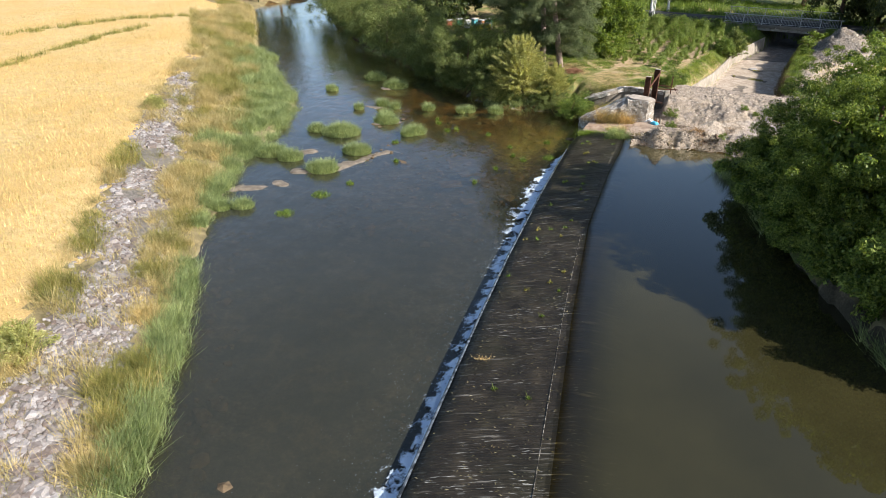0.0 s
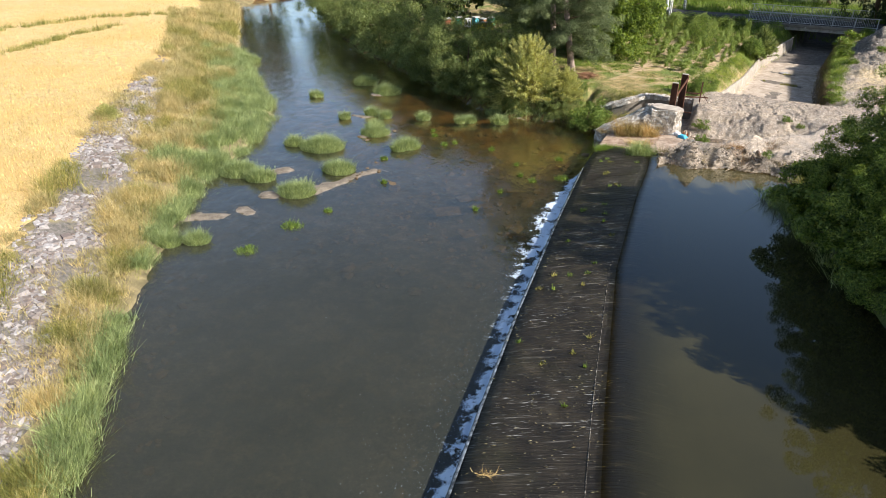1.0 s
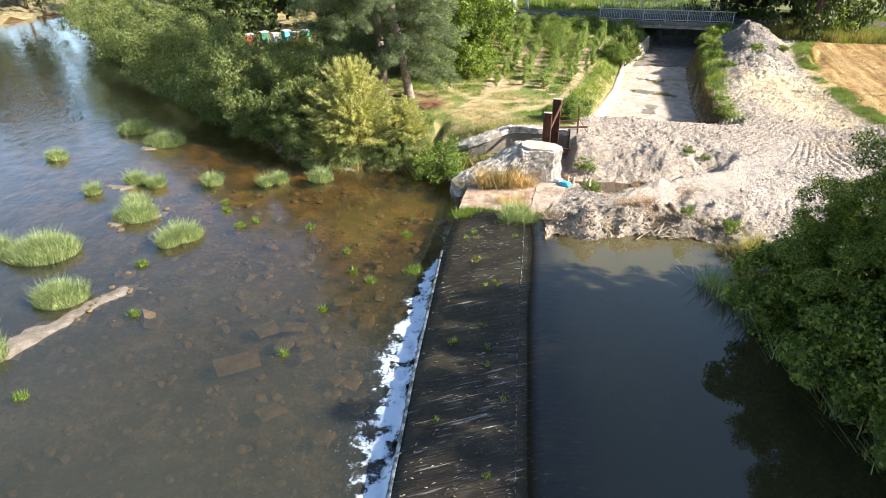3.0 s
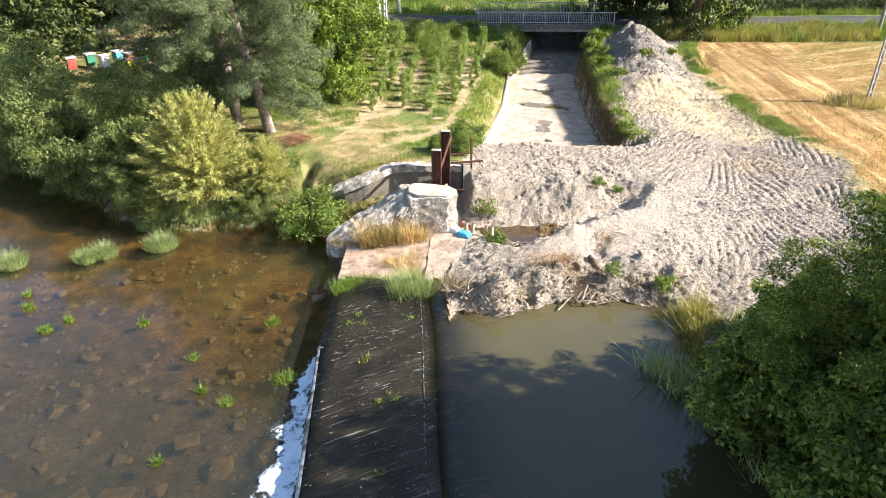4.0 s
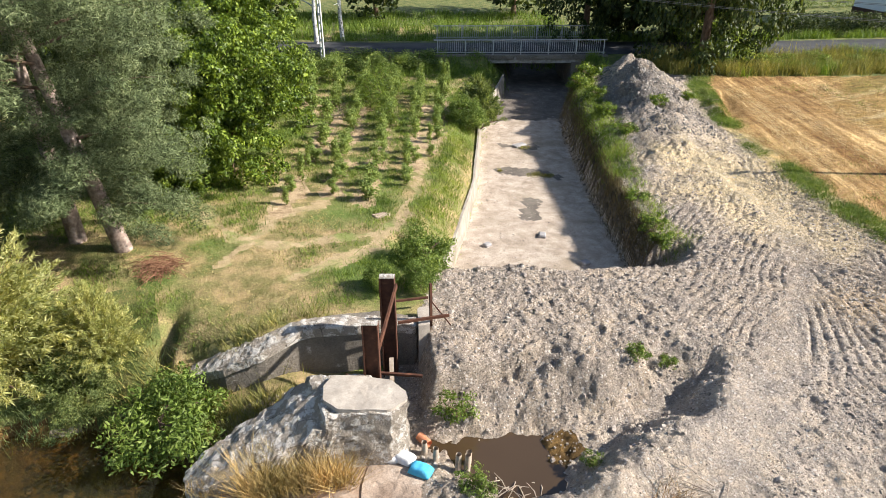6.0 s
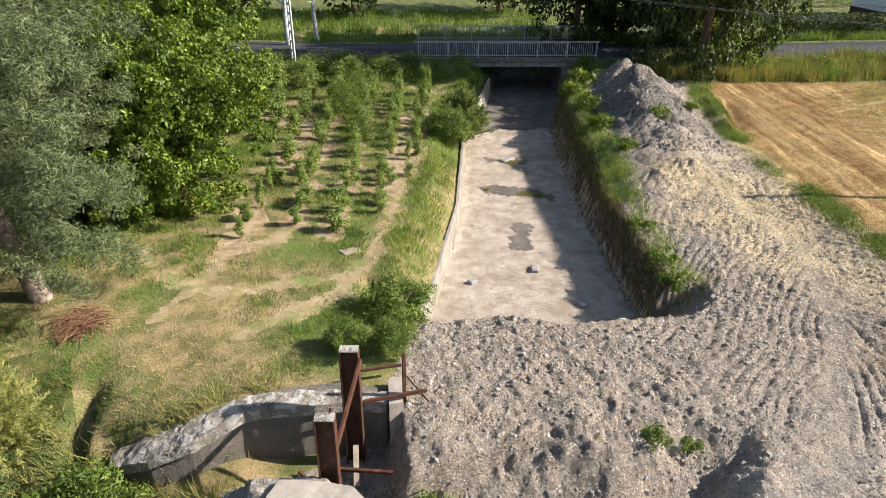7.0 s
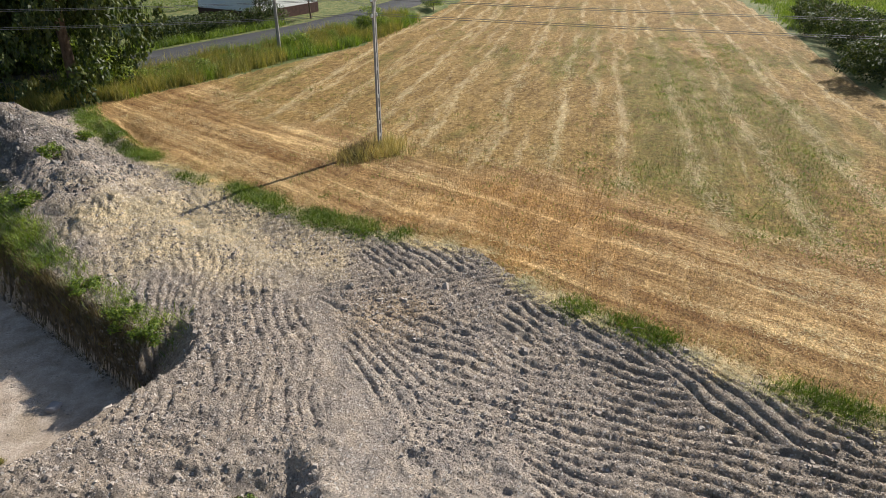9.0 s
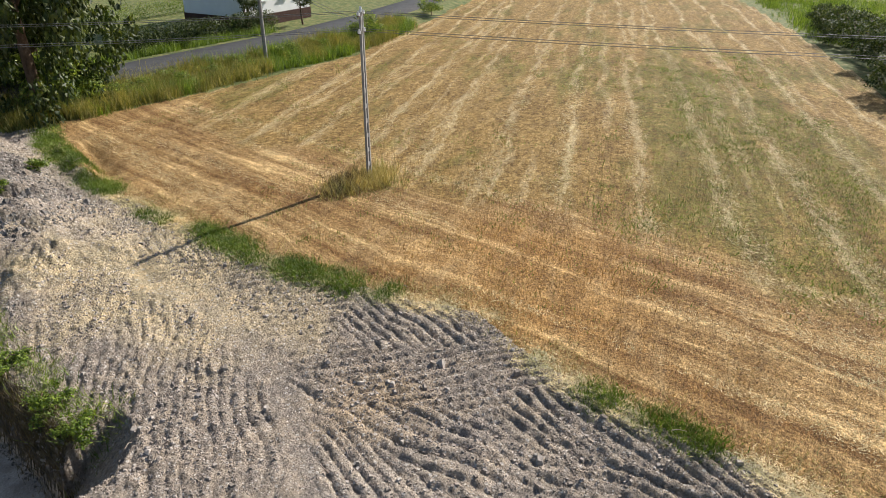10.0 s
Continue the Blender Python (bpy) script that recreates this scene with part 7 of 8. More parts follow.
grass("bank_rubble", "crumbled soil along the foot of the channel bank", rock_cloud(rs, b, 0.05, None, 0.7, 0.1, True), M_SHORECLOD, "rubble")
q = tussock(rs, p, 0.16, 26)
grass("hanging_roots", "dry hanging grass on the steep channel bank", blades(rs, q, 0.28, 0.02, 0.5), G_ROOT)
p = np.concatenate([along(rs, CHANNEL[1:6], 260, 0.3, 1.5)])
grass("wall_grass", "bright green grass along the channel wall's top", blades(rs, tussock(rs, p, 0.3, 80), 0.22, 0.02, 0.8), G_LIME)
for i, (x, y, r) in enumerate([(26.6, 61.1, 0.5), (27.1, 60.7, 0.35), (28.1, 65.0, 0.45), (21.7, 52.0, 0.15), (25.2, 62.3, 0.12)]):
    tuft("small weed patch on the dry channel floor", x, y, r, 0.22, G_MIX, int(60 + 500 * r), 330 + i, FLOOR_Z)
for x, y, a, b, rz in ((20.9, 55.1, 0.35, 0.25, 20), (23.4, 55.0, 0.45, 0.3, 60), (23.7, 52.3, 0.4, 0.3, 10), (28.0, 65.4, 0.9, 0.4, 20)):
    bm = box(-a / 2, -b / 2, -0.05, a / 2, b / 2, 0.12, 0.04)
    ob = put("rubble_block", bm_mesh("rubble_block", bm, M_STONE), None, "lump of rubble on the channel floor", "rubble")
    ob.matrix_basis = pose(x, y, FLOOR_Z, 4, 3, rz)
GP = [(15.4, 45.8, 0.5), (14.9, 43.7, 0.35), (15.0, 43.3, 0.3), (20.5, 45.2, 0.3), (21.3, 44.9, 0.25), (18.5, 37.6, 0.4), (17.0, 38.5, 0.3), (17.8, 43.2, 0.25)]
place(tree("pit_weeds", "leafy green weeds on the edge of the dug pit", "weed", 23, 0.6, 0.4, 0.4, 700, "small green leaves", L_BUSH, (0.1, 0.04), 0.2, 16, 0.015, 0.0, 0.2, (0, 0), None, 0.1), [(x, y, 50 * i, 1.6 * r / 0.4 * 0.6, -0.05) for i, (x, y, r) in enumerate(GP)])
rs = np.random.default_rng(75)
p = along(rs, POND[9:16], 700, 0.05, 1.2)
grass("shore_clumps", "broken clumps of earth along the pond's shore", rock_cloud(rs, p, 0.06, np.maximum(height(p[:, 0], p[:, 1]), 1.1), 0.7, 0.0), M_SHORECLOD, "clods")

rs = np.random.default_rng(77)
p = along(rs, RIGHT_SHORE[1:10], 800, -1.9, 0.15)
q = tussock(rs, p, 0.25, 60)
m = fbm(q[:, 0] * 0.4, q[:, 1] * 0.4, 3, 143) > 0.5
grass("bank_grass", "half-dry grass hanging over the river's right bank", blades(rs, q[m], 0.3, 0.03, 0.9), G_MIX)
grass("bank_grass", "green grass hanging over the river's right bank", blades(rs, q[~m], 0.32, 0.03, 0.8), G_REED)
p = np.array([(16.0, 34.4), (16.3, 34.0), (16.6, 33.4), (16.2, 33.4), (16.5, 32.6), (16.2, 32.0), (16.4, 31.2), (16.0, 30.2), (16.2, 29.0), (16.0, 27.6), (15.9, 26.0), (16.6, 17.0), (16.8, 16.2), (16.7, 15.4), (16.9, 14.6), (17.2, 13.6), (17.0, 14.2), (17.3, 12.6), (17.5, 11.4)])
grass("pond_reeds", "long green and yellow reeds bending over the pond's edge", blades(rs, tussock(rs, p, 0.25, 130), 0.8, 0.03, 0.9, 1.15, (-0.25, 0.1)), G_REED)
p = np.array([(18.2, 35.7), (18.5, 35.9), (18.3, 36.2), (17.8, 35.2), (17.4, 34.6), (17.0, 34.0)])
grass("pond_reeds", "yellowed reed clump on the pond's shore", blades(rs, tussock(rs, p, 0.22, 260), 0.7, 0.028, 0.9), G_MIX)
p = rand_in(rs, [(18.0, 33.8), (19.0, 35.4), (21, 31), (25.0, 28), (24.6, 18), (18.4, 16), (17.8, 26)], 700)
q = tussock(rs, p, 0.3, 60)
grass("pond_bank_grass", "rank green grass under the alders on the pond bank", blades(rs, q, 0.5, 0.03, 0.8), G_GREEN)

p = along(rs, POND[8:17], 90, -0.05, 0.8)
grass("shore_roots", "dead roots and brown stalks hanging from the dug shore", blades(rs, tussock(rs, p, 0.15, 26), 0.4, 0.02, 1.4), G_ROOT)
p = along(rs, POND[8:17], 70, 0.0, 1.4)
grass("shore_straw", "bleached dry grass on the dug shore", blades(rs, tussock(rs, p[::3], 0.12, 26), 0.25, 0.016, 1.6), G_DRY)
p = np.array([(15.6, 39.6), (15.8, 39.2), (15.5, 40.2), (15.9, 39.8), (15.3, 40.4), (15.9, 38.8), (18.2, 41.0), (12.2, 38.8)])
grass("brown_stalks", "rust-brown dead stalks on the broken shore", blades(rs, tussock(rs, p, 0.2, 110), 0.4, 0.018, 1.6), G_RUSTY)
p = np.array([(11.7, 40.6), (11.9, 40.9), (12.1, 41.2), (11.6, 41.0), (12.2, 40.6), (11.9, 40.3)])
grass("shore_straw", "bleached dry grass at the corner of the apron", blades(rs, tussock(rs, p, 0.2, 140), 0.5, 0.02, 1.2), G_ROOT)

# ---- road and bridge ----
def road_strip(name, lo, hi, z, mat, label, category="road"):
    a = resample(ROAD_NEAR, 1.0)
    d = np.gradient(a, axis=0)
    d /= np.linalg.norm(d, axis=1)[:, None]
    nrm = np.stack([-d[:, 1], d[:, 0]], 1)
    rows = [np.stack([*(a + nrm * o).T, np.full(len(a), z + dz)], 1) for o, dz in ((lo, -0.25), (lo + 0.02, 0), ((lo + hi) / 2, 0.05), (hi - 0.02, 0), (hi, -0.25))]
    put(name, strip_mesh(name, rows, [mat]), None, label, category, "structure")


road_strip("road", 0.7, 5.0, 3.06, M_ASPHALT, "narrow grey asphalt road crossing the bridge")
M_STEEL = surface("weathered_rail_paint", [(0.3, (0.3, 0.29, 0.28)), (0.7, (0.55, 0.54, 0.53))], 6, rough=0.6, bump=0.2, bscale=30, bdist=0.01)
BA, BB = Vector((28.6, 78.95, 0)), Vector((40.0, 74.35, 0))
BD = (BB - BA).normalized()


def build_bridge():
    br = thing("bridge", "small concrete road bridge over the dry channel", "bridge")
    L = (BB - BA).length
    ang = math.degrees(math.atan2(BD.y, BD.x))
    m = pose(BA.x, BA.y, 0, 0, 0, ang)
    for name, bm, mat in (("deck", box(0.2, 0.0, 2.5, L - 1.2, 6.2, 2.98, 0.02), M_CONCRETE), ("edge_beam", box(-0.3, -0.15, 2.8, L, 0.3, 3.12, 0.03), M_DARKWALL), ("edge_beam", box(-0.3, 5.9, 2.8, L, 6.35, 3.12, 0.03), M_DARKWALL), ("abutment", box(-1.0, -0.1, 0.3, 2.4, 6.3, 2.6, 0.03), M_DARKWALL), ("abutment", box(L - 2.6, -0.1, 0.3, L + 1.0, 6.3, 2.6, 0.03), M_DARKWALL)):
        part(name, bm, mat, br).matrix_basis = m
    return m, L


bridge_m, bridge_l = build_bridge()


def build_rail(y, label, seed):
    rail = thing("railing", label, "railing", group="bridge railings")
    rail.matrix_basis = bridge_m @ Matrix.Translation((0, y, 3.1))
    L = bridge_l
    part("top_rail", box(-0.25, -0.03, 1.0, L - 0.1, 0.03, 1.07, 0.01), M_STEEL, rail)
    part("bottom_rail", box(-0.1, -0.02, 0.14, L - 0.2, 0.02, 0.19), M_STEEL, rail)
    pm = bm_mesh("post", box(-0.035, -0.035, 0, 0.035, 0.035, 1.02), M_STEEL)
    for i in range(7):
        put("post", pm, rail, m=Matrix.Translation((i * (L - 0.3) / 6, 0, 0)))
    bar = bm_mesh("bar", box(-0.012, -0.012, 0.16, 0.012, 0.012, 1.02), M_STEEL)
    n = int((L - 0.3) / 0.15)
    for i in range(1, n):
        put("bar", bar, rail, m=Matrix.Translation((i * 0.15, 0, 0)))


build_rail(0.08, "weathered steel bar railing on the near bridge edge", 1)
build_rail(6.1, "weathered steel bar railing on the far bridge edge", 2)

# ---- poles and wires ----
M_POLE = surface("grey_pole_concrete", [(0.3, (0.2, 0.19, 0.18)), (0.7, (0.33, 0.32, 0.3))], 3, bump=0.3, bscale=30, bdist=0.01)
M_PALEPOLE = surface("pale_pole_concrete", [(0.3, (0.5, 0.49, 0.47)), (0.7, (0.65, 0.64, 0.62))], 3, bump=0.3, bscale=30, bdist=0.01)
M_PORCELAIN = surface("porcelain", [(0.3, (0.6, 0.6, 0.6)), (0.7, (0.75, 0.75, 0.75))], 3, rough=0.3)
M_WIRE = surface("grey_wire", [(0.3, (0.1, 0.1, 0.1)), (0.7, (0.16, 0.16, 0.16))], 3, rough=0.5)


def lattice_pole(x, y, z, h, rz, mat, label):
    pole = thing("utility_pole", label, "utility pole", x, y, z, rz)
    for sx in (-1, 1):
        part("flange", beam((sx * 0.14, 0, -0.5), (sx * 0.08, 0, h), 0.08, 0.09), mat, pole)
    n = int(h / 0.55)
    for i in range(n):
        zz = h * i / n
        w = 0.14 - 0.06 * i / n
        part("rung", box(-w, -0.03, zz, w, 0.03, zz + (0.16 if i < n * 0.75 else 0.5)), mat, pole)
    for k, zz in enumerate((h - 0.12, h - 0.75)):
        part("crossarm", beam((-0.28, 0, zz), (0.28, 0, zz), 0.06, 0.06), M_RUST, pole)
        for sx in (-0.25, 0.25):
            v, f = tube(np.array([[sx, 0, zz], [sx, 0, zz + 0.08], [sx, 0, zz + 0.16]]), [0.05, 0.06, 0.035], 8)
            put("insulator", np_mesh("insulator", v, f, [M_PORCELAIN], True), pole)
    v, f = tube(np.array([[0, 0, h], [0, 0, h + 0.1], [0, 0, h + 0.2]]), [0.05, 0.06, 0.03], 8)
    put("insulator", np_mesh("insulator", v, f, [M_PORCELAIN], True), pole)
    return pole


lattice_pole(40.85, 49.45, 2.6, 6.6, 0, M_POLE, "grey concrete ladder-type utility pole in the stubble")
lattice_pole(20.7, 81.0, 2.6, 8.0, -58, M_PALEPOLE, "pale concrete ladder-type utility pole by the road")
v, f = tube(np.array([[0, 0, -0.5], [0, 0, 4], [0, 0, 8]]), [0.14, 0.12, 0.1], 10)
p3 = thing("utility_pole", "plain grey utility pole in the road verge", "utility pole", 60.2, 65.2, 2.8)
put("shaft", np_mesh("shaft", v, f, [M_POLE], True), p3)
part("crossarm", beam((-0.4, 0, 7.6), (0.4, 0, 7.6), 0.06, 0.06), M_RUST, p3)


def wire(a, b, sag, label):
    a, b = np.array(a), np.array(b)
    t = np.linspace(0, 1, 24)
    pts = a + (b - a) * t[:, None]
    pts[:, 2] -= sag * 4 * t * (1 - t)
    v, f = tube(pts, np.full(24, 0.009), 5)
    put("overhead_wire", np_mesh("overhead_wire", v, f, [M_WIRE], True), None, label, "wire", "", "overhead wires")


for dz, o in ((0.03, -0.25), (0.03, 0.25), (-0.6, -0.25), (-0.6, 0.25)):
    wire((40.6 + o, 49.5, 9.2 + dz), (20.7 + o, 81.0, 10.5 + dz), 0.5, "thin overhead wire between the poles")
    wire((40.6 + o, 49.5, 9.2 + dz), (46.5 + o, -10, 9.6 + dz), 0.6, "thin overhead wire crossing the stubble field")
for o in (-0.2, 0.2):
    wire((40.6, 49.5 + o, 8.9), (80.0, 76.0 + o, 7.6), 0.5, "thin service wire leading to the house")

# ---- house, hedge ----
def build_house():
    m = pose(74.3, 75.4, 2.75, 0, 0, -13)
    house = thing("house", "white plastered house with a dark brown plinth", "house")
    house.matrix_basis = m
    part("wall", box(0, 0, 0.7, 9.5, 8.0, 6.2, 0.02), M_WHITE, house)
    part("plinth", box(-0.06, -0.06, -0.6, 9.56, 8.06, 0.7, 0.02), M_PLINTH, house, "dark brown plinth")
    roof = bmesh.new()
    vs = [roof.verts.new(c) for c in ((-0.5, -0.5, 6.1), (10, -0.5, 6.1), (10, 8.5, 6.1), (-0.5, 8.5, 6.1), (-0.5, 4, 9.0), (10, 4, 9.0))]
    for f in ((0, 1, 5, 4), (2, 3, 4, 5), (0, 4, 3), (1, 2, 5), (3, 2, 1, 0)):
        roof.faces.new([vs[i] for i in f])
    part("roof", roof, M_TILE, house, "brown pitched roof")
    for x in (2.6, 5.6, 8.0):
        w = part("window", box(x - 0.55, -0.05, 2.0, x + 0.55, 0.05, 3.3), M_FRAME, house)
        part("pane", box(x - 0.47, -0.07, 2.08, x - 0.03, -0.04, 3.22), M_GLASS, w)
        part("pane", box(x + 0.03, -0.07, 2.08, x + 0.47, -0.04, 3.22), M_GLASS, w)
        part("sill", box(x - 0.65, -0.2, 1.92, x + 0.65, 0.0, 2.0), M_FRAME, w)
    part("downpipe", box(-0.05, -0.12, 0.0, 0.05, -0.02, 6.1), M_PLINTH, house)
    part("canopy", box(-0.9, -1.0, 0.0, 0.8, -0.1, 0.75, 0.1), M_PLINTH, house, "dark brown cellar entrance")


M_PLINTH = surface("brown_plinth", [(0.3, (0.05, 0.025, 0.02)), (0.7, (0.085, 0.045, 0.035))], 3, bump=0.3, bscale=20, bdist=0.01)
M_TILE = surface("roof_tiles", [(0.3, (0.2, 0.09, 0.06)), (0.7, (0.32, 0.15, 0.1))], 3, bump=0.5, bscale=12, bdist=0.03)
M_FRAME = surface("white_frame", [(0.3, (0.7, 0.7, 0.7)), (0.7, (0.8, 0.8, 0.8))], 3, rough=0.5)
gm = Nodes("window_glass")
M_GLASS = gm.done((0.02, 0.025, 0.03), 0.05, None, 0.0, 0.5)
build_house()


def hedge(label, line, w, h, mat, n, seed, leaf=(0.12, 0.07)):
    rs = np.random.default_rng(seed)
    L = resample(line, 0.45)
    c, r = [], []
    for x, y in L:
        z = float(height(x, y)[0])
        for k in range(3):
            c.append((x + rs.normal() * w * 0.2, y + rs.normal() * w * 0.2, z + h * (0.2 + 0.3 * k)))
            r.append((w * 0.5, w * 0.5, h * 0.28))
    v, f = leaf_quads(rs, np.array(c), np.array(r), n, leaf[0], leaf[1], 0.6)
    put("hedge", np_mesh("hedge", v, f, [mat]), None, label, "hedge")


hedge("clipped dark-green hedge in front of the house", [(58.5, 77.0), (64.8, 75.6), (66.5, 74.6), (73.0, 72.2)], 1.7, 2.0, L_DARK, 15000, 401, (0.16, 0.1))
hedge("clipped hedge along the garden drive", [(72, 90), (84, 88), (95, 86)], 1.4, 1.6, L_BUSH, 9000, 402)
place(tree("garden_spruce", "small dark spruce in front of the house", "tree", 12, 5.5, 1.0, 1.0, 4000, "dark needle sprays", L_DARK, (0.25, 0.06), 0.4, 40, 0.12, 0.1), [(72.6, 73.8, 0, 1.0, 0), (78.5, 71.6, 50, 0.9, 0)])
# The four low wide ones left of the bridge stand in for embankment shade.
place(tree("shrub", "round glossy dark shrub of the verge, some set as embankment shade", "bush", 13, 2.4, 1.3, 1.3, 3000, "glossy dark leaves", L_ALDER, (0.14, 0.08), 0.5, 40, 0.06, 0.0), [(71.5, 62.0, 0, 1.0, 0), (86, 60.6, 90, 0.9, 0), (45.2, 69.6, 40, 1.0, -0.2), (46.6, 70.2, 200, 1.3, -0.2), (48.6, 74.8, 120, 1.5, -0.2), (50.5, 76.0, 10, 1.6, -0.2), (48.3, 69.0, 60, (0.94, 0.61), -0.3), (50.4, 68.2, 150, (0.85, 0.55), -0.3), (52.6, 67.4, 20, (0.94, 0.61), -0.3), (55.2, 66.8, 80, (0.77, 0.50), -0.3), (58.0, 66.0, 200, (0.85, 0.55), -0.3), (62.5, 65.0, 300, (0.85, 0.55), -0.3), (22.5, 80.0, 10, (1.5, 0.5), -0.2), (25.0, 79.0, 70, (1.5, 0.45), -0.2), (27.0, 78.3, 140, (1.2, 0.5), -0.2), (19.4, 81.4, 220, (1.6, 0.5), -0.2), (66, 64.0, 30, (0.77, 0.50), -0.3)])

place(shoot_bush("osier", "low yellow-green osier bush among the bank stones", 24, 1.5, 1.1, 110, 7000, L_WILLOW, (0.14, 0.035), "narrow yellow-green leaves"), [(-14.7, 13.4, 0, 1.0, -0.1), (-15.3, 12.2, 120, 0.6, -0.1), (-23.2, 41.9, 60, 0.8, -0.1)])
# ---- verges and meadows ----
rs = np.random.default_rng(81)
p = along(rs, ROAD_NEAR[5:10], 620, -4.2, -0.3)
p = p[(signed(p[:, 0], p[:, 1], FIELD) > 0.1) & (p[:, 0] > 42)]
q = tussock(rs, p, 0.35, 80)
mask = fbm(q[:, 0] * 0.35, q[:, 1] * 0.35, 3, 131) > 0.5
grass("verge_grass", "tall green grass and weeds on the road verge", blades(rs, q[mask], 0.85, 0.04, 0.6), G_GREEN)
grass("verge_reed", "tall half-dry reeds on the road verge", blades(rs, q[~mask], 0.95, 0.04, 0.55), G_MIX)
p = along(rs, ROAD_NEAR[5:9], 420, 6.0, 10.0)
q = tussock(rs, p, 0.3, 30)
grass("meadow_grass", "tall sunlit grass behind the road", blades(rs, q, 0.8, 0.045, 0.5), G_GREEN)
p = along(rs, ROAD_NEAR[2:6], 900, 6.2, 24.0)
q = tussock(rs, p, 0.35, 28)
grass("far_meadow", "sunlit green meadow beyond the bridge", blades(rs, q, 0.6, 0.05, 0.5), G_GREEN)
p = along(rs, ROAD_NEAR[2:6], 420, -4.0, 0.3)
p = p[signed(p[:, 0], p[:, 1], CHANNEL) > 0.2]
grass("embankment_grass", "rough grass on the road embankment", blades(rs, tussock(rs, p, 0.25, 30), 0.5, 0.035, 0.5), G_GREEN)
# green strip between earth and stubble
p = np.concatenate([along(rs, FIELD_EDGE[0:6], 1000, -0.4, 0.5), along(rs, FIELD_EDGE[8:14], 480, -0.2, 0.3)])
side = signed(p[:, 0], p[:, 1], FIELD)
p = p[fbm(p[:, 0] * 0.5, p[:, 1] * 0.5, 3, 133) > 0.4]
q = tussock(rs, p, 0.22, 70)
grass("edge_grass", "green grass strip along the field edge", blades(rs, q, 0.15, 0.024, 1.0), G_LAWN)
p = along(rs, FIELD_EDGE[1:14], 1500, -0.45, 0.3)
p = p[fbm(p[:, 0] * 0.45, p[:, 1] * 0.45, 3, 135) > 0.42]
grass("edge_straw", "bleached straw strewn between earth and stubble", lying(rs, tussock(rs, p, 0.14, 40), 0.026, 0.018), G_PALE)
p = along(rs, FIELD_EDGE[1:13], 620, -0.3, 0.9)
grass("edge_straw", "pale dry straw along the field edge", blades(rs, tussock(rs, p, 0.25, 30), 0.1, 0.024, 1.8), G_DRY)
q = tussock(rs, np.array([(40.6, 49.5), (40.0, 49.9), (41.0, 49.1), (39.5, 49.7), (41.6, 49.3), (39.2, 50.2), (40.3, 48.9)]), 0.4, 300)
grass("pole_weeds", "tall dry weeds round the pole's foot", blades(rs, q, 0.55, 0.03, 0.6), G_DRY)
q = tussock(rs, np.array([(39.4, 50.0), (39.9, 50.2), (40.4, 49.9)]), 0.3, 300)
grass("pole_weeds", "brown dead weeds round the pole's foot", blades(rs, q, 0.55, 0.03, 0.6), G_ROOT)
# stubble stalks and straw
SN = FIELD_EDGE[1:13] + [(44, 27), (60, 27), (75, 30), (75, 58), (64, 60), (51, 63.8)]
p = rand_in(rs, SN, 150000)
v = p[:, 1] - 0.045 * p[:, 0]
p[:, 1] += np.round(v / 0.26) * 0.26 - v + rs.normal(size=len(p)) * 0.07
keep = rs.random(len(p)) < np.clip(1.15 - (p[:, 0] - 28) / 26, 0.05, 1) * (1 - 0.6 * (fbm(p[:, 0] * 0.16, p[:, 1] * 0.5, 3, 145) > 0.52))
ripe = np.exp(-((((p[:, 0] - 34.6) / 5.5) ** 2 + ((p[:, 1] - 41.6) / 5.0) ** 2)) ** 2) > rs.random(len(p))
grass("stubble", "cut golden stubble stalks", blades(rs, p[keep & ~ripe], 0.13, 0.018, 0.8), G_STRAW, "stubble")
grass("stubble", "cut orange-brown stubble stalks in rows", blades(rs, p[keep & ripe], 0.15, 0.02, 0.6), G_OCHRE, "stubble")
p = rand_in(rs, SN, 120000)
d = p[:, 0] - 0.45 * p[:, 1] - 12.4
u = (p[:, 1] - 0.07 * p[:, 0] - 35.5 + 1.0 * (fbm(p[:, 0] * 0.12, p[:, 1] * 0.12, 2, 152) - 0.5)) / 3.13
swath = np.where(d < 9, fbm(0.07 * (p[:, 1] + 0.45 * p[:, 0]), d * 1.1, 4, 149), 0.7 - 0.9 * np.abs((u + 0.5) % 1.0 - 0.5) + 0.25 * (fbm(p[:, 0] * 0.5, p[:, 1] * 1.6, 3, 151) - 0.5))
keep = (rs.random(len(p)) < smooth(0.5, 0.66, swath) * np.clip(1.4 - (p[:, 0] - 28) / 36, 0.15, 1))
grass("loose_straw", "pale loose straw lying in swaths on the stubble", lying(rs, tussock(rs, p[keep], 0.12, 3), 0.028, 0.017), G_PALE, "straw")
p = rand_in(rs, [(34, 28), (76, 30), (76, 45), (34, 42)], 8000)
gx, gy = (p[:, 0] - 52) / 19, (p[:, 1] - 34.2 - 0.07 * (p[:, 0] - 52)) / 5.4
p = p[(0.75 - gx * gx - gy * gy) * 0.12 + fbm(p[:, 0] * 0.2, p[:, 1] * 0.5, 4, 147) > 0.53]
grass("stubble_weeds", "olive-green weeds spreading through the stubble", blades(rs, tussock(rs, p[::2], 0.22, 12), 0.13, 0.03, 1.2), G_GREEN)
p = rand_in(rs, SN, 900)
p = p[(fbm(p[:, 0] * 0.12, p[:, 1] * 0.12, 3, 141) > 0.52)]
grass("stubble_weeds", "green weeds growing through the stubble", blades(rs, tussock(rs, p, 0.3, 22), 0.16, 0.022, 0.8), G_GREEN)
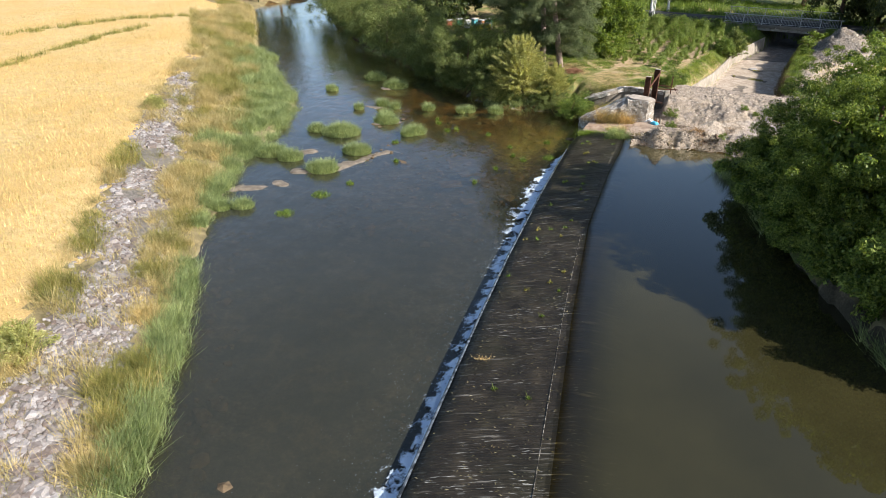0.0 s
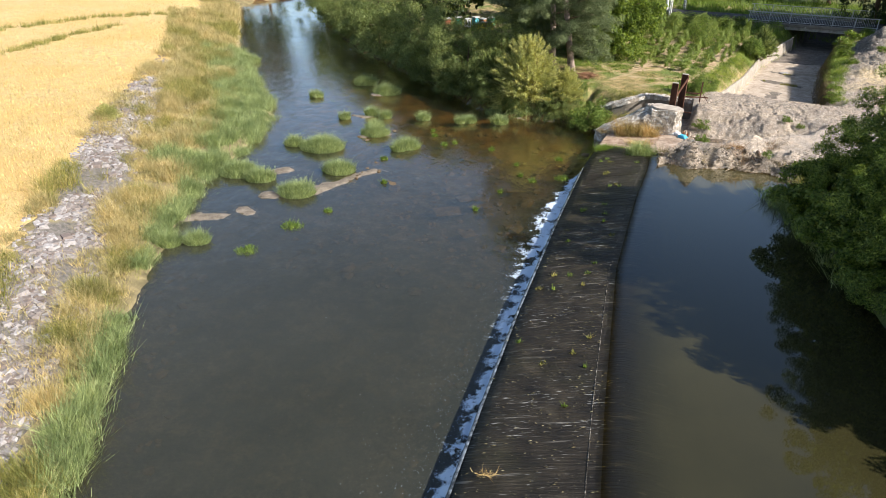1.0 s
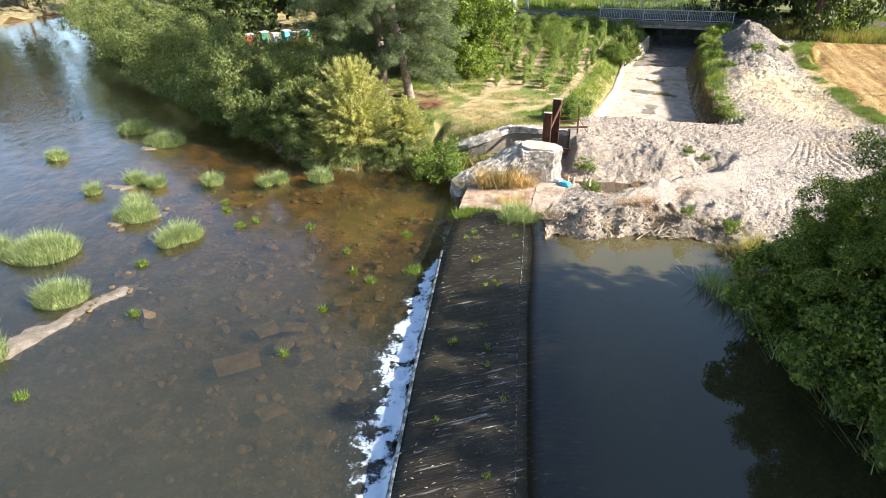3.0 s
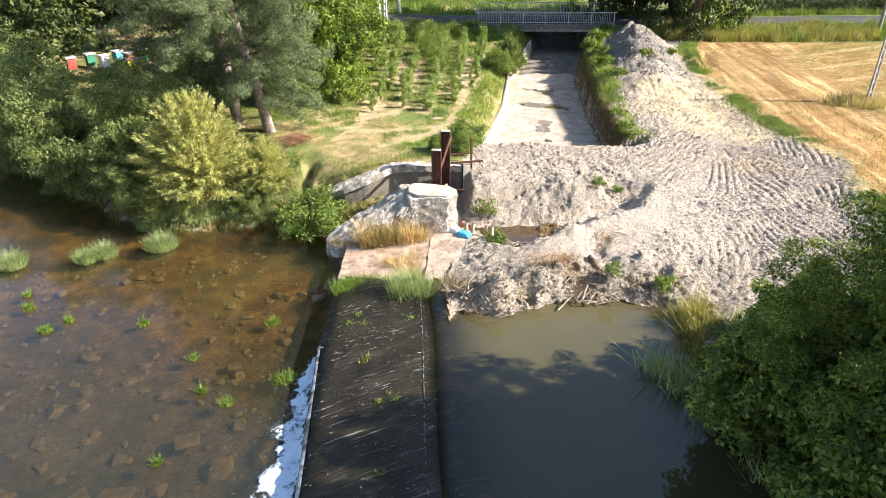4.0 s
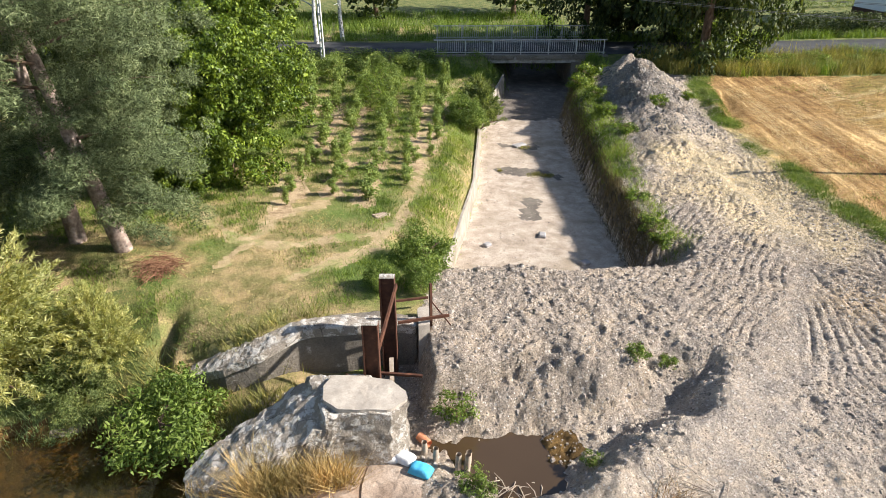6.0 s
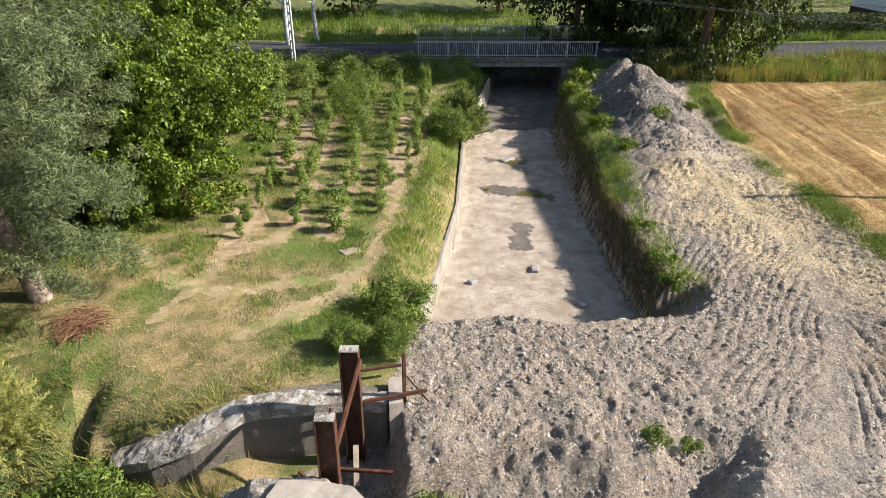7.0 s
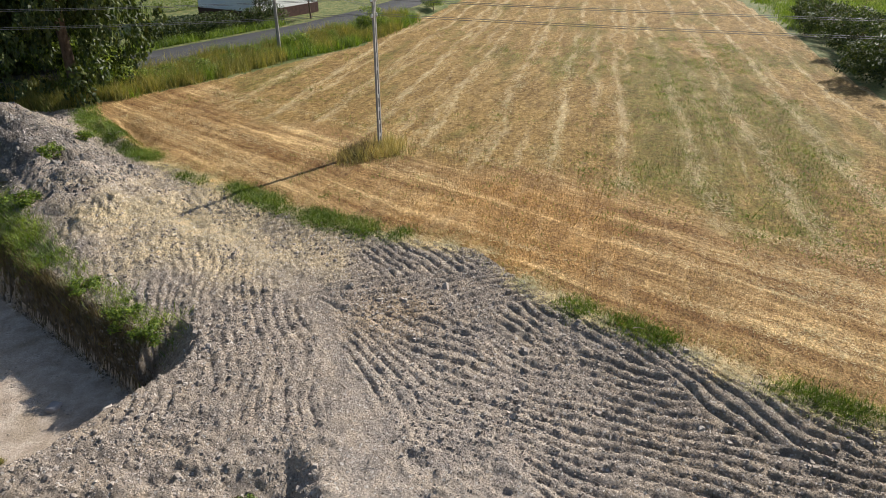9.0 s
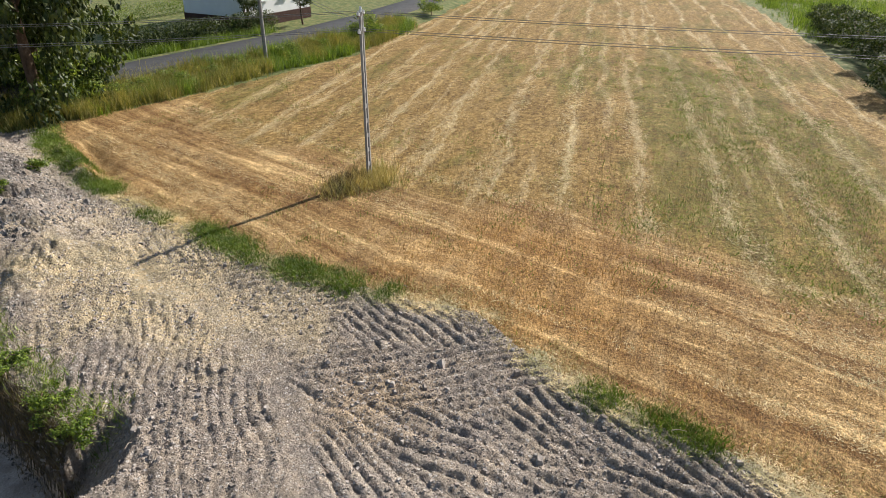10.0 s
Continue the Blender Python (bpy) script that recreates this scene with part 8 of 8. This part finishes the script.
place(tree("thicket_bush", "dark bramble thicket beside the field", "bush", 14, 2.8, 2.4, 2.2, 5000, "dark bramble leaves", L_DARK, (0.2, 0.1), 0.5, 80, 0.08, 0.0), [(62, 23.4, 0, 1.0, 0), (66, 22.2, 60, 1.1, 0), (70.5, 22.8, 130, 1.0, 0), (75, 22.2, 200, 1.05, 0), (80, 22.8, 270, 0.95, 0), (85.5, 22.6, 330, 0.9, 0), (58, 20.5, 30, 1.2, 0), (53, 20.8, 90, 1.1, 0), (92, 22.5, 90, 0.7, 0)])
p = rand_in(rs, [(80, 25), (115, 26), (115, 8), (80, 8)], 700)
grass("right_meadow", "tall yellow-green meadow beyond the thicket", blades(rs, tussock(rs, p, 0.6, 20), 0.7, 0.06, 0.4), G_GREEN)
place(tree("young_tree", "thin young tree standing in the thicket", "tree", 15, 3.6, 1.0, 1.0, 700, "sparse small leaves", L_SALLOW, (0.12, 0.06), 0.5, 20, 0.06, 0.3), [(84.5, 19.5, 0, 1.0, 0)])

# ---- garden ----
rs = np.random.default_rng(91)
GARDEN = [(9.5, 50.6), (15.6, 50.2), (17.6, 53.2), (21.8, 59.8), (26.2, 68.4), (31.5, 76.2), (22, 80.5), (6, 86), (-6, 76), (-2, 62), (1.5, 56), (5, 53.4)]
p = rand_in(rs, GARDEN, 5400)
d = np.min([dist(p[:, 0], p[:, 1], q) for q in PATHS], axis=0)
row = np.min([dist(p[:, 0], p[:, 1], [(q[0], q[1]), (q[0] + 0.75 * (q[2] - q[0]), q[1] + 0.75 * (q[3] - q[1]))]) for q in ORCHARD], axis=0)
p = p[(d > 0.45) & (row > 1.1 * fbm(p[:, 0] * 0.8, p[:, 1] * 0.8, 3, 45) - 0.1)]
g = fbm(p[:, 0] * 0.35, p[:, 1] * 0.35, 3, 151)
mown = np.maximum(np.exp(-(((p[:, 0] - 12.4) / 4.4) ** 4 + ((p[:, 1] - 53.6) / 3.4) ** 4)), 0.8 * np.exp(-(((p[:, 0] - 15.4) / 2.2) ** 2 + ((p[:, 1] - 56.6) / 1.6) ** 2)))
lush = g > 0.42 + 0.11 * mown - 0.08 * smooth(56, 59, p[:, 1])
grass("lawn_grass", "green grass tufts on the garden lawn", blades(rs, tussock(rs, p[lush], 0.26, 44), 0.15, 0.022, 1.0), G_LAWN)
grass("lawn_straw", "sunburnt dry grass on the garden lawn", blades(rs, tussock(rs, p[~lush], 0.35, 44), 0.09, 0.02, 1.5), G_DRY)
k = g > 0.5
k &= (mown < 0.3) | (g > 0.58)
grass("lush_clumps", "lush green grass clumps in the garden", blades(rs, tussock(rs, p[k][:1500], 0.2, 40), 0.2, 0.022, 0.9), G_GREEN)
grass("lush_clumps", "fresh yellow-green grass clumps in the garden", blades(rs, tussock(rs, p[k][1500:2300], 0.2, 36), 0.18, 0.022, 1.0), G_LIME)
q = tussock(rs, p[~lush][::2], 0.3, 16)
grass("lawn_litter", "brown dead grass litter on the lawn", blades(rs, q, 0.1, 0.024, 2.0), G_ROOT)
L_SAPLING = foliage("sapling_leaves", (0.14, 0.2, 0.05), (0.25, 0.33, 0.09), (0.4, 0.46, 0.17), 0.4)


def sapling():
    rs = np.random.default_rng(16)
    ob = tagged(new("sapling"), "young green fruit sapling planted in a row", "sapling", "orchard rows")
    v, f = tube(np.array([[0, 0, -0.1], [0.03, 0.0, 0.8], [0.0, 0.04, 1.7]]), [0.03, 0.022, 0.01], 6)
    put("stem", np_mesh("stem", v, f, [M_BARK], True), ob)
    c = np.stack([rs.normal(size=14) * 0.14, rs.normal(size=14) * 0.14, np.linspace(0.35, 1.75, 14)], 1)
    v, f = leaf_quads(rs, c, np.full((14, 3), 0.32), 640, 0.16, 0.09, 0.2)
    put("crown", np_mesh("crown", v, f, [L_SAPLING]), ob)
    return ob


base_sapling = sapling()
rows = []
for ax, ay, bx, by, n, size in ORCHARD:
    for k in range(n):
        t = (k + 0.3 * rs.normal()) / (n - 1)
        if rs.random() < 0.9:
            rows.append((ax + (bx - ax) * t + rs.normal() * 0.12, ay + (by - ay) * t + rs.normal() * 0.12, rs.random() * 360, (size * (0.4 + 0.45 * rs.random()), size * (0.42 + 0.45 * t) * (0.6 + 0.7 * rs.random())), 0.0))
place(base_sapling, rows)
place(tree("tall_weeds", "dense stand of tall garden plants", "bush", 17, 2.2, 1.3, 1.3, 3600, "green garden leaves", L_SAPLING, (0.16, 0.09), 0.5, 40, 0.04, 0.0), [(15.2, 72.5, 0, 1, 0), (16.4, 75.0, 50, 1.05, 0), (18.0, 77.0, 100, 0.9, 0), (20.4, 77.0, 150, 0.7, 0), (23.0, 76.2, 20, 0.7, 0)])
place(tree("dill_clump", "feathery yellow-green flowering herb clump", "plant", 18, 1.8, 0.8, 0.8, 2600, "fine yellow-green sprays", L_WALNUT, (0.12, 0.02), 0.4, 30, 0.02, 0.0), [(20.6, 69.5, 0, 1.2, 0), (21.2, 70.6, 60, 1.3, 0), (21.9, 71.6, 120, 1.2, 0), (20.2, 66.0, 30, 0.8, 0), (21.0, 66.2, 200, 0.8, 0)])
twig_heap("heap of reddish dry brushwood on the lawn", [(8.7, 54.3), (9.0, 54.6), (8.8, 54.9)], 260, 19, 0.75, 0.009, surface("red_brushwood", [(0.3, (0.17, 0.08, 0.045)), (0.7, (0.34, 0.19, 0.11))], 6))
slab(16.7, 55.8, 2.42, 0.55, 0.35, 10, 3, "pale stone lying in the lawn", M_SANDY)
place(tree("birch", "birch with a white trunk beside the road", "tree", 20, 10.0, 2.6, 2.6, 8000, "small green leaves", L_BUSH, (0.13, 0.09), 0.8, 50, 0.2, 0.4, 0.2, (0, 0), surface("birch_bark", [(0.35, (0.08, 0.075, 0.07)), (0.5, (0.55, 0.54, 0.52)), (0.8, (0.7, 0.69, 0.67))], 5)), [(21.6, 86.6, 0, 1, 0), (24.3, 89.0, 90, 1.0, 0)])


def hive(x, y, rz, col, label):
    ob = thing("beehive", label, "beehive", x, y, float(height(x, y)[0]), rz, "beehives under the trees")
    mat = surface("hive_paint", [(0.3, tuple(c * 0.85 for c in col)), (0.7, col)], 4, rough=0.6, bump=0.2)
    part("body", box(-0.28, -0.25, 0.2, 0.28, 0.25, 0.95, 0.01), mat, ob)
    part("roof", box(-0.34, -0.31, 0.95, 0.34, 0.31, 1.05, 0.01), M_STEEL, ob, "grey sheet-metal roof")
    for sx in (-0.22, 0.22):
        for sy in (-0.2, 0.2):
            part("leg", box(sx - 0.03, sy - 0.03, 0, sx + 0.03, sy + 0.03, 0.2), M_WOOD, ob)


for i, (x, y, c, n) in enumerate([(-3.6, 74.6, (0.45, 0.08, 0.06), "red"), (-2.5, 75.6, (0.05, 0.2, 0.12), "green"), (-1.5, 74.6, (0.6, 0.6, 0.58), "white"), (-0.7, 75.8, (0.1, 0.35, 0.4), "turquoise"), (0.1, 74.8, (0.35, 0.15, 0.07), "brown"), (0.0, 72.6, (0.65, 0.5, 0.05), "yellow"), (0.9, 72.9, (0.65, 0.5, 0.05), "yellow"), (1.0, 75.6, (0.08, 0.35, 0.2), "green")]):
    hive(x, y, 20 + 7 * i, c, "small wooden beehive painted %s under the trees" % n)
